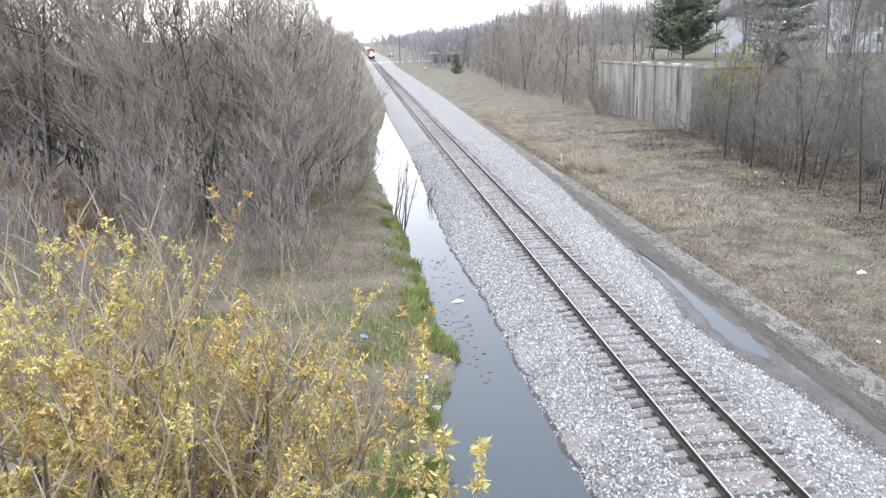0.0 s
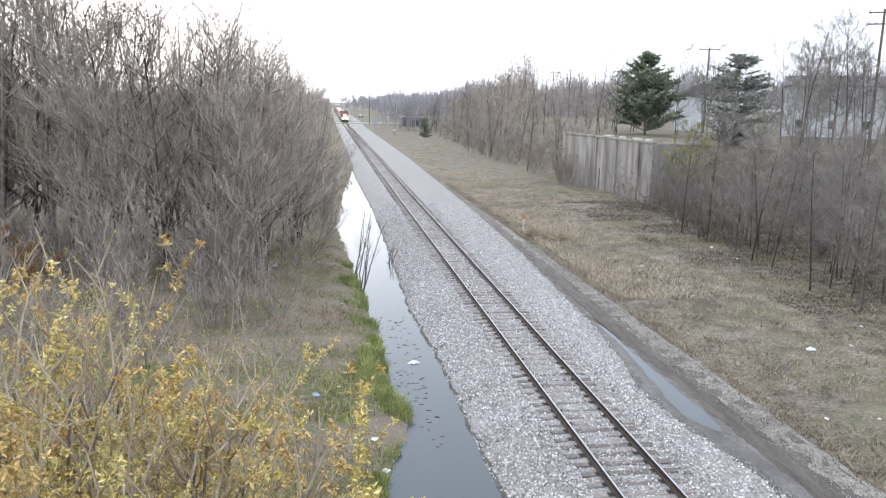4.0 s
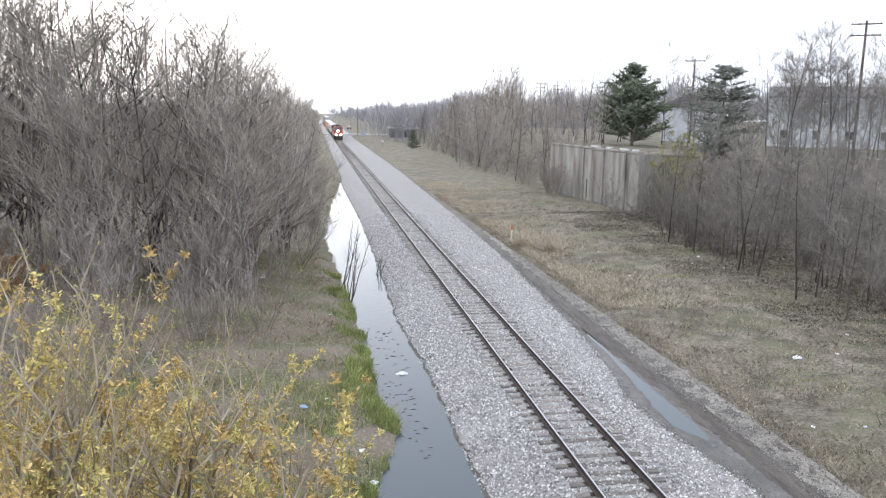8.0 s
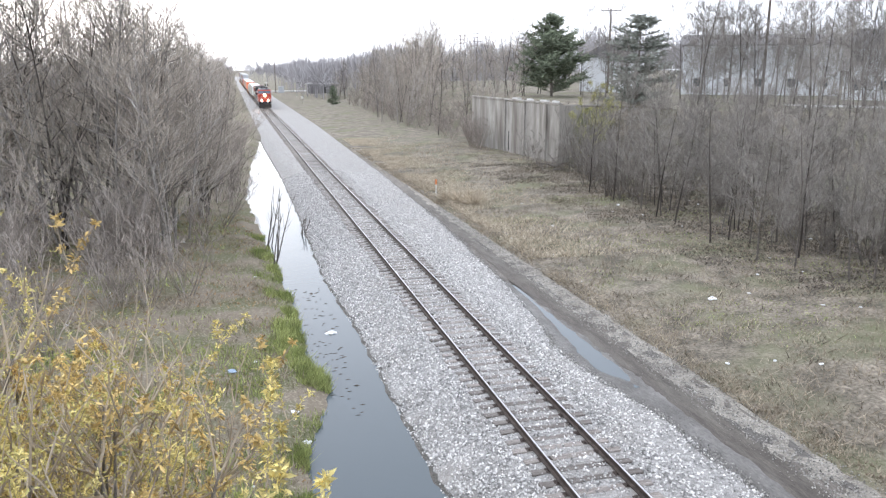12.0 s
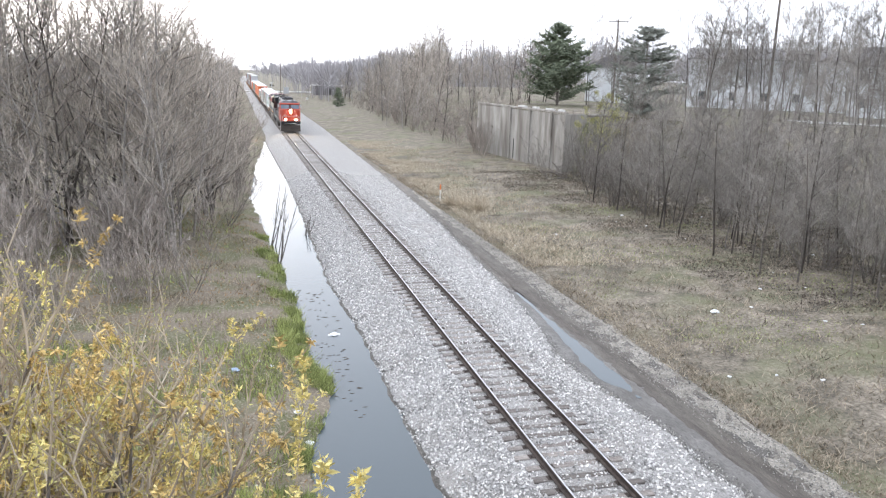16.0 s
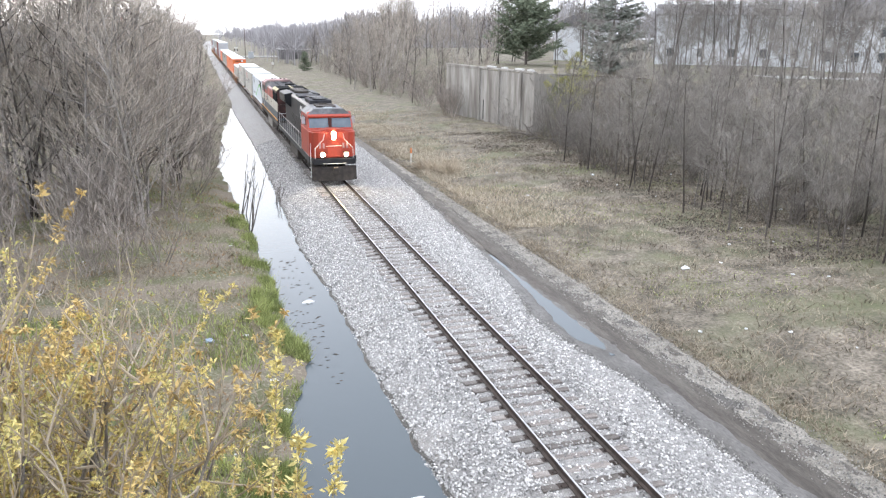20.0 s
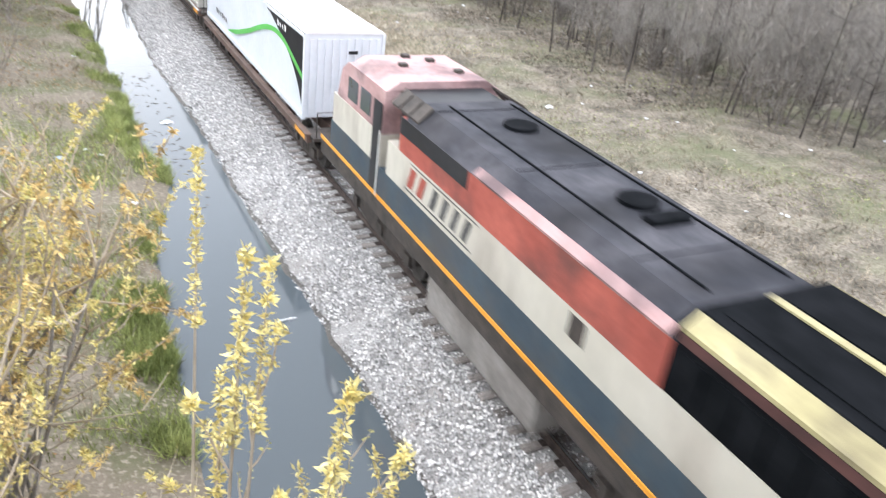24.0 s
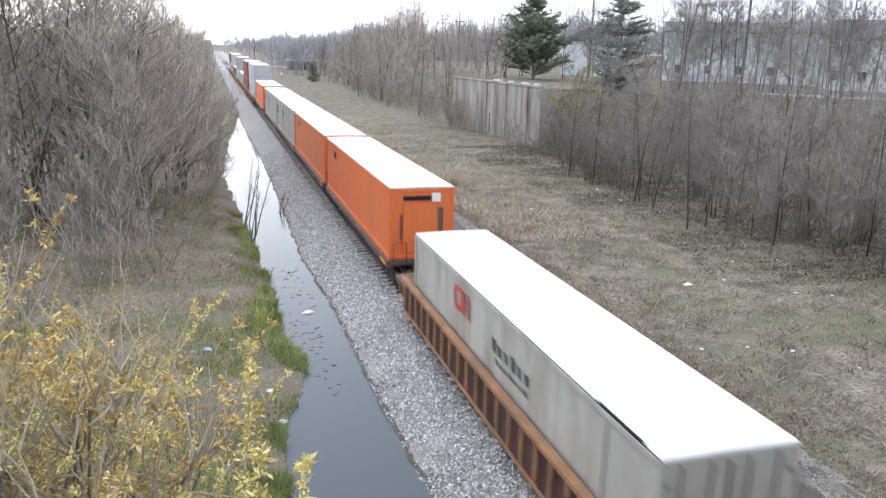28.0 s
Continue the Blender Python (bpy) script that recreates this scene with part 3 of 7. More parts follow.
        for i in range(n):
            u = i / (n - 1)
            x = float(a + (r + w - a) * u)
            verts.append((x, float(y), float(-0.53 + 0.03 * smooth01(u * 1.3) + 0.018 * wobble(x, y, 3.9, 8) + 0.012 * wobble(x, y, 9.1, 3) - 0.02 * max(0, u - 0.6) / 0.4)))
    for j in range(len(ys) - 1):
        for i in range(n - 1):
            faces.append((j * n + i, j * n + i + 1, (j + 1) * n + i + 1, (j + 1) * n + i))
    tagged(mesh_object("road_shoulder", verts, faces, M_SHOULDER, smooth=True), "pale loose gravel edge of the service road", kind="structure")


# outline of the wheel rut that holds rain water
PUDDLE_L = ([20.4, 21.0, 21.6, 23, 24.7, 26.5, 29, 31], [4.05, 3.78, 3.5, 3.6, 3.78, 3.98, 4.22, 4.29])
PUDDLE_R = ([20.4, 21.0, 22.4, 24.8, 27, 29, 31], [4.1, 4.26, 4.30, 4.30, 4.32, 4.34, 4.30])
road_strip()


def puddle():
    """Standing water in the rut; the uneven mud around it draws its outline."""
    ys = [20.0 + 11.9 * k / 40 for k in range(41)]
    V = [(float(np.interp(y, *PUDDLE_L)) - 0.12, y, -0.553) for y in ys] + [(float(np.interp(y, *PUDDLE_R)) + 0.12, y, -0.553) for y in ys]
    tagged(mesh_object("puddle", V, [(i, i + 1, 42 + i, 41 + i) for i in range(40)], M_WATER), "long shallow rain puddle in a wheel rut", kind="structure")


puddle()


def road_bridge():
    """The concrete road bridge the camera stands on, behind and below it."""
    e = base("road_bridge", "grey concrete road bridge over the track", "bridge")
    part("deck", box(-45, 45, -11.5, -0.45, 7.2, 7.95, 0.05), M_CONCRETE, e)
    part("roadway", box(-45, 45, -9.9, -2.2, 7.95, 8.0, 0.01), M_ASPHALT, e, "worn dark asphalt roadway")
    for y in (-11.5, -0.72):
        part("parapet", box(-45, 45, y, y + 0.25, 7.95, 8.75, 0.03), M_CONCRETE, e)
    for k in range(6):
        y = -10.6 + 1.85 * k
        part("girder", box(-45, 45, y, y + 0.45, 6.2, 7.2, 0.02), M_CONCRETE, e)
    for x0, x1 in ((-45, -19), (15, 45)):
        part("abutment", box(x0, x1, -11.3, -0.9, -1.5, 6.2, 0.03), M_CONCRETE, e)


road_bridge()


# ---- the train: every vehicle is built with its front at y = 0 and runs towards the bridge ----
SPEED = 17.0
MOVERS = []  # (thing, metres from the lead vehicle's zero point)


def on_train(ob, d):
    MOVERS.append((ob, d))
    ob.matrix_basis = pose(0, d + 340, 0)
    return ob


def wheel_mesh(r=0.48):
    bm = bmesh.new()
    for s in (-1, 1):
        rod((s * 0.70, 0, 0), (s * 0.83, 0, 0), r, 20, bm)
        rod((s * 0.66, 0, 0), (s * 0.70, 0, 0), r + 0.03, 20, bm)
    rod((-1.0, 0, 0), (1.0, 0, 0), 0.085, 10, bm)
    return bm


def truck(parent, y, axles=2, gap=1.75, z=0.48):
    """A bogie: one part with side frames and springs, and its wheelsets under it."""
    bm = bmesh.new()
    half = gap * (axles - 1) / 2
    for s in (-1, 1):
        prof = [(-half - 0.35, z - 0.02), (-half - 0.30, z + 0.22), (-0.55, z + 0.30), (-0.45, z + 0.42), (0.45, z + 0.42), (0.55, z + 0.30),
                (half + 0.30, z + 0.22), (half + 0.35, z - 0.02), (half + 0.10, z - 0.10), (0.5, z - 0.28), (-0.5, z - 0.28), (-half - 0.10, z - 0.10)]
        extrude(prof, s * 0.98 - 0.07, s * 0.98 + 0.07, "x", bm)
        for k in (-0.22, 0, 0.22):
            rod((s * 1.0, k, z - 0.22), (s * 1.0, k, z + 0.28), 0.085, 8, bm)
        for k in range(axles):
            yy = -half + k * gap
            box(s * 1.0 - 0.13, s * 1.0 + 0.13, yy - 0.16, yy + 0.16, z - 0.14, z + 0.14, 0, bm)
    box(-0.98, 0.98, -0.22, 0.22, z + 0.05, z + 0.36, 0, bm)
    t = part("truck", bm, M_UNDER, parent, "grimy cast steel bogie")
    t.location = (0, y, 0)
    for k in range(axles):
        w = part("wheelset", wheel_mesh(z), M_WHEEL, t)
        w.location = (0, -half + k * gap, z)
    return t


def coupler(parent, y, s):
    bm = box(-0.09, 0.09, min(y, y + s * 0.55), max(y, y + s * 0.55), 0.78, 0.98, 0.02)
    box(-0.16, 0.16, min(y + s * 0.4, y + s * 0.7), max(y + s * 0.4, y + s * 0.7), 0.70, 1.03, 0.03, bm)
    part("coupler", bm, M_UNDER, parent)


def bars(parent, x, marks, mat, name="marking", label=""):
    """Flat painted marks on a side at x: rows of y0, y1, z0, z1, slant."""
    s = -1 if x < 0 else 1
    for y0, y1, z0, z1, slant in marks:
        V = [(x, y0 + slant, z1), (x, y1 + slant, z1), (x, y1, z0), (x, y0, z0)]
        V += [(x + s * 0.006, b, c) for _, b, c in V]
        F = [(4, 5, 6, 7), (0, 1, 5, 4), (1, 2, 6, 5), (2, 3, 7, 6), (3, 0, 4, 7)]
        ob = mesh_object(name, V, F, mat, parent)
        if label:
            tagged(ob, label)


def lead_locomotive():
    L = 20.7
    e = on_train(base("diesel_locomotive", "red-nosed black freight diesel locomotive with lit headlights", "locomotive"), 48.2)
    part("underframe", box(-1.5, 1.5, 0.75, L - 0.3, 1.18, 1.58, 0.03), M_BLACK, e)
    part("fuel_tank", box(-1.42, 1.42, 7.9, 12.6, 0.32, 1.2, 0.12), M_UNDER, e)
    for y in (4.1, 16.5):
        truck(e, y, 3, 1.75, 0.53)
    coupler(e, 0.2, -1)
    coupler(e, L - 0.2, 1)
    # plough and anticlimber
    bm = bmesh.new()
    for s in (-1, 1):
        pts = [(0, -0.12, 0.12), (s * 1.42, 0.32, 0.12), (s * 1.42, 0.42, 1.0), (0, 0.12, 1.0), (0, 0.22, 0.12), (s * 1.42, 0.62, 0.12), (s * 1.42, 0.62, 1.0), (0, 0.4, 1.0)]
        v = [bm.verts.new(p) for p in pts]
        for f in ((0, 1, 2, 3), (4, 7, 6, 5), (0, 4, 5, 1), (3, 2, 6, 7), (1, 5, 6, 2), (0, 3, 7, 4)):
            bm.faces.new([v[i] for i in f])
    bmesh.ops.recalc_face_normals(bm, faces=bm.faces[:])
    part("plough", bm, M_UNDER, e, "black steel snow plough pilot")
    part("anticlimber", box(-1.35, 1.35, 0.12, 0.8, 1.14, 1.52, 0.05), M_BLACK, e)
    for s in (-1, 1):
        for k in range(4):
            part("step", box(min(s * 1.12, s * 1.48), max(s * 1.12, s * 1.48), 0.50 + 0.10 * k, 0.78 + 0.10 * k, 0.30 + 0.29 * k, 0.34 + 0.29 * k), M_RAILINGWHITE, e, "white-edged cab step")
    # nose and lower cab
    plan = [(-0.95, 0.34), (0.95, 0.34), (1.25, 0.55), (1.46, 0.95), (1.46, 4.9), (-1.46, 4.9), (-1.46, 0.95), (-1.25, 0.55)]
    bm = extrude(plan, 1.56, 3.22, "z")
    bmesh.ops.bevel(bm, geom=[ed for ed in bm.edges if ed.calc_length() > 0.2 and min(v.co.z for v in ed.verts) > 3.2], offset=0.09, segments=3, affect="EDGES")
    part("nose", bm, M_RED, e, "glossy red wide nose")
    bm = bmesh.new()
    lo = [(-1.46, 1.45, 3.2), (1.46, 1.45, 3.2), (1.46, 4.9, 3.2), (-1.46, 4.9, 3.2)]
    hi = [(-1.38, 1.95, 4.12), (1.38, 1.95, 4.12), (1.40, 4.9, 4.12), (-1.40, 4.9, 4.12)]
    v = [bm.verts.new(p) for p in lo + hi]
    for f in ((0, 1, 5, 4), (1, 2, 6, 5), (2, 3, 7, 6), (3, 0, 4, 7), (4, 5, 6, 7)):
        bm.faces.new([v[i] for i in f])
    part("cab", bm, M_RED, e)
    bm = bmesh.new()
    lo = [(-1.42, 1.85, 4.12), (1.42, 1.85, 4.12), (1.42, 5.0, 4.12), (-1.42, 5.0, 4.12)]
    hi = [(-0.95, 2.1, 4.44), (0.95, 2.1, 4.44), (0.95, 5.0, 4.48), (-0.95, 5.0, 4.48)]
    v = [bm.verts.new(p) for p in lo + hi]
    for f in ((3, 2, 1, 0), (0, 1, 5, 4), (1, 2, 6, 5), (2, 3, 7, 6), (3, 0, 4, 7), (4, 5, 6, 7)):
        bm.faces.new([v[i] for i in f])
    part("cab_roof", bm, M_CABROOF, e, "sooty light grey sloped cab roof")
    # windshields, sloped with the cab front
    for x0, x1 in ((-1.34, -0.10), (0.10, 1.34)):
        def front(x, z, off):
            return (x, 1.45 + (z - 3.2) / 0.92 * 0.5 - off, z)
        zs = (3.31, 3.90)
        V = [front(x0, zs[0], 0.03), front(x1, zs[0], 0.03), front(x1, zs[1], 0.03), front(x0, zs[1], 0.03)]
        V += [front(x0, zs[0], 0.0), front(x1, zs[0], 0.0), front(x1, zs[1], 0.0), front(x0, zs[1], 0.0)]
        mesh_object("windshield", V, [(0, 1, 2, 3), (0, 4, 5, 1), (1, 5, 6, 2), (2, 6, 7, 3), (3, 7, 4, 0)], M_WINDSHIELD, e)
    bm = extrude([(1.72, 3.93), (1.80, 3.93), (2.12, 4.20), (2.06, 4.27), (1.70, 4.02)], -1.40, 1.40, "x")
    part("roof_brow", bm, M_RED, e, "red sun-faded brow above the windshields")
    part("centre_post", box(-0.085, 0.085, 1.46, 1.72, 3.28, 3.94, 0.02), M_MAROON, e)
    bm = extrude([(-0.95, 3.2), (0.95, 3.2), (0.6, 3.29), (0.25, 3.335), (-0.25, 3.335), (-0.6, 3.29)], 0.5, 1.44)
    part("nose_hump", bm, M_RED, e, "raised red hump in the middle of the nose")
    for y0, y1 in ((3.0, 3.8), (4.1, 4.75)):
        part("roof_hatch", box(-0.62, 0.62, y0, y1, 4.46, 4.56, 0.02), M_UNDER, e, "dark raised hatch on the cab roof")
    for s in (-1, 1):
        for y0, y1 in ((2.6, 3.3), (3.5, 4.2)):
            part("side_window", box(s * 1.445 - 0.02, s * 1.445 + 0.02, y0, y1, 3.35, 3.92, 0.01), M_DARKGLASS, e)
        part("mirror", box(s * 1.50, s * 1.72, 2.3, 2.36, 3.5, 3.95, 0.01), M_GREYBOX, e)
    # lamps
    hl = part("headlight_housing", box(-0.17, 0.17, 0.27, 0.36, 2.72, 3.20, 0.03), M_RED, e)
    for z in (2.84, 3.08):
        part("headlight", rod((0, 0.25, z), (0, 0.275, z), 0.115, 16), M_LIGHT, hl, "lit warm white headlight")
    for s in (-1, 1):
        dl = part("ditch_light_housing", box(s * 0.74 - 0.16, s * 0.74 + 0.16, 0.16, 0.36, 1.62, 1.94, 0.03), M_BLACK, e)
        part("ditch_light", rod((s * 0.74, 0.13, 1.78), (s * 0.74, 0.158, 1.78), 0.125, 16), M_DITCH, dl, "lit ditch light")
    # nose door, handrails, plain badge
    part("nose_door", box(-0.42, 0.42, 0.30, 0.345, 1.62, 2.66, 0.01), M_RED, e)
    for k in range(4):
        part("marking", box((-0.93, -0.70, 0.55, 0.78)[k], (-0.93, -0.70, 0.55, 0.78)[k] + 0.12, 0.327, 0.337, 2.15, 2.48), M_PINK, e, "faint pale bar of a worn badge")
    for s in (-1, 1):
        V, F = [], []
        tube(V, F, [Vector(q) for q in ((s * 1.2, 0.24, 1.5), (s * 1.2, 0.26, 2.15), (s * 0.66, 0.29, 2.72), (s * 0.58, 0.29, 3.08))], [0.02] * 4, 6)
        tagged(mesh_object("front_handrail", V, F, M_RAILINGWHITE, e), "white tube handrail across the nose")
        V, F = [], []
        tube(V, F, [Vector(q) for q in ((s * 1.46, 0.35, 0.35), (s * 1.46, 0.42, 1.6), (s * 1.42, 0.62, 2.45))], [0.02] * 3, 6)
        tagged(mesh_object("step_rail", V, F, M_RAILINGWHITE, e), "white step handrail")
    part("gate_bar", rod((-0.5, 0.26, 2.3), (0.5, 0.26, 2.3), 0.02, 6), M_RAILINGWHITE, e)
    for k in (-0.32, 0.32):
        part("cut_lever", rod((k - 0.4, 0.06, 1.22), (k + 0.4, 0.06, 1.22), 0.018, 6), M_RAILINGWHITE, e)
    # long hood
    hood = extrude([(-0.92, 1.58), (0.92, 1.58), (0.92, 4.30), (0.78, 4.46), (-0.78, 4.46), (-0.92, 4.30)], 4.92, L - 0.9)
    part("hood", hood, M_BLACK, e, "long black engine hood")
    for s in (-1, 1):
        for k in range(15):
            y = 6.3 + k * 0.62
            part("hood_door", box(s * 0.925 - 0.012, s * 0.925 + 0.012, y, y + 0.55, 1.75, 3.05, 0.008), M_BLACK, e)
        part("intake_grille", box(s * 0.93 - 0.02, s * 0.93 + 0.02, 5.2, 6.9, 3.3, 4.15, 0.01), M_UNDER, e)
        rad = extrude([(s * 0.9, 3.35), (s * 1.38, 3.75), (s * 1.42, 4.40), (s * 0.8, 4.52)], L - 5.2, L - 1.2)
        part("radiator_flare", rad, M_BLACK, e)
        for k in range(8):
            y = L - 5.0 + k * 0.48
            part("radiator_grille", box(s * 1.40 - 0.03, s * 1.40 + 0.03, y, y + 0.40, 3.82, 4.32), M_UNDER, e)
    part("dynamic_brake_hatch", box(-0.75, 0.75, 5.4, 8.2, 4.45, 4.72, 0.06), M_ROOFGREY, e)
    for y in (6.1, 7.4):
        part("brake_fan", rod((0, y, 4.72), (0, y, 4.82), 0.52, 20), M_BLACK, e)
    part("exhaust_stack", box(-0.35, 0.35, 9.6, 10.4, 4.45, 4.66, 0.04), M_UNDER, e)
    part("inertial_hatch", box(-0.8, 0.8, 10.9, 13.1, 4.45, 4.60, 0.04), M_ROOFGREY, e)
    for y in (L - 4.6, L - 3.2, L - 1.9):
        part("radiator_fan", rod((0, y, 4.46), (0, y, 4.62), 0.60, 20), M_UNDER, e)
    part("air_horn", rod((-0.25, 4.4, 4.58), (0.25, 4.4, 4.58), 0.06, 8), M_UNDER, e)
    part("roof_antenna", box(-0.3, 0.3, 2.3, 2.7, 4.44, 4.52, 0.02), M_GREYBOX, e)
    # plain white badge shapes on the hood
    for s in (-1, 1):
        badge(e, 8.4, 3.05, 1.0, M_MARKWHITE, s * 0.945)
        hrl = bmesh.new()
        rod((s * 1.46, 5.1, 2.55), (s * 1.46, L - 0.6, 2.55), 0.02, 6, hrl)
        part("handrail", hrl, M_GREYRAIL, e)
        for k in range(11):
            y = 5.1 + k * 1.45
            part("stanchion", rod((s * 1.46, y, 1.58), (s * 1.46, y, 2.55), 0.018, 6), M_GREYRAIL, e)
        part("walkway_edge", box(s * 1.50 - 0.01, s * 1.50 + 0.012, 5.0, L - 0.4, 1.50, 1.585), M_GREYRAIL, e)
        part("air_tank", rod((s * 1.15, 8.0, 1.0), (s * 1.15, 12.2, 1.0), 0.16, 10), M_BLACK, e)


def trailing_locomotive():
    """Full-width cowl unit that runs cab last."""
    L = 18.1
    e = on_train(base("cowl_locomotive", "weathered red, cream and dark blue striped cowl locomotive", "locomotive"), 69.6)
    W2 = 1.48
    part("underframe", box(-1.5, 1.5, 0.1, L - 0.1, 1.22, 1.66, 0.03), M_UNDER, e)
    part("fuel_tank", box(-1.42, 1.42, 6.6, 11.0, 0.32, 1.25, 0.12), M_TANKGREY, e)
    for y in (3.3, 14.4):
        truck(e, y, 3, 1.7, 0.53)
    coupler(e, 0.05, -1)
    coupler(e, L - 0.05, 1)
    for s in (-1, 1):
        part("sill_stripe", box(s * 1.505 - 0.012, s * 1.505 + 0.012, 0.1, L - 0.1, 1.66, 1.75), M_SILL, e, "orange-yellow sill stripe")
    part("lower_side", box(-W2, W2, 0.15, 17.3, 1.66, 2.42), M_BLUE, e, "dark blue lower cowl side")
    part("middle_side", box(-W2, W2, 0.15, 13.5, 2.42, 3.22), M_CREAM, e, "streaked off-white cowl stripe")
    part("upper_side", box(-W2, W2, 4.2, 12.9, 3.22, 3.98), M_OLDRED, e, "faded red cowl stripe")
    part("radiator_section", box(-W2 + 0.02, W2 - 0.02, 0.18, 4.2, 3.22, 4.0), M_GRILLE, e, "black radiator section")
    for s in (-1, 1):
        for k in range(7):
            y = 0.45 + k * 0.52
            part("radiator_grille", box(s * (W2 - 0.01) - 0.02, s * (W2 - 0.01) + 0.02, y, y + 0.42, 3.3, 3.92), M_GRILLE, e)
    for s in (-1, 1):
        part("dark_upper_panel", box(s * W2 - 0.012, s * W2 + 0.012, 9.8, 12.9, 3.62, 3.985), M_BLACK, e, "dark panel under the roof edge")
    # roof: chamfered edges and flat deck
    roof = extrude([(-W2, 3.98), (W2, 3.98), (1.08, 4.32), (-1.08, 4.32)], 4.2, 12.7)
    part("roof", roof, M_ROOFGREY, e, "soot-stained dark grey roof")
    for s in (-1, 1):
        q = extrude([(s * (W2 + 0.005), 3.97), (s * (W2 + 0.02), 4.02), (s * 1.36, 4.135), (s * 1.33, 4.11)], 4.3, 9.6)
        part("roof_edge", q, M_PINK, e, "faded pink-red roof edge")
    flare = extrude([(-W2, 4.0), (W2, 4.0), (W2, 4.22), (1.2, 4.42), (-1.2, 4.42), (-W2, 4.22)], 0.18, 4.2)
    part("radiator_roof", flare, M_GRILLE, e)
    for s in (-1, 1):
        part("flare_side", box(s * W2 - 0.008, s * W2 + 0.008, 0.17, 4.15, 4.02, 4.16), M_MAROON, e, "grimy dark red strip under the roof edge")
        q = extrude([(s * (W2 + 0.006), 4.17), (s * (W2 + 0.01), 4.235), (s * 1.24, 4.415), (s * 1.23, 4.39), (s * 1.4, 4.2)], 0.16, 4.1)
        part("roof_edge", q, M_YELLOWEDGE, e, "faded yellow radiator roof edge")
    part("roof_rib", box(-0.07, 0.07, 0.2, 4.1, 4.42, 4.45), M_YELLOWEDGE, e)
    for x0 in (-1.0, 0.14):
        part("roof_grille", box(x0, x0 + 0.86, 0.4, 3.9, 4.42, 4.44), M_GRILLE, e)
    for y, x, r in ((7.3, 0.35, 0.36), (11.0, 0.3, 0.36)):
        part("roof_fan", rod((x, y, 4.32), (x, y, 4.39), r, 18), M_GRILLE, e)
    part("exhaust_box", box(-0.05, 0.75, 6.4, 6.75, 4.32, 4.42, 0.03), M_GRILLE, e)
    for y in (5.6, 8.9, 12.1):
        part("roof_seam", box(-1.05, 1.05, y, y + 0.03, 4.32, 4.33), M_GRILLE, e)
    for x in (-0.62, 0.9):
        part("roof_rail", rod((x, 4.6, 4.335), (x, 12.4, 4.335), 0.022, 6), M_GRILLE, e)
    # end face
    part("end_panel", box(-1.42, 1.42, 0.06, 0.18, 3.05, 4.18, 0.03), M_MAROON, e, "sooty maroon upper end panel")
    part("end_panel", box(-1.42, 1.42, 0.07, 0.16, 1.9, 3.04, 0.02), M_MAROON, e, "grimy lower end panel")
    part("end_door", box(-0.4, 0.4, 0.03, 0.075, 1.75, 3.0, 0.02), M_MAROON, e)
    for k in (0, 1):
        part("marking", box(0.3, 0.85, 0.045, 0.06, 3.42 + 0.2 * k, 3.48 + 0.2 * k), M_MARKWHITE, e)
    part("end_lamp", rod((0.45, 0.02, 3.25), (0.45, 0.08, 3.25), 0.11, 12), M_MARKBLACK, e)
    ehr = bmesh.new()
    for s in (-1, 1):
        rod((s * 1.35, 0.0, 1.2), (s * 1.35, 0.02, 2.3), 0.02, 6, ehr)
        rod((s * 1.35, 0.02, 2.3), (s * 0.6, 0.02, 2.3), 0.02, 6, ehr)
    part("end_handrail", ehr, M_RAILINGWHITE, e)
    # tapered recess behind the cab
    rec = extrude([(-1.0, 3.22), (1.0, 3.22), (1.0, 4.25), (-1.0, 4.25)], 12.9, 13.9)
    part("recess", rec, M_BLACK, e)
    for k in range(3):
        for s in (-1, 1):
            V = [(s * 1.42, 12.2 + k * 0.5, 4.03), (s * 1.42, 12.62 + k * 0.5, 4.03), (s * 1.1, 12.62 + k * 0.5, 4.32), (s * 1.1, 12.2 + k * 0.5, 4.32)]
            V += [(a, b, c + 0.05) for a, b, c in V]
            mesh_object("recess_panel", V, [(4, 5, 6, 7), (0, 1, 5, 4), (1, 2, 6, 5), (2, 3, 7, 6), (3, 0, 4, 7), (3, 2, 1, 0)], M_UNDER, e)
    # cab
    part("cab_lower", box(-W2, W2, 13.9, 17.2, 2.42, 3.2, 0.0), M_CREAM, e, "cream lower cab side")
    cab = extrude([(13.9, 3.2), (17.0, 3.2), (16.7, 3.98), (16.3, 4.22), (13.9, 4.22)], -W2 + 0.02, W2 - 0.02, "x")
    part("cab", cab, M_PINK, e, "sun-faded pink-red upper cab")
    part("cab_roof", extrude([(-W2 + 0.04, 4.2), (W2 - 0.04, 4.2), (1.1, 4.42), (-1.1, 4.42)], 13.9, 16.2), M_PINK, e, "sun-bleached pink-red cab roof")
    part("nose", extrude([(16.9, 1.66), (17.75, 1.66), (17.6, 2.75), (16.9, 3.15)], -1.2, 1.2, "x"), M_OLDRED, e)
    for s in (-1, 1):
        for y0 in (14.7, 15.55):
            part("cab_window", box(s * (W2 - 0.02) - 0.02, s * (W2 - 0.02) + 0.02, y0, y0 + 0.65, 3.36, 3.9, 0.01), M_DARKGLASS, e)
        part("cab_door", box(s * W2 - 0.012, s * W2 + 0.012, 13.95, 14.45, 1.75, 3.9, 0.01), M_BLACK, e)
        part("door_rail", rod((s * 1.53, 13.9, 1.7), (s * 1.53, 13.9, 3.3), 0.02, 6), M_RAILINGWHITE, e)
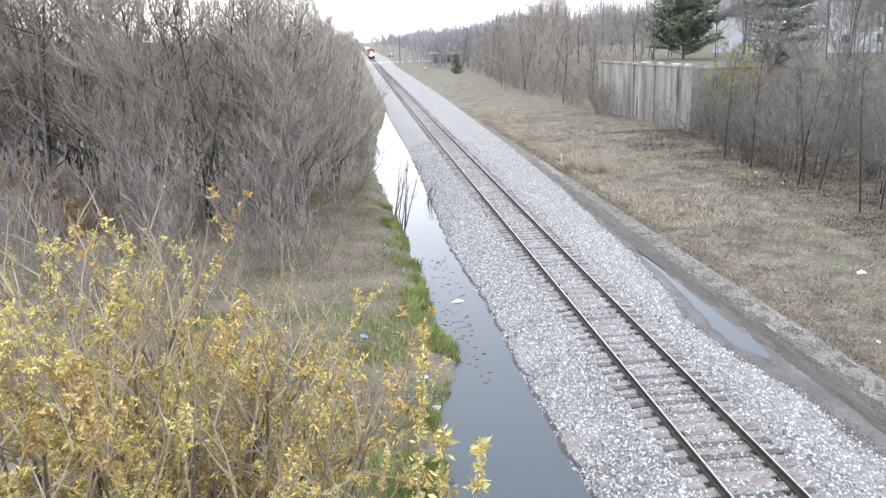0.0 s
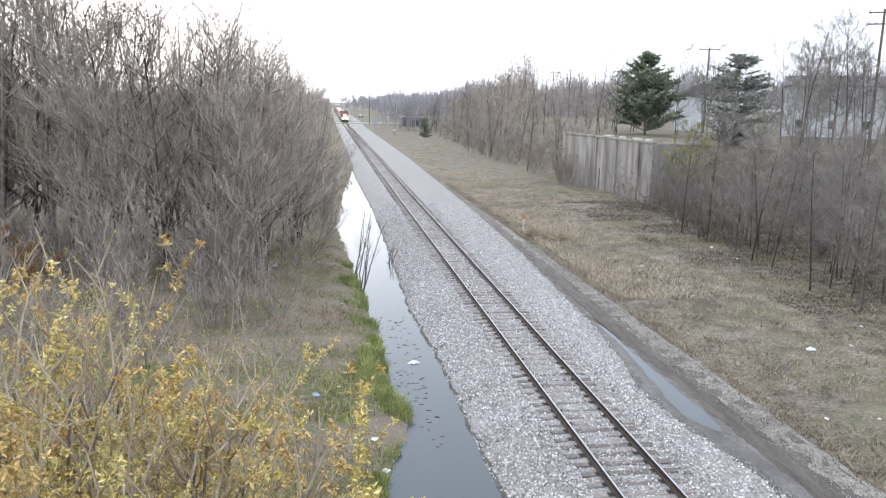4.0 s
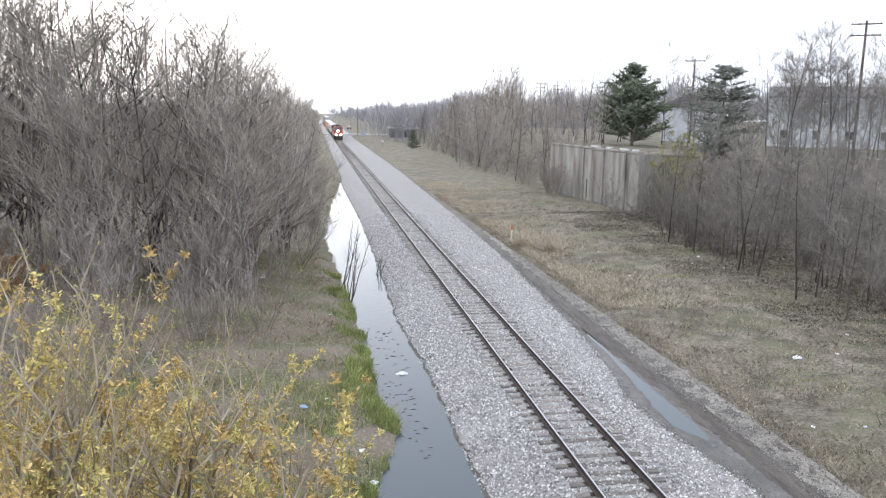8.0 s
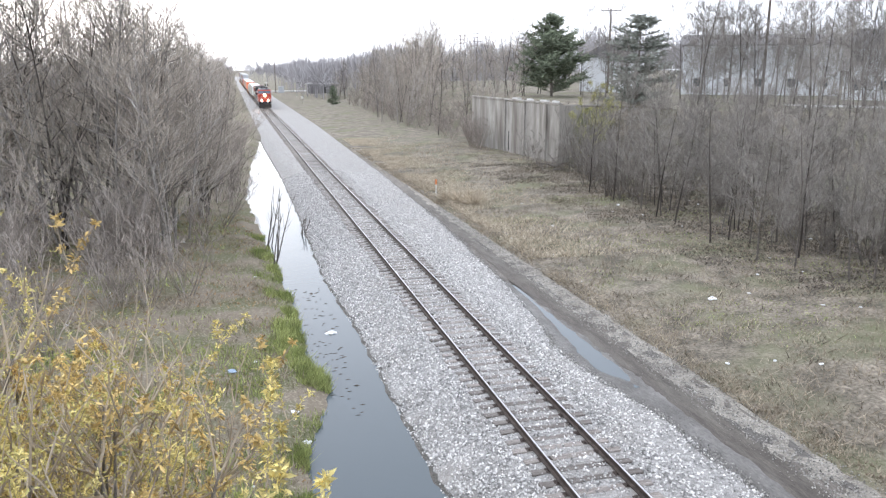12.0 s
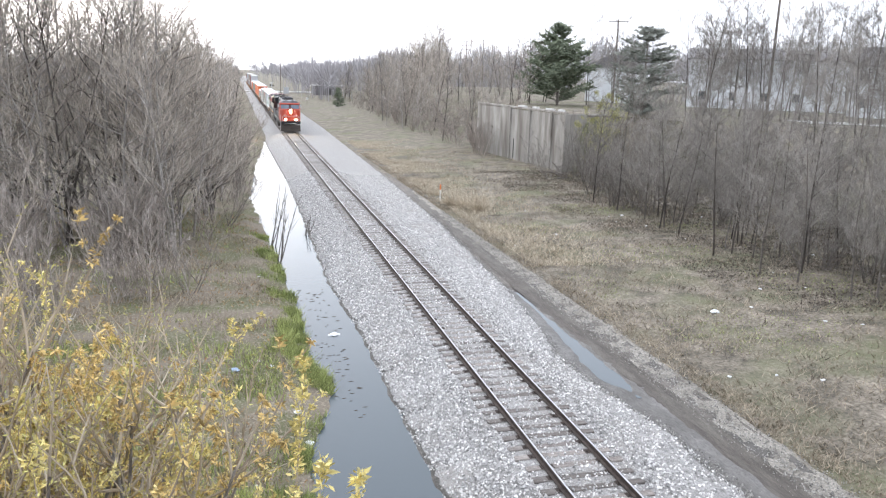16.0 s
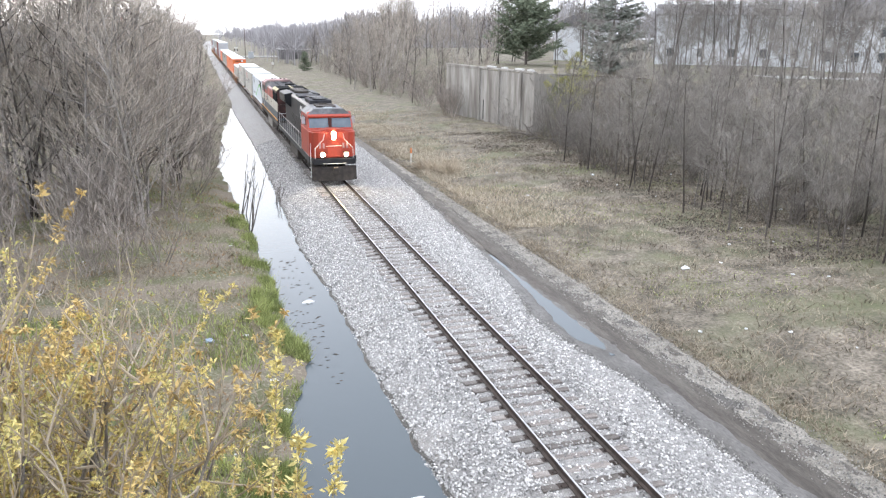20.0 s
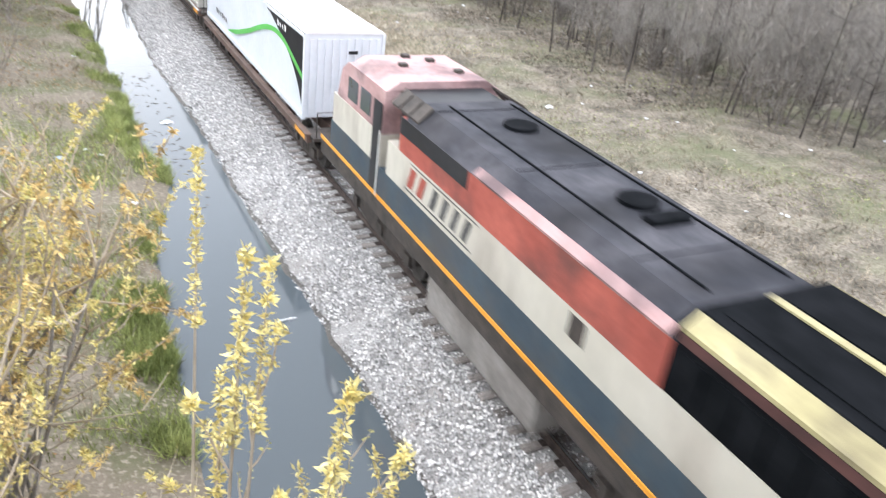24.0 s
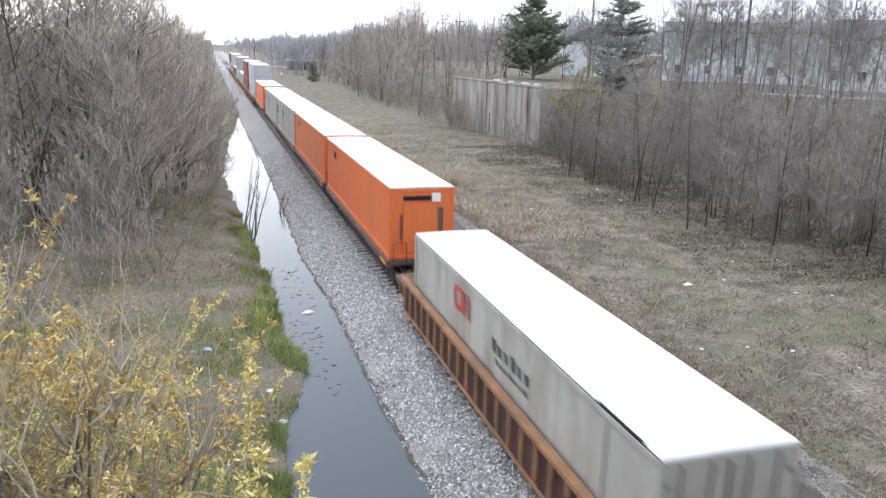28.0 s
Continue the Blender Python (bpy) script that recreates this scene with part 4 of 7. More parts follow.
        part("side_hatch", box(s * W2 - 0.012, s * W2 + 0.012, 5.8, 6.2, 2.75, 3.15, 0.01), M_UNDER, e)
        # slanted plain badge shapes
        bars(e, s * (W2 + 0.004), [(12.05 - 0.5 * k, 12.33 - 0.5 * k, 2.62, 3.08, -0.16) for k in range(2)], M_OLDRED, "marking", "worn red slanted badge block")
        bars(e, s * (W2 + 0.004), [(10.98 - 0.47 * k, 11.2 - 0.47 * k, 2.62, 3.08, -0.16) for k in range(4)], M_MARKGREY, "marking", "worn dark slanted badge block")
        bars(e, s * (W2 + 0.004), [(9.35, 12.4, 2.52, 2.555, 0.0), (9.2, 12.2, 3.14, 3.165, 0.0)], M_MARKGREY, "marking", "thin dark line beside the badge")
    for y, x in ((15.2, -0.5), (15.6, 0.4), (14.6, 0.7), (16.0, -0.1)):
        part("roof_fitting", box(x - 0.1, x + 0.1, y - 0.1, y + 0.1, 4.41, 4.50, 0.02), M_UNDER, e)


def flat_car(d, length, label="low brown steel intermodal flat car", edge=None):
    e = on_train(base("flat_car", label, "freight car", "train cars"), d)
    part("centre_sill", box(-0.42, 0.42, 0.3, length - 0.3, 0.72, 1.08, 0.02), M_DECK, e)
    for s in (-1, 1):
        part("side_sill", box(s * 1.32 - 0.08, s * 1.32 + 0.08, 0.5, length - 0.5, 0.88, 1.14, 0.015), M_DECK, e)
        part("sill_flange", box(s * 1.40 - 0.05, s * 1.40 + 0.03, 0.5, length - 0.5, 1.115, 1.15), edge or M_DECK, e)
        part("reflector", box(s * 1.408 - 0.004, s * 1.408 + 0.004, 0.7, 1.7, 0.92, 1.08), M_SILL, e, "yellow reflective strip")
        for k in range(7):
            y = 1.0 + k * (length - 2.0) / 6
            part("cross_bearer", box(min(s * 0.42, s * 1.25), max(s * 0.42, s * 1.25), y - 0.12, y + 0.12, 0.8, 1.08), M_DECK, e)
    for a, b in ((0.15, 1.1), (length - 1.1, length - 0.15)):
        part("end_platform", box(-1.3, 1.3, a, b, 1.02, 1.12, 0.01), M_UNDER, e)
    for s in (-1, 1):
        V, F = [], []
        tube(V, F, [Vector((s * a, 0.2, b)) for a, b in ((1.2, 1.1), (1.2, 1.9), (0.7, 1.9), (0.7, 1.1))], [0.018] * 4, 6)
        mesh_object("grab_iron", V, F, M_UNDER, e)
    for y in (1.6, length - 1.6):
        truck(e, y, 2, 1.75, 0.44)
    coupler(e, 0.2, -1)
    coupler(e, length - 0.2, 1)
    return e


def well_car(d, length):
    e = on_train(base("well_car", "rust-orange ribbed steel well car", "freight car", "train cars"), d)
    for s in (-1, 1):
        # Dark sheet colour stands in for shade in the recesses between the ribs.
        part("side_wall", box(s * 1.46 - 0.05, s * 1.46 + 0.05, 1.6, length - 1.6, 0.38, 1.30, 0.01), M_MAROON, e, "recessed side sheet, darkened for the shade between ribs")
        part("top_chord", box(s * 1.46 - 0.11, s * 1.46 + 0.11, 1.3, length - 1.3, 1.30, 1.43, 0.02), M_RUST, e)
        part("bottom_chord", box(s * 1.46 - 0.09, s * 1.46 + 0.09, 1.8, length - 1.8, 0.30, 0.40, 0.01), M_RUST, e)
        for k in range(22):
            y = 1.9 + k * (length - 3.8) / 21
            part("rib", extrude([(s * 1.50, 0.40), (s * 1.585, 0.5), (s * 1.585, 1.30), (s * 1.50, 1.30)], y - 0.06, y + 0.06), M_RUST, e)
    part("well_floor", box(-1.4, 1.4, 2.2, length - 2.2, 0.34, 0.42), M_UNDER, e)
    for a, b in ((0.2, 1.75), (length - 1.75, length - 0.2)):
        part("end_platform", box(-1.5, 1.5, a, b, 1.0, 1.16, 0.02), M_DECK, e)
        part("end_bulkhead", box(-1.35, 1.35, min(a + 1.5, b), max(a + 1.5, b) + 0.06, 0.5, 1.16), M_RUST, e)
    for s in (-1, 1):
        V, F = [], []
        tube(V, F, [Vector((s * a, 0.25, b)) for a, b in ((1.35, 1.16), (1.35, 2.0), (0.75, 2.0), (0.75, 1.16))], [0.02] * 4, 6)
        mesh_object("end_railing", V, F, M_RUST, e)
    for y in (1.2, length - 1.2):
        truck(e, y, 2, 1.7, 0.42)
    coupler(e, 0.2, -1)
    coupler(e, length - 0.2, 1)


def container(d, length, z0, z1, paint, roof, label, ribs=0, front="plain", half=1.27):
    """A freight box with corner posts, rails, side posts, roof sheet and end doors. Returns the thing."""
    e = on_train(base("shipping_container", label, "container", "containers on the train"), d)
    part("shell", box(-half + 0.03, half - 0.03, 0.03, length - 0.03, z0 + 0.04, z1 - 0.05), paint, e)
    rb = extrude([(-half, z1 - 0.05), (half, z1 - 0.05), (half - 0.03, z1 - 0.005), (0, z1 + 0.02), (-half + 0.03, z1 - 0.005)], 0, length)
    part("roof", rb, roof, e, "pale weathered roof sheet")
    for s in (-1, 1):
        part("roof_gutter", box(s * half - 0.012, s * half + 0.012, 0.0, length, z1 - 0.056, z1 - 0.034), M_MARKGREY, e, "dark grimy seam under the roof")
        part("bottom_rail", box(s * half - 0.03, s * half + 0.03, 0.02, length - 0.02, z0, z0 + 0.16, 0.008), paint, e)
        part("top_rail", box(s * half - 0.03, s * half + 0.008, 0.02, length - 0.02, z1 - 0.16, z1 - 0.052, 0.008), paint, e)
        for y in (0.0, length - 0.12):
            part("corner_post", box(s * half - 0.09 if s > 0 else s * half - 0.012, s * half + 0.012 if s > 0 else s * half + 0.09, y - 0.01, y + 0.13, z0, z1 - 0.052, 0.012), paint, e)
        for k in range(ribs):
            y = 0.55 + k * (length - 1.1) / max(1, ribs - 1)
            part("side_post", box(s * (half - 0.02) - 0.018, s * (half - 0.02) + 0.018, y - 0.03, y + 0.03, z0 + 0.16, z1 - 0.16), paint, e)
    if front == "ribbed":
        for k in range(10):
            x = -half + 0.22 + k * (2 * half - 0.44) / 9
            part("end_rib", box(x - 0.05, x + 0.05, -0.012, 0.035, z0 + 0.12, z1 - 0.2), paint, e)
    else:
        part("end_sill", box(-half + 0.1, half - 0.1, -0.01, 0.04, z0, z0 + 0.14, 0.01), paint, e)
        part("end_header", box(-half + 0.1, half - 0.1, -0.01, 0.04, z1 - 0.2, z1 - 0.06, 0.01), paint, e)
        if front == "doors":
            for x in (-0.9, -0.35, 0.35, 0.9):
                part("lock_rod", rod((x, -0.02, z0 + 0.1), (x, -0.02, z1 - 0.15), 0.026, 6), M_TANKGREY, e)
            for x, z in ((-0.35, 0.42), (0.35, 0.42), (-0.35, 0.5), (0.35, 0.5)):
                part("lock_handle", box(x - 0.02, x + 0.3, -0.035, -0.015, z0 + z * (z1 - z0), z0 + z * (z1 - z0) + 0.04), M_MARKRED, e, "red door handle")
            part("door_gap", box(-0.025, 0.025, -0.004, 0.006, z0 + 0.1, z1 - 0.2), M_MARKBLACK, e)
            for x in (-half + 0.13, half - 0.13):
                for k in range(4):
                    z = z0 + 0.35 + k * 0.6
                    part("hinge", box(x - 0.06, x + 0.06, -0.03, -0.005, z, z + 0.1), M_TANKGREY, e)
            for x in (-0.62, 0.62):
                part("door", box(x - 0.58, x + 0.58, 0.0, 0.035, z0 + 0.15, z1 - 0.21, 0.01), paint, e)
    for x in (-0.62, 0.62):
        part("rear_door", box(x - 0.58, x + 0.58, length - 0.035, length + 0.0, z0 + 0.1, z1 - 0.2, 0.01), paint, e)
    return e


def badge(e, y, z, size, mat, side=-1.281):
    """Plain painted badge: a rounded open frame and two slanted bars."""
    s = -1 if side < 0 else 1
    w, t = 1.15 * size, 0.2 * size
    outer, inner = [], []
    for k in range(4):
        for q in range(4):
            a = math.pi / 2 * (k + q / 3)
            cy, cz = (1, -1, -1, 1)[k], (1, 1, -1, -1)[k]
            r = 0.3 * size
            outer.append((y + 0.45 * size + cy * (w / 2 - r) + r * math.cos(a), z + size / 2 + cz * (size / 2 - r) + r * math.sin(a)))
            inner.append((y + 0.45 * size + cy * (w / 2 - r) + (r - t) * math.cos(a), z + size / 2 + cz * (size / 2 - r) + (r - t) * math.sin(a)))
    V = [(side, *p) for p in outer + inner] + [(side + s * 0.006, *p) for p in outer + inner]
    n = len(outer)
    F = []
    for i in range(n):
        j = (i + 1) % n
        F += [(2 * n + i, 2 * n + j, 3 * n + j, 3 * n + i), (i, j, 2 * n + j, 2 * n + i), (n + i, n + j, 3 * n + j, 3 * n + i)]
    tagged(mesh_object("marking", V, F, mat, e), "rounded frame of a painted badge")
    bars(e, side, [(y - 0.3 * size - k * 0.62 * size - t, y - 0.3 * size - k * 0.62 * size, z, z + size, 0.2 * size) for k in range(2)], mat, "marking", "bar of a painted badge")


def lettering(e, y, z, n, w, h, mat=None):
    """A row of unreadable letters as plain bars."""
    bars(e, -1.278, [(y - k * w * 2.1 - w * (0.8 if k % 3 else 1.1), y - k * w * 2.1, z, z + h * (1 if k % 3 else 1.3), 0.05) for k in range(n * 3 // 4)], mat or M_MARKGREY, "plain_bar")


def strip_on_side(e, x, pts, width, mat, label):
    V, F = [], []
    for i, (y, z) in enumerate(pts):
        a, b = pts[max(i - 1, 0)], pts[min(i + 1, len(pts) - 1)]
        d = math.hypot(b[0] - a[0], b[1] - a[1])
        ny, nz = -(b[1] - a[1]) / d, (b[0] - a[0]) / d
        w = width * (0.25 + 0.75 * min(1, i / 2)) / 2
        V += [(x, y + ny * w, z + nz * w), (x, y - ny * w, z - nz * w)]
    for i in range(len(pts) - 1):
        F.append((2 * i, 2 * i + 1, 2 * i + 3, 2 * i + 2))
    tagged(mesh_object("marking", V, F, mat, e), label)


def build_train():
    lead_locomotive()
    trailing_locomotive()
    # first box: clean white with a dark wedge and a green sweep
    flat_car(88.7, 16.6)
    c = container(90.1, 14.45, 1.30, 3.95, M_WHITE, M_ROOFWHITE, "clean white container with a dark wedge and green curved stripe", 0, "ribbed")
    curve = [(4.9, 3.87), (3.75, 3.68), (2.85, 3.40), (2.1, 3.12), (1.5, 2.88), (1.05, 2.62), (0.7, 2.36), (0.42, 2.1), (0.2, 1.8), (0.03, 1.45)]
    for sx in (-1, 1):
        V = [(sx * 1.276, y, z) for y, z in curve] + [(sx * 1.276, y, 3.885) for y, z in curve]
        n = len(curve)
        tagged(mesh_object("marking", V, [(i, i + 1, n + i + 1, n + i) for i in range(n - 1)], M_MARKBLACK, c), "dark wedge painted on the side")
        g = [(10.2, 1.62), (9.6, 1.72), (9.0, 1.83), (8.4, 1.96), (7.5, 2.2), (6.5, 2.48), (5.5, 2.8), (4.8, 3.0), (4.2, 3.14), (3.6, 3.23), (3.1, 3.27), (2.6, 3.25), (2.1, 3.18), (1.5, 3.02), (0.8, 2.8), (0.1, 2.58)]
        strip_on_side(c, sx * 1.281, g, 0.17, M_MARKGREEN, "bright green curved stripe")
    badge(c, 11.7, 2.95, 0.72, M_MARKBLACK)
    lettering(c, 12.4, 1.85, 9, 0.17, 0.16)
    lettering(c, 2.9, 3.5, 6, 0.13, 0.13, M_MARKWHITE)
    for k, z in enumerate((3.3, 2.6)):
        part("plain_bar", box(0.1 + 0.3 * k, 0.4 + 0.3 * k, -0.02, -0.008, z, z + 0.1), M_MARKBLACK, c)
    # grimy white boxes with red badges
    for d, n in ((106.7, 15.1), (125.9, 14.9)):
        flat_car(d - 1.1, n + 2.3, edge=M_GREYRAIL)
        c = container(d, n, 1.16, 3.97, M_DIRTYWHITE, M_ROOFWHITE, "grimy off-white container with a red badge and dark lettering", 0, "doors")
        badge(c, 10.4, 2.85, 0.72, M_MARKRED)
        lettering(c, 7.6, 2.66, 9, 0.21, 0.26)
        lettering(c, 7.3, 2.38, 10, 0.15, 0.11)
        lettering(c, 11.9, 2.42, 14, 0.12, 0.07)
        lettering(c, 3.0, 2.9, 3, 0.16, 0.2, M_GREYBOX)
        for s in (-1, 1):
            part("side_post", box(s * 1.262 - 0.02, s * 1.262 + 0.02, 1.62, 1.78, 1.3, 3.85), M_DIRTYWHITE, c)
        part("plain_bar", box(-0.65, -0.35, -0.03, -0.012, 3.35, 3.6), M_SILL, c)
    # box sunk in the ribbed well car
    well_car(142.7, 19.6)
    c = container(145.2, 15.0, 0.45, 3.14, M_DIRTYWHITE, M_ROOFWHITE, "grimy off-white container sunk in a well car", 0, "doors")
    badge(c, 9.9, 2.1, 0.66, M_MARKRED)
    lettering(c, 7.4, 2.0, 9, 0.20, 0.25)
    lettering(c, 7.1, 1.74, 10, 0.14, 0.10)
    for s in (-1, 1):
        part("side_post", box(s * 1.262 - 0.02, s * 1.262 + 0.02, 1.7, 1.84, 0.6, 3.0), M_DIRTYWHITE, c)
    part("torn_roof_edge", box(-1.283, -1.20, 0.5, 2.1, 3.06, 3.135), M_MARKBLACK, c, "dark torn strip along the roof edge")
    # two orange boxes on one long pair of flats
    for k, d in enumerate((164.1, 181.6)):
        flat_car(d - 0.6 + 0.2 * k, 17.4)
        c = container(d, 16.6, 1.15, 3.97, M_ORANGE, M_ROOFWHITE, "orange container with a pale roof", 0, "plain")
        part("plain_bar", box(-0.75, 0.35, -0.025, -0.008, 3.45, 3.62), M_MARKBLACK, c)
        part("marking", box(0.38, 0.72, -0.025, -0.008, 3.38, 3.72), M_MARKWHITE, c)
        part("inset_panel", box(-0.75, 0.62, -0.012, 0.0, 1.45, 3.3, 0.02), M_ORANGE, c)
        part("rust_streak", box(0.66, 0.84, -0.02, -0.006, 1.7, 3.15), M_DECK, c)
        part("rust_streak", box(-0.86, -0.78, -0.02, -0.006, 1.9, 2.9), M_DECK, c)
        bars(c, -1.278, [(13.2, 13.8, 3.2, 3.5, 0)], M_MARKBLACK, "plain_bar")
    for d, n in ((198.9, 16.5), (216.2, 16.5)):
        flat_car(d - 0.6, 17.2)
        c = container(d, n, 1.15, 3.97, M_DIRTYWHITE, M_ROOFWHITE, "off-white container with a small dark mark", 12, "plain")
        bars(c, -1.278, [(14.5, 15.3, 2.6, 3.3, 0), (9.3, 10.0, 2.6, 3.3, 0)], M_MARKBLACK, "plain_bar")
    flat_car(235.0, 17.4)
    container(236.2, 15.2, 1.15, 3.97, M_ORANGE, M_ROOFWHITE, "orange container with a pale roof", 0, "plain")
    stacks = [(M_GREYBOX, "pale grey upper stacked container"), (M_BROWNRED, "dull red upper stacked container"), None,
              (M_DIRTYWHITE, "off-white upper stacked container"), None, (M_GREYBOX, "pale grey upper stacked container"), (M_BROWNRED, "dull red upper stacked container")]
    d = 253.4
    for k, upper in enumerate(stacks):
        well_car(d, 19.4)
        container(d + 2.4, 14.6, 0.45, 3.15, (M_GREYBOX, M_BROWNRED, M_DIRTYWHITE)[k % 3], M_ROOFWHITE, "stacked lower container in a well car", 8, "plain")
        if upper:
            container(d + 2.4, 14.6, 3.17, 5.95, upper[0], M_ROOFWHITE, upper[1], 8, "ribbed" if k == 0 else "plain")
        d += 20.3


build_train()


# ---- track ----
def rails():
    prof = [(-0.075, -0.172), (0.075, -0.172), (0.075, -0.155), (0.012, -0.13), (0.010, -0.045), (0.036, -0.035), (0.036, -0.003),
            (-0.036, -0.003), (-0.036, -0.035), (-0.010, -0.045), (-0.012, -0.13), (-0.075, -0.155)]
    for s in (-1, 1):
        e = tagged(new("rail"), "long worn steel rail with a bright head", "rail", kind="structure")
        part("rail_body", extrude([(s * 0.7525 + x, z) for x, z in prof], -60, 900), M_RAILSIDE, e)
        part("rail_head", box(s * 0.7525 - 0.022, s * 0.7525 + 0.022, -60, 900, -0.003, 0.002), M_RAILTOP, e, "bright polished rail head")


def tie_mesh(seed):
    rng = random.Random(seed)
    bm = box(-1.29, 1.29, -0.115, 0.115, -0.36, -0.182, 0.0)
    for v in bm.verts:
        v.co += Vector((rng.uniform(-0.03, 0.03), rng.uniform(-0.012, 0.012), rng.uniform(-0.012, 0.006)))
    bmesh.ops.bevel(bm, geom=bm.edges[:], offset=0.012, segments=1, affect="EDGES")
    me = bpy.data.meshes.new("tie")
    bm.to_mesh(me)
    bm.free()
    me.materials.append(M_TIE)
    return me


def ties():
    e = tagged(new("railway_ties"), "weathered wooden ties half sunk in ballast", kind="structure")
    meshes = [tie_mesh(k) for k in range(6)]
    plate = bpy.data.meshes.new("tie_plate")
    pb = bmesh.new()
    for s in (-1, 1):
        box(s * 0.7525 - 0.17, s * 0.7525 + 0.17, -0.09, 0.09, -0.184, -0.168, 0, pb)
        for dx in (-0.11, 0.11):
            box(s * 0.7525 + dx - 0.015, s * 0.7525 + dx + 0.015, -0.05, -0.02, -0.168, -0.14, 0, pb)
    pb.to_mesh(plate)
    pb.free()
    plate.materials.append(M_RAILSIDE)
    rng = random.Random(8)
    y = 2.0
    V, F = [], []
    k = 0
    while y < 420:
        if k < 290:
            ob = new("tie", meshes[rng.randrange(6)])
            ob.parent = e
            ob.matrix_basis = pose(rng.gauss(0, 0.04), y, rng.uniform(-0.012, 0.004), 0, 0, rng.gauss(0, 0.8))
            if y < 45:
                po = new("tie_plate", plate)
                po.parent = ob
        else:
            n = len(V)
            for dx in (-1.29, 1.29):
                for dy in (-0.11, 0.11):
                    V += [(dx, y + dy, -0.36), (dx, y + dy, -0.185)]
            F += [(n + 1, n + 5, n + 7, n + 3), (n, n + 1, n + 3, n + 2), (n + 4, n + 6, n + 7, n + 5), (n, n + 4, n + 5, n + 1), (n + 2, n + 3, n + 7, n + 6)]
        y += 0.535 + rng.gauss(0, 0.02)
        k += 1
    tagged(mesh_object("far_ties", V, F, M_TIE, e), kind="stuff")


rails()
ties()


def stones(count, seed):
    """Loose crushed stone over the ballast: small faceted lumps in one mesh."""
    rng = np.random.default_rng(seed)
    y = 6 + 66 * rng.random(count) ** 1.45
    side = rng.random(count)
    toe = np.interp(y, *TOE) + 0.12
    x = np.where(side < 0.52, -0.85 + (toe + 0.85) * rng.random(count) ** 0.85, np.where(side < 0.62, rng.uniform(-0.65, 0.65, count), 0.85 + (np.interp(y, *ROADEDGE) - 0.8) * rng.random(count)))
    xx = np.abs(x)
    z = np.where(xx < 1.75, -0.225, np.where(x < 0, -0.25 - (xx - 1.75) * 0.41 - np.clip(xx - 2.95, 0, 1) * 0.15, -0.235 - np.clip(xx - 1.8, 0, 0.65) * 0.30 - np.clip(xx - 2.45, 0, 1) * 0.14))
    knee = toe + 0.38
    slope = np.where(x > knee, -0.265 - 0.475 * (xx - 1.75) / (-knee - 1.75), -0.74 - 0.56 * (knee - x))
    z = np.where(x < -1.75, slope + 0.01, z)
    z = np.where((xx < 0.7), -0.192, z)
    z = np.where(x > 2.45, -0.43 - 0.075 * (x - 2.45) / np.maximum(np.interp(y, *ROADEDGE) - 2.55, 0.3), z)
    r = rng.uniform(0.018, 0.045, count)
    base_v = np.array([(1, 0, 0), (-1, 0, 0), (0, 1, 0), (0, -1, 0), (0, 0, 1), (0, 0, -1)], float)
    base_f = np.array([(0, 2, 4), (2, 1, 4), (1, 3, 4), (3, 0, 4), (2, 0, 5), (1, 2, 5), (3, 1, 5), (0, 3, 5)])
    jit = rng.uniform(0.6, 1.4, (count, 6, 1))
    ang = rng.uniform(0, math.pi, count)
    bv = base_v[None] * jit * r[:, None, None] * rng.uniform(0.7, 1.3, (count, 1, 3))
    ca, sa = np.cos(ang)[:, None], np.sin(ang)[:, None]
    vx, vy = bv[..., 0] * ca - bv[..., 1] * sa, bv[..., 0] * sa + bv[..., 1] * ca
    tilt = rng.uniform(-0.6, 0.6, count)[:, None]
    V = np.stack([vx + x[:, None], vy + y[:, None], bv[..., 2] * np.cos(tilt) + vx * np.sin(tilt) + z[:, None] + 0.005], -1).reshape(-1, 3)
    F = (base_f[None] + 6 * np.arange(count)[:, None, None]).reshape(-1, 3)
    tagged(mesh_object("ballast_stones", V.tolist(), F.tolist(), M_STONE), "loose angular crushed stones", "gravel", kind="stuff")


stones(58000, 5)


def edge_stones(count, seed):
    """Scattered gravel that blurs the edges of ballast, track and shoulder."""
    rng = np.random.default_rng(seed)
    y = 8 + 44 * rng.random(count) ** 1.5
    pick = rng.random(count)
    x = np.where(pick < 0.4, np.interp(y, *ROADEDGE) + rng.normal(0.03, 0.13, count), np.where(pick < 0.72, 5.4 + np.clip(y - 30, 0, 99) * 0.028 + rng.normal(0.1, 0.26, count), 6.0 + rng.normal(0.2, 0.4, count)))
    x = np.where((x > 3.5) & (x < 4.4) & (y > 19) & (y < 32), 5.5, x)
    r = rng.uniform(0.012, 0.034, count)
    corner = np.array([(1, 0, -0.4), (-0.5, 0.87, -0.4), (-0.5, -0.87, -0.4), (0, 0, 0.8)])
    turn = rng.uniform(0, 6.28, count)
    c, s = np.cos(turn)[:, None], np.sin(turn)[:, None]
    bv = corner[None] * r[:, None, None] * rng.uniform(0.7, 1.4, (count, 4, 1))
    z = np.where(x > 5.5, -0.478, -0.512)[:, None]
    V = np.stack([bv[..., 0] * c - bv[..., 1] * s + x[:, None], bv[..., 0] * s + bv[..., 1] * c + y[:, None], bv[..., 2] + z], -1).reshape(-1, 3)
    F = (np.array([(0, 1, 3), (1, 2, 3), (2, 0, 3)])[None] + 4 * np.arange(count)[:, None, None]).reshape(-1, 3)
    tagged(mesh_object("road_gravel", V.tolist(), F.tolist(), M_GRAVEL), "scattered loose gravel along the road", "gravel", kind="stuff")


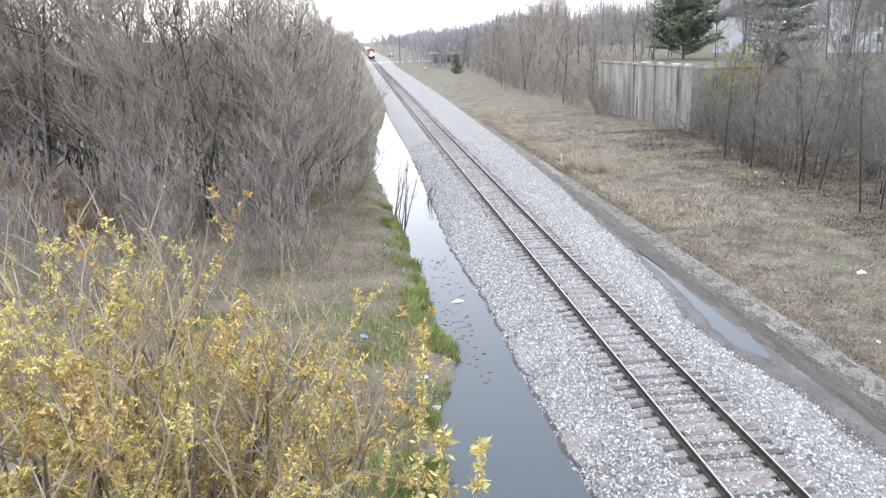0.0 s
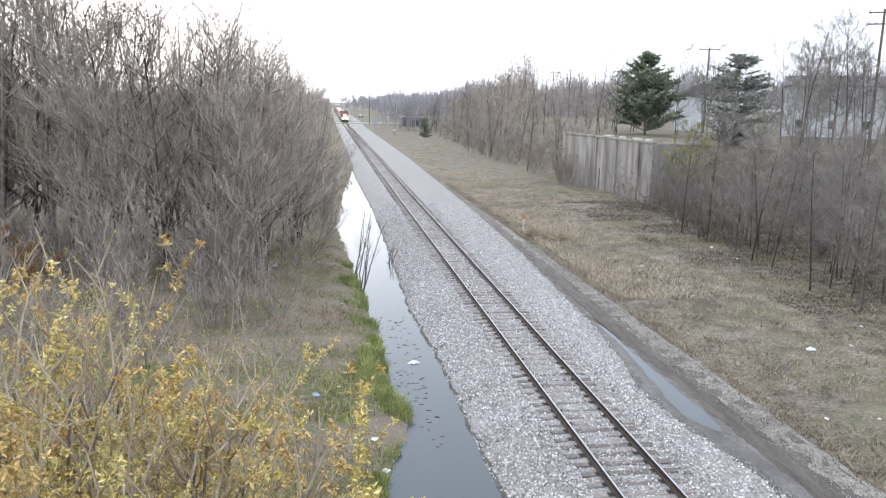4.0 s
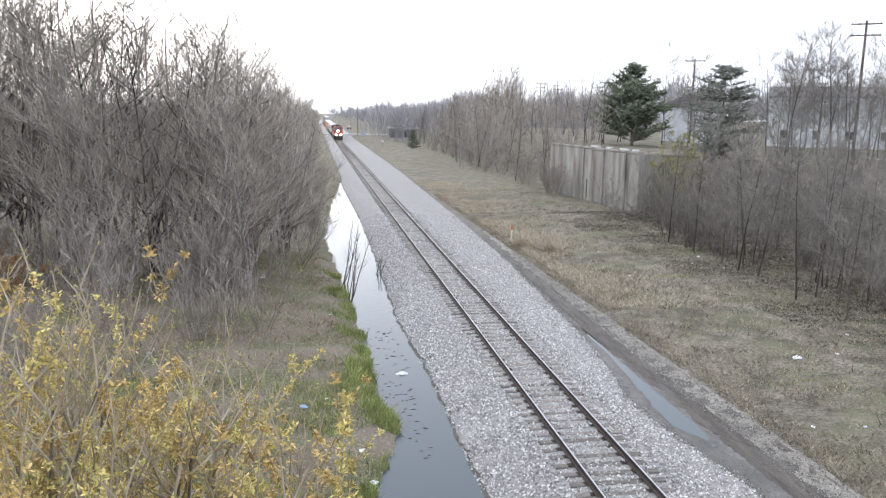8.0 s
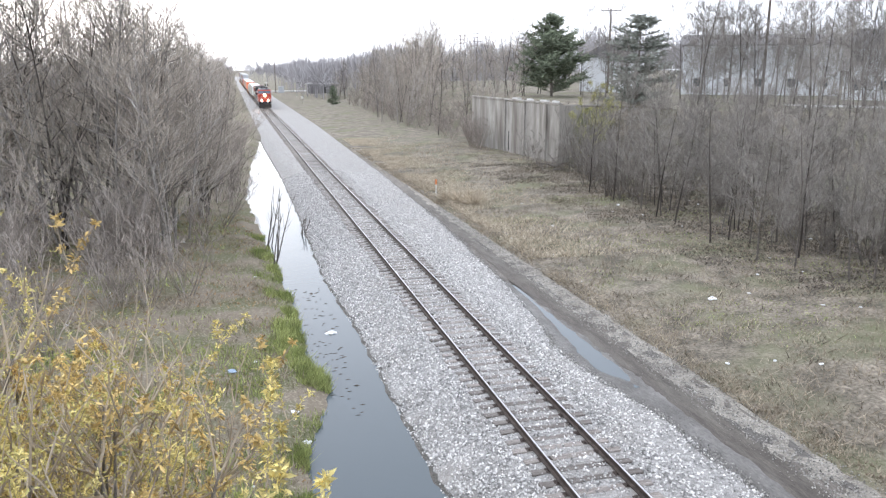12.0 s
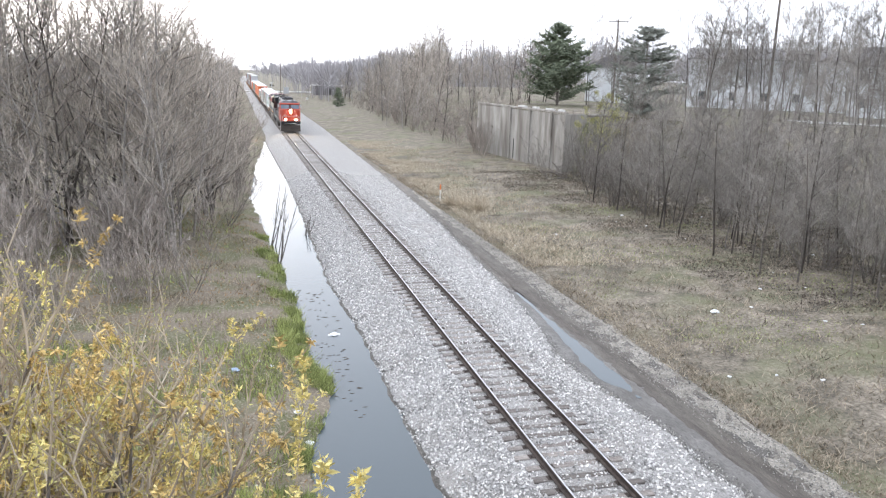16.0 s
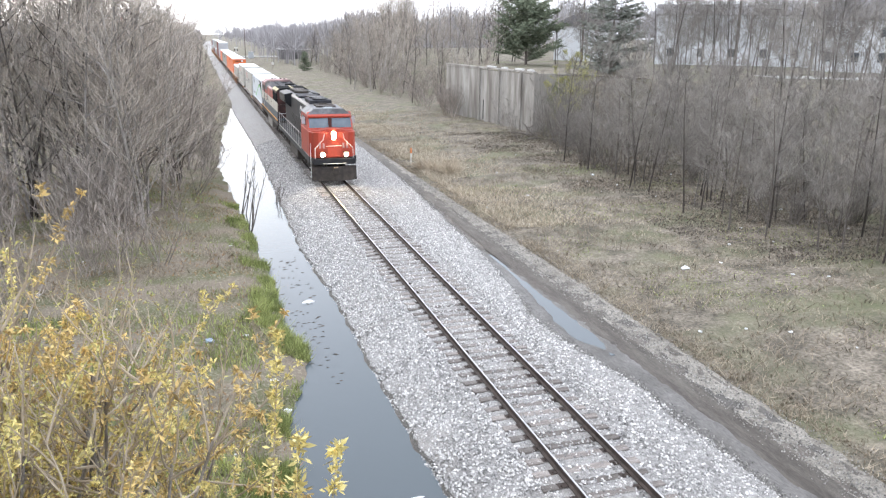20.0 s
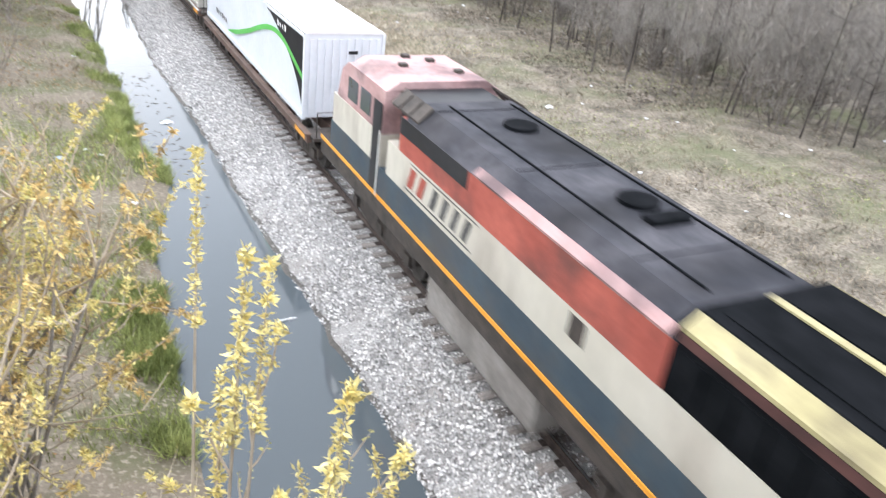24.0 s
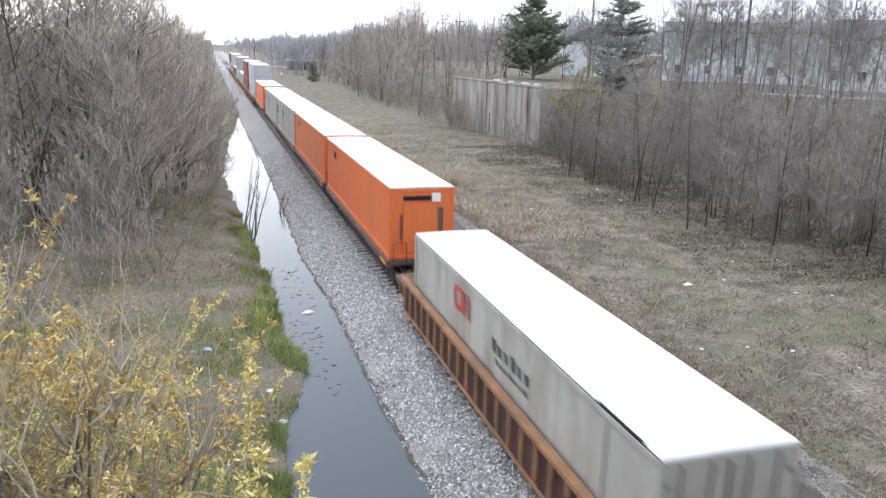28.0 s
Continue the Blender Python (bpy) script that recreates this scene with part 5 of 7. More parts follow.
edge_stones(14000, 6)


# ---- vegetation ----
def rand_dir(rng, up):
    a = rng.uniform(0, 2 * math.pi)
    return Vector((math.cos(a), math.sin(a), up)).normalized()


def branch_line(rng, p, d, length, n, bend, lift):
    pts = [p.copy()]
    d = d.copy()
    for _ in range(n):
        d = (d + Vector((rng.gauss(0, bend), rng.gauss(0, bend), rng.gauss(0, bend) + lift))).normalized()
        pts.append(pts[-1] + d * length / n)
    return pts


def tree_meshes(seed, h, stems=1, spread=0.35, limbs=12, subs=5, twigs=6, first=0.3, thick=0.010, wide=1.0, trunk_r=None, twig_r=0.008, flat=3, fine=False, rise=(0.5, 1.3), limb_r=0.008, bend=0.12, sway=0.05, lift=0.08, sub_out=0.8, twig_out=0.8, twig_len=(0.16, 0.34), limb_f=0.42):
    """The woody parts of one bare tree: (trunk and limbs), (fine crown)."""
    rng = random.Random(seed)
    TV, TF, CV, CF = [], [], [], []
    tips = []
    for s in range(stems):
        lean = rand_dir(rng, 0) * (spread * rng.uniform(0.3, 1.0) if stems > 1 else 0.06)
        hh = h * rng.uniform(0.75, 1.0) if stems > 1 else h
        d0 = (Vector((0, 0, 1)) + lean).normalized()
        start = Vector((rng.uniform(-0.25, 0.25), rng.uniform(-0.25, 0.25), -0.15)) if stems > 1 else Vector((0, 0, -0.15))
        trunk = branch_line(rng, start, d0, hh, 8, sway, 0.03)
        r0 = trunk_r or thick * hh
        keep = (0, 1, 2, 3, 4, 5, 6, 7, 8) if stems < 4 else (0, 2, 4, 6, 8)
        tube(TV, TF, [trunk[i] for i in keep], [r0 * (1 - 0.9 * i / 8) + 0.006 for i in keep], 6 if stems == 1 else 4, True)
        nl = limbs if stems == 1 else max(3, limbs // stems)
        for k in range(nl):
            u = first + (0.97 - first) * (k + rng.random()) / nl
            i = min(7, int(u * 8))
            p = trunk[i].lerp(trunk[i + 1], u * 8 - i)
            ll = h * wide * rng.uniform(0.22, 0.38) * (1.15 - 0.7 * u)
            limb = branch_line(rng, p, rand_dir(rng, rng.uniform(*rise)), ll, 5, bend, lift * 0.7)
            rl = r0 * limb_f * (1.1 - u) + limb_r
            tube(TV, TF, [limb[0], limb[2], limb[3], limb[5]], [rl * (1 - 0.8 * i2 / 5) + 0.004 for i2 in (0, 2, 3, 5)], 3, True)
            for j in range(subs):
                v = 0.2 + 0.78 * (j + rng.random()) / subs
                i2 = min(4, int(v * 5))
                p2 = limb[i2].lerp(limb[i2 + 1], v * 5 - i2)
                d2 = ((limb[i2 + 1] - limb[i2]).normalized() * 0.7 + rand_dir(rng, lift * 6) * sub_out).normalized()
                sub = branch_line(rng, p2, d2, ll * rng.uniform(0.35, 0.6), 3, 0.16, lift)
                tube(CV, CF, [sub[0], sub[2], sub[3]], [twig_r * 1.6, twig_r * 1.2, 0], flat, True)
                for q in range(twigs):
                    w = (q + rng.random()) / twigs
                    i3 = min(2, int(w * 3))
                    p3 = sub[i3].lerp(sub[i3 + 1], w * 3 - i3)
                    d3 = ((sub[i3 + 1] - sub[i3]).normalized() * 0.8 + rand_dir(rng, 0.6) * twig_out).normalized()
                    tw = branch_line(rng, p3, d3, ll * rng.uniform(*twig_len), 2, 0.12, lift)
                    wdt = d3.orthogonal().normalized()
                    t0 = rng.uniform(0, 3.14)
                    wdt = (wdt * math.cos(t0) + d3.cross(wdt) * math.sin(t0)) * twig_r * 1.15
                    nv = len(CV)
                    CV += [tuple(tw[0] - wdt), tuple(tw[0] + wdt), tuple(tw[1] - wdt * 0.7), tuple(tw[1] + wdt * 0.7), tuple(tw[2])]
                    CF += [(nv, nv + 1, nv + 3), (nv, nv + 3, nv + 2), (nv + 2, nv + 3, nv + 4)] if fine else [(nv, nv + 1, nv + 4)]
                    tips.append((tw[2], (tw[2] - tw[1]).normalized()))
                    tips.append((tw[1], (tw[1] - tw[0]).normalized()))
                tips.append((sub[3], (sub[3] - sub[2]).normalized()))
    return TV, TF, CV, CF, tips


def tree_thing(name, seed, label, category, bark, twig, **kw):
    TV, TF, CV, CF, tips = tree_meshes(seed, **kw)
    e = base(name, label, category)
    mesh_object("trunk", TV, TF, bark, e, True)
    mesh_object("crown", CV, CF, twig, e)
    return e, tips


def place(kinds, spots, group, rng, lo=0.8, hi=1.15):
    """One copy of a random kind at every spot; the first of each kind moves to a spot itself."""
    used = set()
    for x, y in spots:
        e = rng.choice(kinds)
        s = rng.uniform(lo, hi) * (1.0 if x > -18 else 1.14)
        z = float(height(x, y))
        m = pose(x, y, z - 0.05, rng.uniform(-3, 3), rng.uniform(-3, 3), rng.uniform(0, 360))
        if e.name in used:
            ob = copy_thing(e, m)
        else:
            ob = e
            used.add(e.name)
            e.matrix_basis = m
        ob.scale = (s, s, s * rng.uniform(0.92, 1.1))
        tagged(ob, group=group)


rng = random.Random(21)
KIND_HEIGHT = {}
LEFT_KINDS = []
for k, (h, st, li, wd, r0) in enumerate(((12.0, 1, 24, 0.85, 0.085), (13.0, 2, 28, 0.80, 0.07), (11.0, 3, 30, 0.80, 0.055), (12.0, 1, 22, 0.95, 0.08), (13.5, 1, 26, 0.80, 0.09), (11.5, 2, 28, 0.85, 0.065))):
    e, tips = tree_thing("bare_tree", 100 + k, "bare grey-brown young tree with fine upright twigs", "tree", (M_GREYBARK, M_DARKBARK, M_PALEBARK)[k % 3], M_TWIG, h=h, stems=st, limbs=li, subs=6, twigs=8,
                         spread=0.3, first=0.12, wide=wd * 1.1, twig_r=0.006, trunk_r=r0, rise=(0.2, 1.3), limb_r=0.016, bend=0.11, sway=0.035, lift=0.07, sub_out=0.75, twig_out=0.85, twig_len=(0.14, 0.32))
    KIND_HEIGHT[e.name] = h
    LEFT_KINDS.append(e)
BRUSH_KINDS = [tree_thing("bare_shrub", 150 + k, "low bare many-stemmed shrub with pale brown twigs", "shrub", M_BRUSH, M_BRUSH, h=h, stems=st, limbs=24, subs=4, twigs=7,
                          spread=0.7, first=0.10, wide=1.0, twig_r=0.0075, trunk_r=0.02, rise=(0.4, 1.6), sub_out=0.6, twig_out=0.5, twig_len=(0.2, 0.42))[0]
               for k, (h, st) in enumerate(((4.2, 6), (3.4, 7), (5.2, 6)))]


def canopy(x):
    """Height of the thicket's crowns: low at the ditch, taller away from the track."""
    return float(np.interp(x, [-40, -24, -18, -12.5, -9, -6], [22.0, 20.5, 18.2, 15.2, 11.9, 8.5]))


def place_thicket(kinds, spots, group, rng):
    """One copy of a random kind at every spot, as tall as the canopy there."""
    used = set()
    for x, y in spots:
        e = rng.choice(kinds)
        s = canopy(x) / (1.07 * KIND_HEIGHT[e.name]) * rng.uniform(0.80, 1.02)
        m = pose(x, y, float(height(x, y)) - 0.05, rng.uniform(-3, 3), rng.uniform(-3, 3), rng.uniform(0, 360))
        if e.name in used:
            ob = copy_thing(e, m)
        else:
            ob = e
            used.add(e.name)
            e.matrix_basis = m
        ob.scale = (s, s, s)
        tagged(ob, group=group)


front_x, front_y = [-60, -45, -30, -24, -17, -11, -9.4], [66, 58, 50, 47, 43, 40, 45]


def front(x):
    return float(np.interp(x, front_x, front_y))


spots = []
for _ in range(96):
    x = rng.uniform(-48, -12)
    spots.append((x, front(x) + abs(rng.gauss(0, 3.5))))
for _ in range(40):
    x = rng.uniform(-60, -16)
    spots.append((x, front(x) + rng.uniform(5, 30)))
for _ in range(20):
    x = rng.uniform(-13, -9.2)
    spots.append((x, front(x) + rng.uniform(0, 12)))
for k in range(82):  # along the track
    spots.append((rng.uniform(-14, -8.4), 50 + 270 * (k / 82) ** 1.5 + rng.uniform(-2, 2)))
place_thicket(LEFT_KINDS, spots, "trees of the thicket left of the track", rng)
spots = []
for _ in range(34):
    x = rng.uniform(-38, -9.2)
    spots.append((x, front(x) - abs(rng.gauss(0, 3.0)) + 0.5))
for _ in range(30):  # scattered before the thicket
    spots.append((rng.uniform(-26, -9.0), rng.uniform(24, 42)))
for _ in range(24):
    y = rng.uniform(44, 120)
    spots.append((float(np.interp(y, *BANK)) - rng.uniform(1.0, 2.6), y))
for _ in range(75):
    y = rng.uniform(84, 200)
    spots.append((18.3 + 9 * rng.random() + (y - 92) * 0.02 if y > 92 else rng.uniform(18.5, 20.5), y))
place(BRUSH_KINDS, spots, "low bare shrubs", rng, 0.7, 1.2)
GREY_BRUSH = [tree_thing("bare_shrub", 160 + k, "low bare shrub with fine dark grey twigs", "shrub", M_BARK, M_TWIG_GREY, h=h, stems=st, limbs=26, subs=5, twigs=8,
                         spread=0.6, first=0.10, wide=0.9, twig_r=0.0065, trunk_r=0.022, rise=(0.4, 1.8), sub_out=0.6, twig_out=0.55, twig_len=(0.2, 0.42))[0]
              for k, (h, st) in enumerate(((4.6, 5), (3.8, 6), (5.6, 4)))]
spots = [(18.6 + 22 * rng.random() ** 1.3, rng.uniform(17, 68)) for _ in range(120)]  # on the embankment right of the track
place(GREY_BRUSH, spots, "low bare shrubs", rng, 0.7, 1.2)

RIGHT_KINDS = [tree_thing("slender_tree", 200 + k, "slender bare tree with dark straight trunk and fine twigs", "tree", (M_DARKBARK, M_BARK, M_DARKBARK, M_GREYBARK, M_BARK)[k], M_TWIG_GREY, h=h, limbs=li, subs=7, twigs=11,
                          first=0.2, wide=0.95, twig_r=0.0065, trunk_r=0.075, rise=(0.15, 1.1), sway=0.035, lift=0.07, sub_out=0.7, twig_out=0.7, twig_len=(0.2, 0.4), limb_f=0.2, limb_r=0.006)[0]
               for k, (h, li) in enumerate(((12.0, 24), (10.0, 22), (13.0, 25), (8.5, 22), (11.0, 25)))]
FRONT_TREES = [copy_thing(e, pose(0, 0, 0)) for e in RIGHT_KINDS[::2]]
spots = [(17.7, 42.5), (18.0, 40.8), (16.8, 35.3), (18.1, 35.6), (16.7, 31.3), (17.4, 29.5), (18.2, 27.0), (19.3, 24.5), (20.2, 21.0)]
place(FRONT_TREES, spots, "slender trees right of the track", rng, 0.55, 0.74)
spots = []
for _ in range(70):
    spots.append((18.0 + 13 * rng.random() ** 1.3, rng.uniform(19, 53)))
place(RIGHT_KINDS, spots, "slender trees right of the track", rng, 0.44, 0.70)
RIGHT_COPY = [copy_thing(e, pose(0, 0, 0)) for e in RIGHT_KINDS]
spots = []
for _ in range(30):
    spots.append((rng.uniform(28, 47), rng.uniform(18, 62)))
for _ in range(18):
    spots.append((rng.uniform(42, 58), rng.uniform(26, 75)))
for _ in range(14):
    spots.append((rng.uniform(36, 52), rng.uniform(80, 104)))
for _ in range(26):
    spots.append((rng.uniform(38, 54), rng.uniform(56, 84)))
place(RIGHT_COPY, spots, "slender trees right of the track", rng, 0.75, 1.08)
RIGHT_FAR = [copy_thing(e, pose(0, 0, 0)) for e in LEFT_KINDS[1:]]
spots = []
for _ in range(100):  # beyond the wall
    y = rng.uniform(94, 250)
    spots.append((19.5 + 20 * rng.random() ** 1.4 + (y - 95) * 0.03, y))
for _ in range(26):  # a taller stand further on
    y = rng.uniform(125, 190)
    spots.append((-7.8 + y * rng.uniform(0.18, 0.26), y))
place(RIGHT_FAR[:3], spots[-26:], "bare trees beyond the wall", rng, 1.0, 1.3)
RIGHT_FAR = [copy_thing(e, pose(0, 0, 0)) for e in LEFT_KINDS[1:]]
place(RIGHT_FAR, spots[:-26], "bare trees beyond the wall", rng, 0.66, 0.98)


# ---- young budding trees below the bridge ----
def bud_leaves(tips, seed, share, size):
    """Clusters of small drooping leaves at twig tips, as folded diamonds."""
    rng = random.Random(seed)
    V, F = [], []
    for p, d in tips:
        if rng.random() > share:
            continue
        for _ in range(rng.randint(3, 6)):
            o = p + Vector((rng.gauss(0, size * 0.5), rng.gauss(0, size * 0.5), rng.gauss(0, size * 0.5)))
            a = (d * 0.5 + rand_dir(rng, rng.uniform(-0.9, 0.9))).normalized()
            b = a.orthogonal().normalized()
            b = (b * math.cos(rng.uniform(0, 6)) + a.cross(b) * math.sin(rng.uniform(0, 6))).normalized()
            s = size * rng.uniform(0.6, 1.3)
            n = len(V)
            c = a.cross(b) * s * 0.12
            V += [tuple(o), tuple(o + a * s * 0.55 + b * s * 0.27 + c), tuple(o + a * s), tuple(o + a * s * 0.55 - b * s * 0.27 + c)]
            F += [(n, n + 1, n + 2), (n, n + 2, n + 3)]
    return V, F


def tufts(spots, seed, size, droop=0.0, n0=15, n1=25):
    """Star-shaped tufts of narrow new leaves, each fanning out from one point of its twig."""
    rng = random.Random(seed)
    V, F = [], []
    for p, d in spots:
        big = size * rng.uniform(0.65, 1.25)
        for _ in range(rng.randint(n0, n1)):
            a = (rand_dir(rng, rng.uniform(-0.8, 1.2)) + d * 0.45 - Vector((0, 0, droop * rng.uniform(0.4, 1.2)))).normalized()
            o = p + Vector((rng.gauss(0, 0.26), rng.gauss(0, 0.26), rng.gauss(0, 0.26))) * big
            b = a.orthogonal().normalized()
            t = rng.uniform(0, 6.28)
            b = (b * math.cos(t) + a.cross(b) * math.sin(t)).normalized()
            s = big * rng.uniform(0.6, 1.25)
            n = len(V)
            c = a.cross(b) * s * 0.12 - Vector((0, 0, 0.12 * s))
            V += [tuple(o), tuple(o + a * s * 0.5 + b * s * 0.17 + c * 0.3), tuple(o + a * s + c), tuple(o + a * s * 0.5 - b * s * 0.17 + c * 0.3)]
            F += [(n, n + 1, n + 2), (n, n + 2, n + 3)]
    return V, F


def along(rng, pts, gap, skip, out):
    """Spots about every gap metres along a branch, from skip metres on, and one at its tip."""
    run = 0.0
    for a, b in zip(pts, pts[1:]):
        n = max(1, int((b - a).length / gap))
        for i in range(n):
            run += (b - a).length / n
            if run > skip:
                out.append((a.lerp(b, (i + rng.random()) / n), ((b - a).normalized() + rand_dir(rng, 0.2) * 0.8).normalized()))
    out.append((pts[-1], (pts[-1] - pts[-2]).normalized()))


def budding_mesh(seed, h, reach=(), share=0.78):
    """Few stems, thick pale upcurving limbs, short side shoots; leafy spots and bud spots. reach: points that long limbs stretch to."""
    rng = random.Random(seed)
    TV, TF, CV, CF, lush, ochre, bare = [], [], [], [], [], [], []
    for _ in range(3):
        d0 = Vector((rng.gauss(0, 0.24), rng.gauss(0, 0.24), 1)).normalized()
        stem = branch_line(rng, Vector((rng.uniform(-0.3, 0.3), rng.uniform(-0.3, 0.3), -0.15)), d0, h * rng.uniform(0.58, 0.78), 6, 0.08, 0.03)
        tube(TV, TF, stem, [0.034 * (1 - 0.5 * i / 6) for i in range(7)], 6)
        limbs = [(0.5 + 0.48 * (k + rng.random()) / 7, rng.uniform(-0.15, 0.7)) for k in range(7)] + [(0.985, 0.8), (0.98, 1.8)]
        for u, up in limbs:
            i = min(5, int(u * 6))
            p = stem[i].lerp(stem[i + 1], u * 6 - i)
            top = u > 0.97
            limb = branch_line(rng, p, rand_dir(rng, up), rng.uniform(0.9, 1.7), 6, 0.10, 0.11)
            tube(CV, CF, limb, [0.017, 0.0155, 0.0135, 0.0115, 0.0095, 0.007, 0], 5, True)
            leafy = rng.random() < share * (0.5 if top else 1.0)
            out = lush if rng.random() < 0.55 else ochre
            if leafy:
                along(rng, limb[2:], 0.13, 0.1, out)
            else:
                along(rng, limb, 0.13, 0.3, bare)
            for k in range(rng.randint(2, 4)):
                j = rng.randint(2, 5)
                p2 = limb[j].lerp(limb[j + 1], rng.random() * 0.9)
                d2 = ((limb[j + 1] - limb[j]).normalized() * 0.8 + rand_dir(rng, 0.35) * 0.8).normalized()
                sh = branch_line(rng, p2, d2, rng.uniform(0.25, 0.6), 3, 0.08, 0.10)
                tube(CV, CF, sh, [0.0095, 0.0085, 0.0065, 0], 4, True)
                if leafy:
                    along(rng, sh[1:], 0.13, 0.08, out)
                else:
                    along(rng, sh, 0.09, 0.1, bare)
    for end in reach:
        end = Vector(end)
        i = rng.randint(2, 4)
        p = stem[i].lerp(stem[i + 1], rng.random())
        p.z = min(p.z, end.z - 0.9)
        mid = p.lerp(end, 0.55) + Vector((0, 0, -0.18))
        limb = [p, p.lerp(mid, 0.5) + Vector((0, 0, -0.08)), mid, mid.lerp(end, 0.4), mid.lerp(end, 0.72), end]
        tube(CV, CF, limb, [0.019, 0.017, 0.0145, 0.0115, 0.008, 0], 5, True)
        along(rng, limb[3:], 0.05, (end - mid).length * 0.22, lush)
        for k in range(2):
            p2 = limb[2].lerp(limb[4], rng.random())
            d2 = ((end - mid).normalized() + rand_dir(rng, 0.4) * 0.7).normalized()
            sh = branch_line(rng, p2, d2, rng.uniform(0.3, 0.5), 3, 0.07, 0.10)
            tube(CV, CF, sh, [0.0095, 0.0085, 0.0065, 0], 4, True)
            along(rng, sh[1:], 0.07, 0.12, lush)
    return TV, TF, CV, CF, lush, ochre, bare


def budding_tree(seed, h, label, leaf, reach=(), share=0.78):
    TV, TF, CV, CF, lush, ochre, bare = budding_mesh(seed, h, reach, share)
    e = base("budding_tree", label, "tree", "budding trees below the bridge")
    mesh_object("trunk", TV, TF, M_GREYBARK, e, True)
    mesh_object("crown", CV, CF, M_TWIG_PALE, e)
    V, F = tufts(lush, seed + 1, leaf)
    tagged(mesh_object("leaves", V, F, M_BUD, e), "yellow-green new leaf tufts", kind="stuff")
    V, F = tufts(ochre, seed + 2, leaf, 0.7)
    tagged(mesh_object("blossom", V, F, M_BUDBROWN, e), "ochre-brown drooping blossom tufts", kind="stuff")
    V, F = tufts(bare, seed + 3, 0.045, 0.0, 2, 4)
    tagged(mesh_object("new_growth", V, F, M_BUDGREEN, e), "small fresh green buds along the shoots", kind="stuff")
    return e


def budding_trees():
    kinds = [budding_tree(300 + 7 * k, 7.0, "young many-stemmed tree hung with yellow-green spring leaf tufts", 0.072) for k in range(4)]
    bare_kinds = [budding_tree(360 + 7 * k, 7.0, "young tree with pale budding shoots and few leaf tufts", 0.066, (), 0.25) for k in range(2)]
    rng = random.Random(77)
    spots = [(-9.3, 7.0, 7.9), (-9.7, 9.3, 8.5), (-9.9, 4.6, 7.7), (-11.8, 10.0, 8.7), (-10.7, 10.8, 8.7), (-10.6, 7.6, 8.3), (-14.4, 9.6, 8.5), (-12.4, 7.6, 8.2),
             (-9.1, 5.2, 7.6), (-13.6, 12.6, 8.8), (-16.6, 12.0, 8.4), (-10.3, 5.8, 7.9), (-9.6, 11.3, 7.4), (-9.5, 3.7, 7.4),
             (-11.6, 5.8, 8.0), (-9.25, 8.4, 7.5), (-9.9, 8.2, 8.1), (-11.4, 8.6, 8.4), (-10.1, 10.0, 8.3), (-12.9, 9.0, 8.5),
             (-9.6, 6.2, 7.8), (-9.25, 9.9, 7.2), (-11.0, 9.7, 8.7), (-15.4, 11.0, 8.6), (-13.3, 8.2, 8.4), (-10.1, 11.9, 7.7),
             (-9.3, 6.0, 7.3), (-10.2, 8.8, 7.7)]
    for i, (x, y, h) in enumerate(spots):
        e = kinds[i % 4]
        m = pose(x, y, float(height(x, y)) - 0.05, 0, 0, rng.uniform(0, 360))
        ob = copy_thing(e, m) if i >= 4 else e
        if i < 4:
            e.matrix_basis = m
        ob.scale = (h / 8.2, h / 8.2, h / 7.0)
    for i, (x, y, h) in enumerate([(-9.3, 8.6, 8.4), (-10.5, 9.0, 8.8), (-12.2, 9.4, 9.0), (-9.9, 11.4, 8.0), (-9.4, 10.4, 7.5), (-11.2, 7.6, 8.4), (-13.4, 10.6, 8.9)]):
        e = bare_kinds[i % 2]
        m = pose(x, y, float(height(x, y)) - 0.05, 0, 0, rng.uniform(0, 360))
        ob = copy_thing(e, m) if i >= 2 else e
        if i < 2:
            e.matrix_basis = m
        ob.scale = (h / 7.6, h / 7.6, h / 7.0)
    # the tree at the ditch's edge, with long leafy shoots out over the water
    x, y = -8.5, 3.6
    z = float(height(x, y)) - 0.05
    ends = [(-7.18, 3.9, 6.9), (-7.44, 3.4, 7.26), (-7.06, 2.82, 6.78), (-6.5, 3.25, 5.85), (-7.4, 4.25, 5.9), (-7.4, 4.9, 7.2), (-6.15, 3.1, 5.3), (-6.0, 3.3, 5.1)]
    e = budding_tree(341, 5.6, "young budding tree with long leafy shoots reaching over the ditch", 0.06, [(a - x, b - y, c - z) for a, b, c in ends])
    e.matrix_basis = pose(x, y, z)


budding_trees()


# ---- grass ----
def blades(name, count, seed, spot, h0, h1, width, mat, label, lean=0.35):
    rng = np.random.default_rng(seed)
    x, y = spot(rng, count)
    z = height(x, y)
    keep = z > WATER_Z - 0.02
    x, y, z = x[keep], y[keep], z[keep]
    n = len(x)
    h = rng.uniform(h0, h1, n)
    a = rng.uniform(0, 2 * math.pi, n)
    w = width * rng.uniform(0.6, 1.3, n) / 2
    lx, ly = rng.normal(0, lean, n) * h, rng.normal(0, lean, n) * h
    V = np.stack([np.stack([x - w * np.cos(a), y - w * np.sin(a), z - 0.02], -1), np.stack([x + w * np.cos(a), y + w * np.sin(a), z - 0.02], -1),
                  np.stack([x + lx, y + ly, z + h], -1)], 1).reshape(-1, 3)
    F = np.arange(3 * n).reshape(-1, 3)
    return tagged(mesh_object(name, V.tolist(), F.tolist(), mat), label, "grass", kind="stuff")


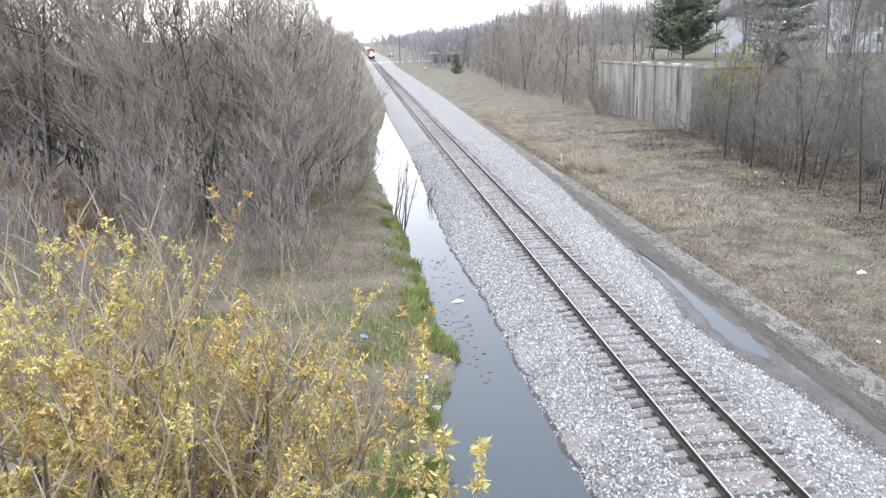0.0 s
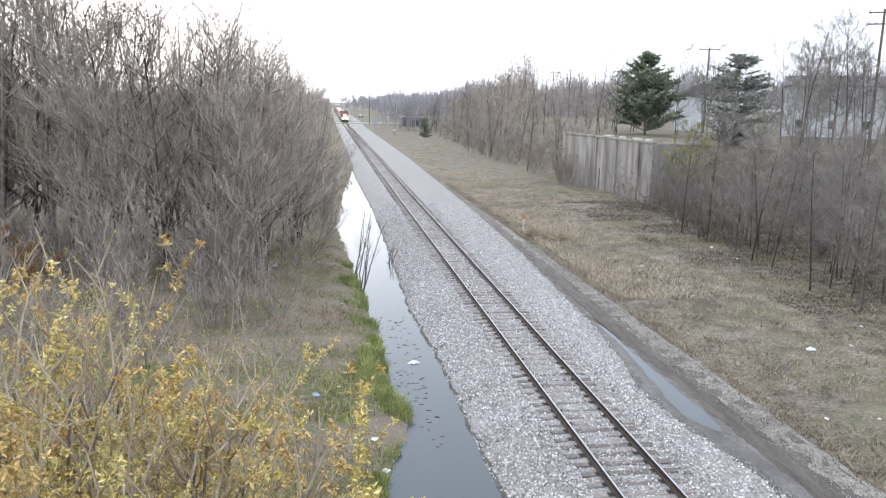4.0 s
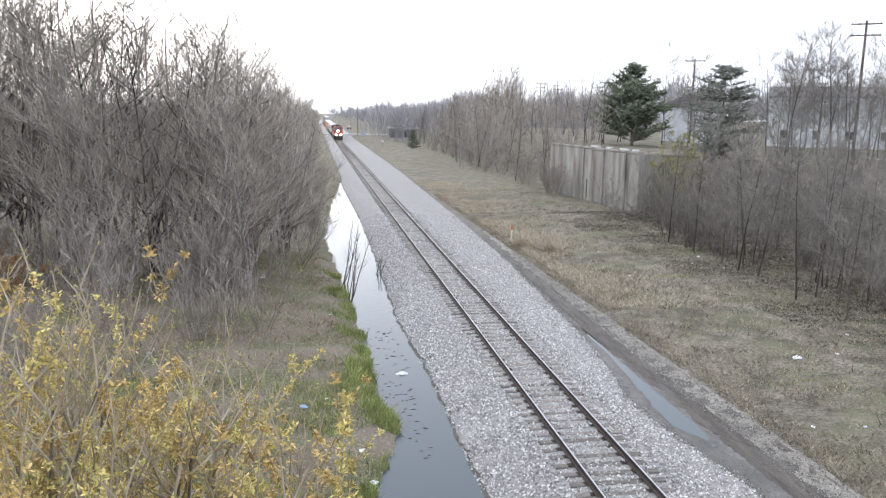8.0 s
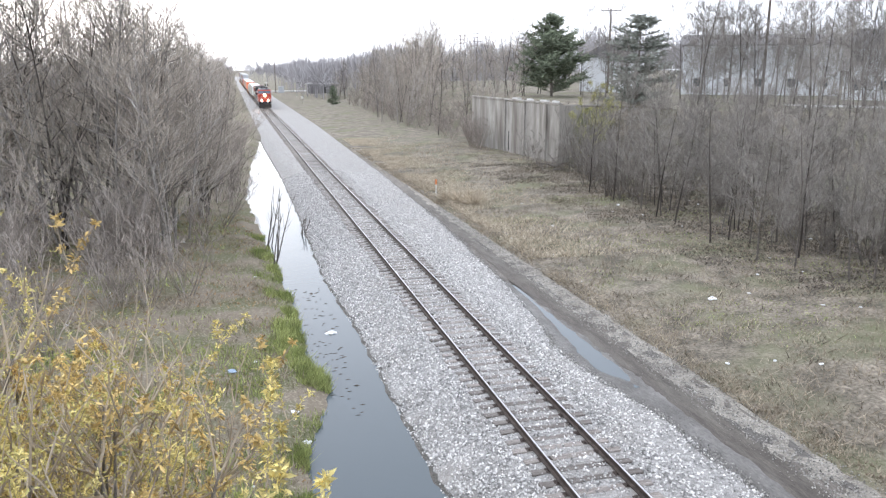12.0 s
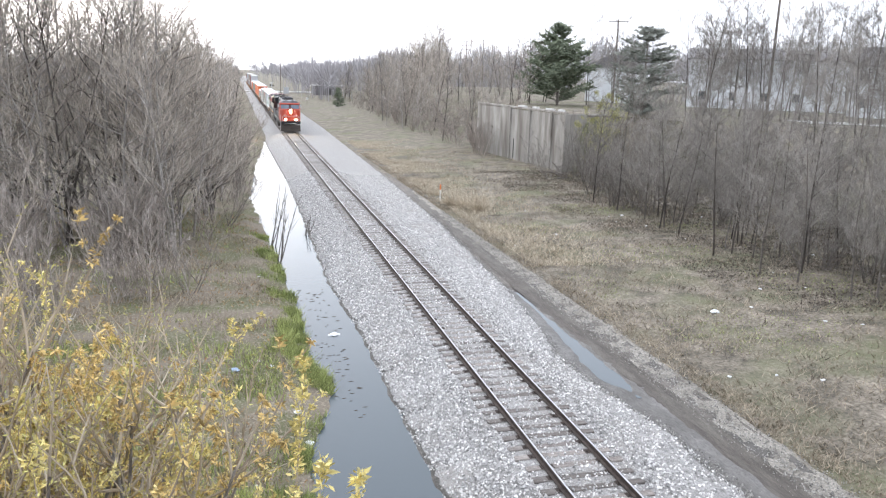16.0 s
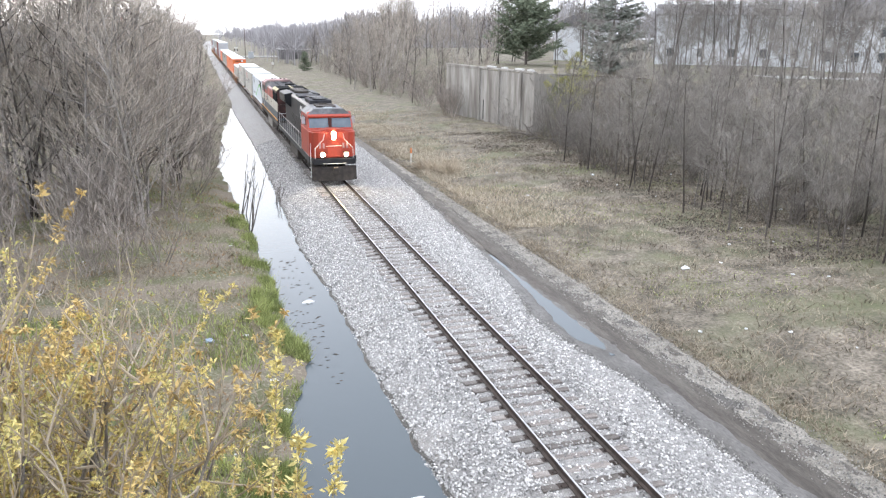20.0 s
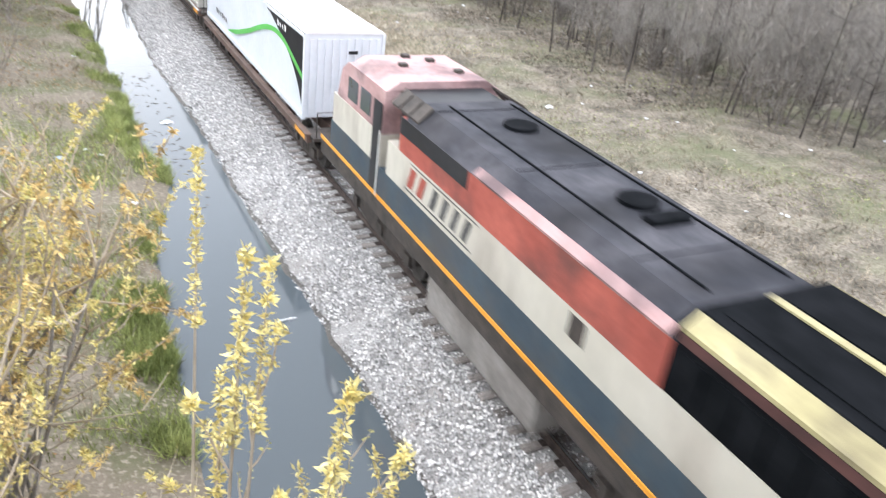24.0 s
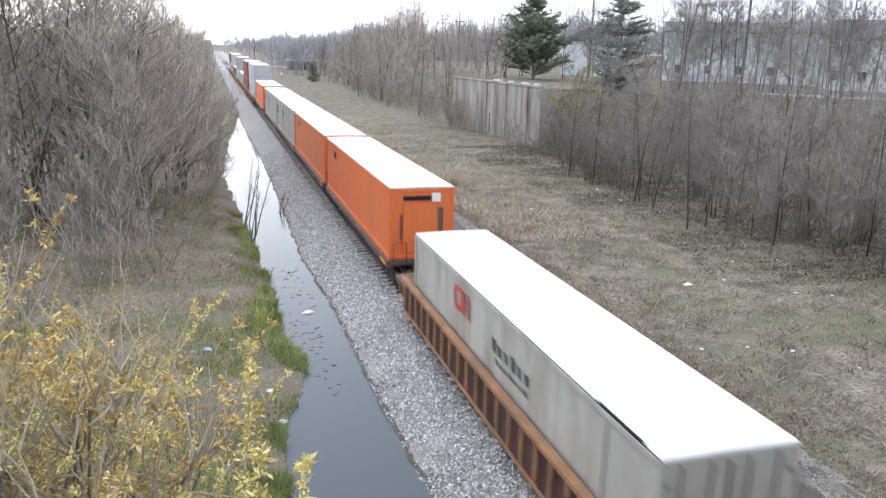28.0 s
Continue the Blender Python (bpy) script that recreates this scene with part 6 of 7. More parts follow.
def bank_spot(rng, n):
    y = 11 + 36 * rng.random(n) ** 1.2
    bank = np.interp(y, *BANK)
    x = bank + 0.14 - np.abs(rng.normal(0, 0.55, n))
    patch = 0.8 * wobble(x, y, 1.3, 7) + 0.6 * wobble(x, y, 0.5, 2) + 0.3 * np.exp(-(bank - x) / 0.8) - 0.5 * np.clip((15 - y) / 6, 0, 1) + rng.normal(0, 0.2, n)
    k = patch > 0.27
    return x[k], y[k]


def tussock_spot(rng, n):
    """Grass in rounded tufts along the waterline."""
    tufts = 520
    cy = 11 + 34 * rng.random(tufts) ** 1.2
    cx = np.interp(cy, *BANK) + 0.05 - np.abs(rng.normal(0, 0.55, tufts))
    keep = 0.8 * wobble(cx, cy, 1.3, 7) + 0.6 * wobble(cx, cy, 0.5, 2) + 0.2 * np.exp(-(np.interp(cy, *BANK) - cx)) > 0.2
    cx, cy = cx[keep], cy[keep]
    i = rng.integers(0, len(cx), n)
    return cx[i] + rng.normal(0, 0.11, n), cy[i] + rng.normal(0, 0.13, n)


def thicket_spot(rng, n):
    x, y = rng.uniform(-32, -7.5, n), rng.uniform(13, 56, n)
    k = (wobble(x, y, 0.55, 3) + rng.normal(0, 0.2, n) > 0.22)
    return x[k], y[k]


def field_spot(rng, n):
    x, y = 6.35 + 18 * rng.random(n) ** 1.7, 9 + 85 * rng.random(n) ** 1.1
    k = wobble(x, y, 0.8, 9) + rng.normal(0, 0.2, n) > -0.3
    return x[k], y[k]


def left_straw_spot(rng, n):
    x, y = rng.uniform(-30, -6.2, n), 11 + 45 * rng.random(n)
    k = wobble(x, y, 0.7, 5) > -0.2
    return x[k], y[k]


def green_field_spot(rng, n):
    x, y = 7.5 + 14 * rng.random(n), 12 + 45 * rng.random(n)
    k = wobble(x, y, 0.5, 11) + rng.normal(0, 0.2, n) > 0.25
    return x[k], y[k]


blades("bank_grass", 34000, 1, bank_spot, 0.06, 0.24, 0.035, M_GREEN, "lush green grass on the ditch bank")
blades("bank_tussocks", 13000, 13, tussock_spot, 0.15, 0.42, 0.03, M_GREEN, "rounded green grass tussocks along the waterline", 0.5)


def glade_spot(rng, n):
    x, y = rng.uniform(-16, -6.6, n), rng.uniform(11, 27, n)
    k = wobble(x, y, 0.9, 1) + rng.normal(0, 0.25, n) > 0.22
    return x[k], y[k]


blades("glade_grass", 30000, 12, glade_spot, 0.08, 0.34, 0.035, M_GREEN, "fresh green grass patches among the young trees")
blades("thicket_grass", 15000, 2, thicket_spot, 0.06, 0.26, 0.045, M_GREEN, "patchy green ground cover under the thicket")
blades("dry_grass", 60000, 3, field_spot, 0.06, 0.22, 0.04, M_STRAW, "flattened dry straw-coloured grass", 0.9)


def left_dead_spot(rng, n):
    x, y = rng.uniform(-22, -5.6, n), 12 + 36 * rng.random(n)
    k = (wobble(x, y, 1.1, 4) + rng.normal(0, 0.25, n) > 0.1) & (x < np.interp(y, *BANK) - 0.25)
    return x[k], y[k]


blades("bank_straw", 46000, 14, left_dead_spot, 0.08, 0.3, 0.035, M_STRAW, "dead straw-coloured grass on the left bank", 0.9)
blades("leaf_litter", 24000, 4, left_straw_spot, 0.03, 0.12, 0.06, M_DRYLEAF, "dry leaves and dead stalks on the ground", 1.2)
def tan_spot(rng, n):
    x, y = 6.9 + np.abs(rng.normal(0, 2.8, n)), 32 + 75 * rng.random(n)
    k = wobble(x, y, 0.45, 2) > -0.2
    return x[k], y[k]


def shoulder_spot(rng, n):
    x, y = 6.75 + rng.normal(0, 0.33, n), 8 + 70 * rng.random(n) ** 1.4
    k = (wobble(x, y, 1.6, 3) + 1.2 * (x - 6.5) + rng.normal(0, 0.25, n) > 0.15)
    return x[k], y[k]


def weed_spot(rng, n):
    x, y = 7.5 + 20 * rng.random(n), 10 + 70 * rng.random(n) ** 1.2
    k = wobble(x, y, 1.9, 6) > 0.45
    return x[k], y[k]


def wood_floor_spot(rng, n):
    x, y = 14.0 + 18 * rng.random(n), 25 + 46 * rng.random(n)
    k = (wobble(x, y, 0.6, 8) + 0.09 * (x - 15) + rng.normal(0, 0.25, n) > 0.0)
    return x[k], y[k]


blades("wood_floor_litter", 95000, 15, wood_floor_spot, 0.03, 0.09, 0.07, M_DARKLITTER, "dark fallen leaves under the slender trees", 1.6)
blades("tan_grass", 30000, 8, tan_spot, 0.08, 0.30, 0.05, M_REED, "pale tan dry grass beside the road", 0.8)
blades("verge_straw", 14000, 16, shoulder_spot, 0.03, 0.13, 0.04, M_STRAW, "flattened straw creeping over the road's gravel edge", 1.2)
blades("dead_weeds", 24000, 9, weed_spot, 0.08, 0.30, 0.035, M_DEADWEED, "dark dead weed stalks in the field", 0.8)
blades("field_grass", 26000, 6, green_field_spot, 0.04, 0.10, 0.035, M_GREEN, "thin new green grass in the dry field", 0.7)


def reed_clump(x, y, r, n, seed):
    e = base("reed_clump", "tall tan clump of dry ornamental grass", "grass", "", pose(x, y, float(height(x, y))))
    rng = random.Random(seed)
    V, F = [], []
    for _ in range(n):
        a, q = rng.uniform(0, 6.28), r * 0.7 * rng.random()
        p = Vector((q * math.cos(a), q * math.sin(a), -0.03))
        d = Vector((math.cos(a) * rng.uniform(0.1, 1.0), math.sin(a) * rng.uniform(0.1, 1.0), 1)).normalized()
        pts = branch_line(rng, p, d, rng.uniform(0.35, 1.2), 3, 0.16, -0.16)
        tube(V, F, pts, [0.015, 0.016, 0.013, 0.006], 3)
    tagged(mesh_object("stalk_tuft", V, F, M_REED, e), kind="stuff")


for i, (x, y) in enumerate(((8.3, 53.2), (8.9, 52.0), (7.7, 54.6), (9.4, 54.0))):
    reed_clump(x, y, 1.1 - 0.12 * i, 320, 60 + i)


# ---- retaining wall ----
WALL_A, WALL_B = Vector((23.0, 69.9, 0)), Vector((21.0, 91.5, 0))


def retaining_wall():
    d = WALL_B - WALL_A
    n = d.length
    e = base("retaining_wall", "tall stained concrete retaining wall of upright panels", "wall", "", pose(WALL_A.x, WALL_A.y, 0, 0, 0, math.degrees(math.atan2(d.y, d.x))))
    # local x runs along the wall, local +y faces the track
    rng = random.Random(3)
    x = 0.0
    while x < n - 0.1:
        w = min(2.42, n - x)
        t = 5.55 + rng.uniform(-0.05, 0.05)
        part("panel", box(x + 0.004, x + w - 0.004, -0.02 + rng.uniform(-0.02, 0.02), 0.22, -0.7, t, 0.015), M_CONCRETE, e)
        x += w
    for xx in (2.42, 7.26, 12.1):
        part("pilaster", box(xx - 0.14, xx + 0.14, 0.2, 0.38, -0.7, 5.62, 0.02), M_CONCRETE, e)
    part("cap", box(-0.1, n, -0.12, 0.30, 5.62, 5.80, 0.03), M_CONCRETE, e)
    part("return_panel", box(-0.25, 0.0, -6.0, 0.26, -0.7, 5.6, 0.02), M_CONCRETE, e)
    for xx, w in ((0.9, 0.8), (2.9, 1.4), (6.4, 0.9), (9.2, 1.6)):
        part("broken_edge", box(xx, xx + w, -0.35, 0.05, 5.78, 5.95, 0.06), M_PAVED, e, "pale broken concrete lump")
    part("drain_slot", box(11.0, 11.18, 0.215, 0.235, 0.2, 2.3), M_MARKBLACK, e)


retaining_wall()


# ---- conifers ----
def conifer(name, label, x, y, z, h, r, mat, seed, gaps=0.0, bottom=0.08, power=0.8, tuft=0.4, up=(-0.1, 0.25)):
    rng = random.Random(seed)
    e = base(name, label, "tree", "", pose(x, y, z))
    TV, TF, NV, NF = [], [], [], []
    trunk = branch_line(rng, Vector((0, 0, -0.2)), Vector((0, 0, 1)), h, 6, 0.02, 0.02)
    tube(TV, TF, trunk, [0.02 * h * (1 - 0.92 * i / 6) for i in range(7)], 6)
    levels = int(h * 3.2)
    for k in range(levels):
        u = bottom + (1 - bottom) * k / levels
        reach = r * (1 - u) ** power + 0.15
        if rng.random() < gaps:
            continue
        for j in range(rng.randint(5, 8)):
            a = rng.uniform(0, 2 * math.pi)
            ln = reach * rng.uniform(0.6, 1.1)
            d = Vector((math.cos(a), math.sin(a), rng.uniform(*up))).normalized()
            pts = branch_line(rng, Vector((0, 0, u * h)), d, ln, 3, 0.06, 0.05)
            tube(TV, TF, pts, [0.03, 0.022, 0.015, 0.006], 3)
            for q in range(int(10 + 13 * ln)):
                w = rng.uniform(0.2, 1.0)
                i = min(2, int(w * 3))
                p = pts[i].lerp(pts[i + 1], w * 3 - i)
                v = rand_dir(rng, rng.uniform(-0.4, 0.9)) * rng.uniform(0.6, 1.25) * tuft
                s = v.orthogonal().normalized() * rng.uniform(0.08, 0.17) * tuft
                n = len(NV)
                NV += [tuple(p - s), tuple(p + s), tuple(p + v)]
                NF.append((n, n + 1, n + 2))
    mesh_object("trunk", TV, TF, M_BARK, e)
    tagged(mesh_object("needles", NV, NF, mat, e), kind="stuff")


conifer("spruce_tree", "dark green spruce behind the concrete wall", 33.3, 96.6, 5.6, 9.9, 6.4, M_NEEDLE, 5, 0.16, 0.02, 0.55, 0.75, (0.1, 0.75))
conifer("pine_tree", "ragged grey-green pine with open layers", 33.6, 74.6, 5.2, 9.2, 4.6, M_NEEDLE_GREY, 6, 0.35, 0.05, 0.40, 0.6)
conifer("cedar_bush", "small dark upright cedar in the dry grass", 17.6, 200.9, float(height(17.6, 200.9)), 4.8, 1.9, M_NEEDLE, 7, 0.0, 0.02, 0.6, 0.5)


def budding_shrub(x, y, h, seed, mat, leafmat, label, share=0.5, size=0.09):
    TV, TF, CV, CF, tips = tree_meshes(seed, h, stems=5, spread=0.5, limbs=26, subs=4, twigs=5, first=0.1, wide=0.75, trunk_r=0.035, twig_r=0.012)
    e = base("budding_shrub", label, "shrub", "", pose(x, y, float(height(x, y))))
    mesh_object("trunk", TV, TF, mat, e)
    mesh_object("crown", CV, CF, mat, e)
    V, F = bud_leaves(tips, seed, share, size)
    tagged(mesh_object("leaves", V, F, leafmat, e), kind="stuff")


budding_shrub(24.8, 66.5, 7.4, 401, M_TWIG, M_OLIVEBUD, "tall shrub hazy with yellow-green buds before the wall", 0.7, 0.11)
budding_shrub(26.0, 67.6, 6.6, 402, M_TWIG, M_OLIVEBUD, "tall shrub hazy with yellow-green buds before the wall", 0.7, 0.11)
for i, (x, y, h) in enumerate(((-26.5, 43.5, 4.6), (-29.5, 45.0, 5.2), (-24.0, 41.0, 3.6), (-32.5, 48.0, 5.0), (-21.5, 38.5, 2.6))):
    budding_shrub(x, y, h, 410 + i, M_TWIG, M_DRYLEAF, "shrub still hung with withered brown leaves", 0.55, 0.10)


def sapling(x, y, h, seed, lean, label):
    rng = random.Random(seed)
    e = base("sapling", label, "tree", "saplings on the ditch bank", pose(x, y, float(height(x, y))))
    V, F = [], []
    for s in range(4):
        d = Vector((lean * rng.uniform(0.3, 1.2), rng.uniform(-0.25, 0.15), 1)).normalized()
        st = branch_line(rng, Vector((rng.uniform(-0.2, 0.2), rng.uniform(-0.2, 0.2), -0.1)), d, h * rng.uniform(0.6, 1), 6, 0.06, 0.03)
        tube(V, F, st, [0.03 * (1 - 0.8 * i / 6) + 0.005 for i in range(7)], 5)
        for k in range(5):
            i = rng.randint(2, 5)
            tw = branch_line(rng, st[i], rand_dir(rng, 1.2), h * rng.uniform(0.12, 0.28), 3, 0.12, 0.08)
            tube(V, F, tw, [0.011, 0.009, 0.007, 0.004], 4)
    mesh_object("wood", V, F, M_BARK, e)


sapling(-5.9, 39.5, 4.6, 31, 0.35, "thin bare sapling leaning over the ditch water")
sapling(-5.95, 44.5, 4.2, 32, 0.45, "thin bare sapling leaning over the ditch water")
sapling(-3.9, 47.5, 2.0, 33, 0.1, "thin bare sapling at the edge of the ballast")


# ---- houses and far things ----
def house(name, label, x, y, z, w, depth, h, roof_h, turn, floors=2, cols=5, wall_mat=None):
    wall_mat = wall_mat or M_SIDING
    e = base(name, label, "house", "", pose(x, y, z, 0, 0, turn))
    part("wall", box(-w / 2, w / 2, -depth / 2, depth / 2, -0.6, h), wall_mat, e)
    prof = [(-depth / 2 - 0.4, h), (depth / 2 + 0.4, h), (depth / 2 + 0.4, h + 0.12), (0, h + roof_h), (-depth / 2 - 0.4, h + 0.12)]
    part("roof", extrude(prof, -w / 2 - 0.3, w / 2 + 0.3, "x"), M_SHINGLE, e)
    for f in range(floors):
        for c in range(cols):
            cx = -w / 2 + (c + 0.5) * w / cols
            cz = 0.9 + f * (h / floors)
            for sy in (-1, 1):
                win = part("window", box(cx - 0.55, cx + 0.55, sy * depth / 2 - 0.06, sy * depth / 2 + 0.06, cz, cz + 1.25, 0.02), M_RAILINGWHITE, e)
                part("pane", box(cx - 0.46, cx + 0.46, sy * depth / 2 - 0.07, sy * depth / 2 + 0.07, cz + 0.09, cz + 1.16), M_DARKGLASS, win)
    for k in range(int(h / 0.4)):
        part("siding_board", box(-w / 2 - 0.012, w / 2 + 0.012, -depth / 2 - 0.015, depth / 2 + 0.015, 0.1 + k * 0.4, 0.13 + k * 0.4), wall_mat, e)
    return e


house("white_house", "white two-storey house with dark windows on the bank", 70.5, 74.0, 5.6, 17.0, 9.0, 5.6, 2.4, -44, 2, 6)
house("gabled_house", "pale grey gabled house beside the conifers", 49.5, 113.0, 5.6, 8.0, 8.0, 5.0, 2.2, 62, 2, 3)
house("long_building", "long pale building behind bare trees", 64.0, 96.0, 5.6, 20.0, 9.0, 6.4, 1.6, -33, 1, 5)
house("grey_house", "pale house glimpsed through the thicket", -52.0, 96.0, -0.4, 12.0, 8.0, 5.2, 2.4, 25, 2, 4)


def shed(x, y, z, turn):
    e = base("low_shed", "low dark shed with a pale flat roof far down the line", "shed", "", pose(x, y, z, 0, 0, turn))
    part("wall", box(-5.0, 5.0, -3.0, 3.0, -0.3, 3.6), M_SHINGLE, e)
    part("roof", box(-5.8, 5.8, -3.8, 3.8, 3.6, 4.1, 0.03), M_ROOFWHITE, e, "pale flat roof")
    part("door", box(-1.4, 1.4, -3.06, -2.98, 0.0, 2.8), M_MARKGREY, e)


shed(26.0, 300.0, -0.5, 5)


# pale paved yard along the crest of the bank
pv = [(44, 62, 5.42), (72, 44, 5.42), (76, 50, 5.42), (48, 70, 5.42)]
pv = [(x, y, float(height(x, y)) + 0.10) for x, y, z in pv]
tagged(mesh_object("paved_yard", pv + [(x, y, z - 0.5) for x, y, z in pv], [(0, 1, 2, 3), (0, 4, 5, 1), (1, 5, 6, 2), (2, 6, 7, 3), (3, 7, 4, 0)], M_PAVED), "pale concrete yard before the houses", kind="structure")


def utility_pole(x, y, top, arms, label="weathered wooden utility pole with crossarms", turn=0, z=None):
    z = float(height(x, y)) if z is None else z
    h = top - z
    e = base("utility_pole", label, "utility pole", "utility poles", pose(x, y, z, 0, 0, turn))
    part("pole", rod((0, 0, -0.5), (0, 0, h), 0.17, 10, None, 0.11), M_POLE, e)
    for k in range(arms):
        zz = h - 0.35 - 1.1 * k
        arm = part("crossarm", box(-1.4, 1.4, -0.16, -0.04, zz - 0.07, zz + 0.07, 0.01), M_POLE, e)
        for xx in (-1.25, -0.6, 0.6, 1.25):
            part("insulator", rod((xx, -0.1, zz + 0.07), (xx, -0.1, zz + 0.24), 0.05, 6), M_GREYBOX, arm)


utility_pole(46.6, 71.6, 18.9, 2, turn=-35)
utility_pole(46.6, 107.0, 17.5, 1, turn=-28)
utility_pole(58.0, 96.0, 16.0, 1, turn=-30)
utility_pole(9.8, 318.0, 14.7, 0, "slim pole beside the far crossing", z=-0.5)
for i, (az, el, dist) in enumerate(((16.4, 2.3, 240), (17.6, 2.45, 235), (20.8, 2.1, 240), (21.6, 2.3, 230))):
    utility_pole(EYE[0] + dist * math.sin(radians(az)), dist * math.cos(radians(az)), 9.12 + dist * math.tan(radians(el)), 3, turn=-az, z=-0.5)


def crossing():
    V = [(-3.5, 326, -0.15), (60, 334, -0.15), (60, 341, -0.15), (-3.5, 333, -0.15)]
    tagged(mesh_object("far_road", V + [(x, y, z - 0.8) for x, y, z in V], [(0, 1, 2, 3), (0, 4, 5, 1), (1, 5, 6, 2), (2, 6, 7, 3), (3, 7, 4, 0)], M_PAVED), "pale road meeting the track far off", kind="structure")
    e = base("crossing_signal", "slim crossing signal with two dark discs", "signal", "", pose(6.5, 322, -0.5))
    part("mast", rod((0, 0, 0), (0, 0, 4.2), 0.08, 8), M_GREYBOX, e)
    for s in (-1, 1):
        part("signal_disc", rod((s * 0.5, -0.1, 2.9), (s * 0.5, -0.02, 2.9), 0.3, 12), M_MARKBLACK, e)
    part("sign_board", box(-0.7, 0.7, -0.12, -0.08, 3.7, 3.9), M_MARKWHITE, e)
    k = base("relay_cabinet", "pale metal relay cabinet beside the track", "cabinet", "", pose(11.5, 312, -0.5))
    part("body", box(-1.0, 1.0, -0.8, 0.8, 0, 2.4, 0.04), M_GREYBOX, k)
    part("roof", box(-1.1, 1.1, -0.9, 0.9, 2.4, 2.52, 0.02), M_GREYBOX, k)


crossing()


def far_woods():
    """Distant bare woods all round, haze painted in by paler twigs: thin trunks and upright fans of twigs in one mesh.
    """
    rng = random.Random(9)
    V, F = [], []

    def tree(x, y, z, h):
        n = len(V)
        V.extend([(x - 0.12, y, z - 1), (x + 0.12, y, z - 1), (x, y, z + h * 0.8)])
        F.append((n, n + 1, n + 2))
        for _ in range(90):
            d = Vector((rng.gauss(0, 1), rng.gauss(0, 1), rng.gauss(0.45, 0.8))).normalized()
            c = Vector((x, y, z + 0.56 * h))
            q = c + Vector((d.x * 0.30 * h, d.y * 0.30 * h, d.z * 0.44 * h)) * rng.uniform(0.6, 1.05)
            p = q.lerp(Vector((x, y, z + h * rng.uniform(0.25, 0.6))), rng.uniform(0.35, 0.75))
            w = rng.uniform(0.05, 0.13)
            m = len(V)
            V.extend([tuple(p + Vector((-w, 0, 0))), tuple(p + Vector((w, 0, 0))), tuple(q)])
            F.append((m, m + 1, m + 2))
    for _ in range(700):
        az = radians(rng.uniform(1.5, 24))
        dist = rng.uniform(235, 430)
        x, y = EYE[0] + dist * math.sin(az), dist * math.cos(az)
        if x < 12 + (y - 200) * 0.02:
            continue
        tree(x, y, float(height(x, y)), rng.uniform(9, 16))
    for _ in range(260):
        az = radians(rng.uniform(24, 70))
        dist = rng.uniform(135, 240)
        x, y = EYE[0] + dist * math.sin(az), dist * math.cos(az)
        tree(x, y, float(height(x, y)), rng.uniform(8, 13))
    for _ in range(330):
        y = rng.uniform(95, 420)
        x = rng.uniform(-110, -14)
        tree(x, y, -0.6, rng.uniform(9, 14))
    for _ in range(420):
        x, y = rng.uniform(-200, 260), rng.uniform(520, 760)
        if abs(x) < 5:
            continue
        tree(x, y, -0.5, rng.uniform(10, 18))
    tagged(mesh_object("far_woods", V, F, M_TWIG_FAR), "distant bare woods, twig colour paled for haze", "trees", kind="stuff")


far_woods()


# ---- small things ----
def marker_post():
    e = base("marker_post", "thin white marker post with an orange top", "post", "", pose(7.2, 56.8, float(height(7.2, 56.8))))
    part("post", box(-0.05, 0.05, -0.03, 0.03, -0.1, 0.85, 0.01), M_MARKER, e)
    part("top_band", box(-0.055, 0.055, -0.035, 0.035, 0.85, 1.25, 0.01), M_MARKERORANGE, e, "orange painted top")


marker_post()


def round_sign():
    e = base("round_sign", "small white round trackside sign on a post", "sign", "", pose(11.0, 215.0, float(height(11.0, 215.0))))
    part("post", rod((0, 0, -0.2), (0, 0, 1.5), 0.05, 6), M_POLE, e)
    part("disc", rod((0, -0.08, 1.6), (0, -0.05, 1.6), 0.36, 16), M_MARKER, e)


round_sign()


def crumpled(name, label, category, x, y, z, size, seed, mat, flat=0.25, group=""):
    rng = random.Random(seed)
    bm = bmesh.new()
    bmesh.ops.create_icosphere(bm, subdivisions=2, radius=1.0)
    for v in bm.verts:
        s = rng.uniform(0.7, 1.25)
        v.co = Vector((v.co.x * size * s, v.co.y * size * 0.75 * s, v.co.z * size * flat * rng.uniform(0.5, 1.4)))
    ob = part(name, bm, mat, None)
    ob.matrix_basis = pose(x, y, z + size * flat * 0.5, 0, 0, rng.uniform(0, 360))
    return tagged(ob, label, category, group)


rng = random.Random(55)
crumpled("floating_litter", "white plastic litter afloat on the ditch", "litter", -4.36, 28.5, WATER_Z - 0.02, 0.22, 1, M_LITTER, 0.3)
crumpled("plastic_bag", "crumpled blue plastic bag on the bank", "litter", -8.05, 24.6, float(height(-8.05, 24.6)), 0.15, 2, M_BLUELITTER, 0.45)
crumpled("paper_cup", "white paper litter in the grass", "litter", -9.7, 23.9, float(height(-9.7, 23.9)), 0.13, 3, M_LITTER, 0.7)
crumpled("plastic_sheet", "large torn pale plastic sheet at a tree's foot", "litter", 23.8, 16.9, float(height(23.8, 16.9)), 0.55, 4, M_LITTER, 0.25)
for x, y, s in ((17.5, 47.1, 0.16), (11.3, 26.9, 0.22), (-6.3, 21.2, 0.14), (-6.9, 24.8, 0.10), (-7.3, 25.4, 0.09), (-6.1, 19.6, 0.13), (25.0, 15.0, 0.2), (24.5, 20.0, 0.12)):
    crumpled("litter", "small scrap of pale litter on the ground", "litter", x, y, float(height(x, y)), s, int(x * 7 + y), M_LITTER, 0.35, "scraps of litter")
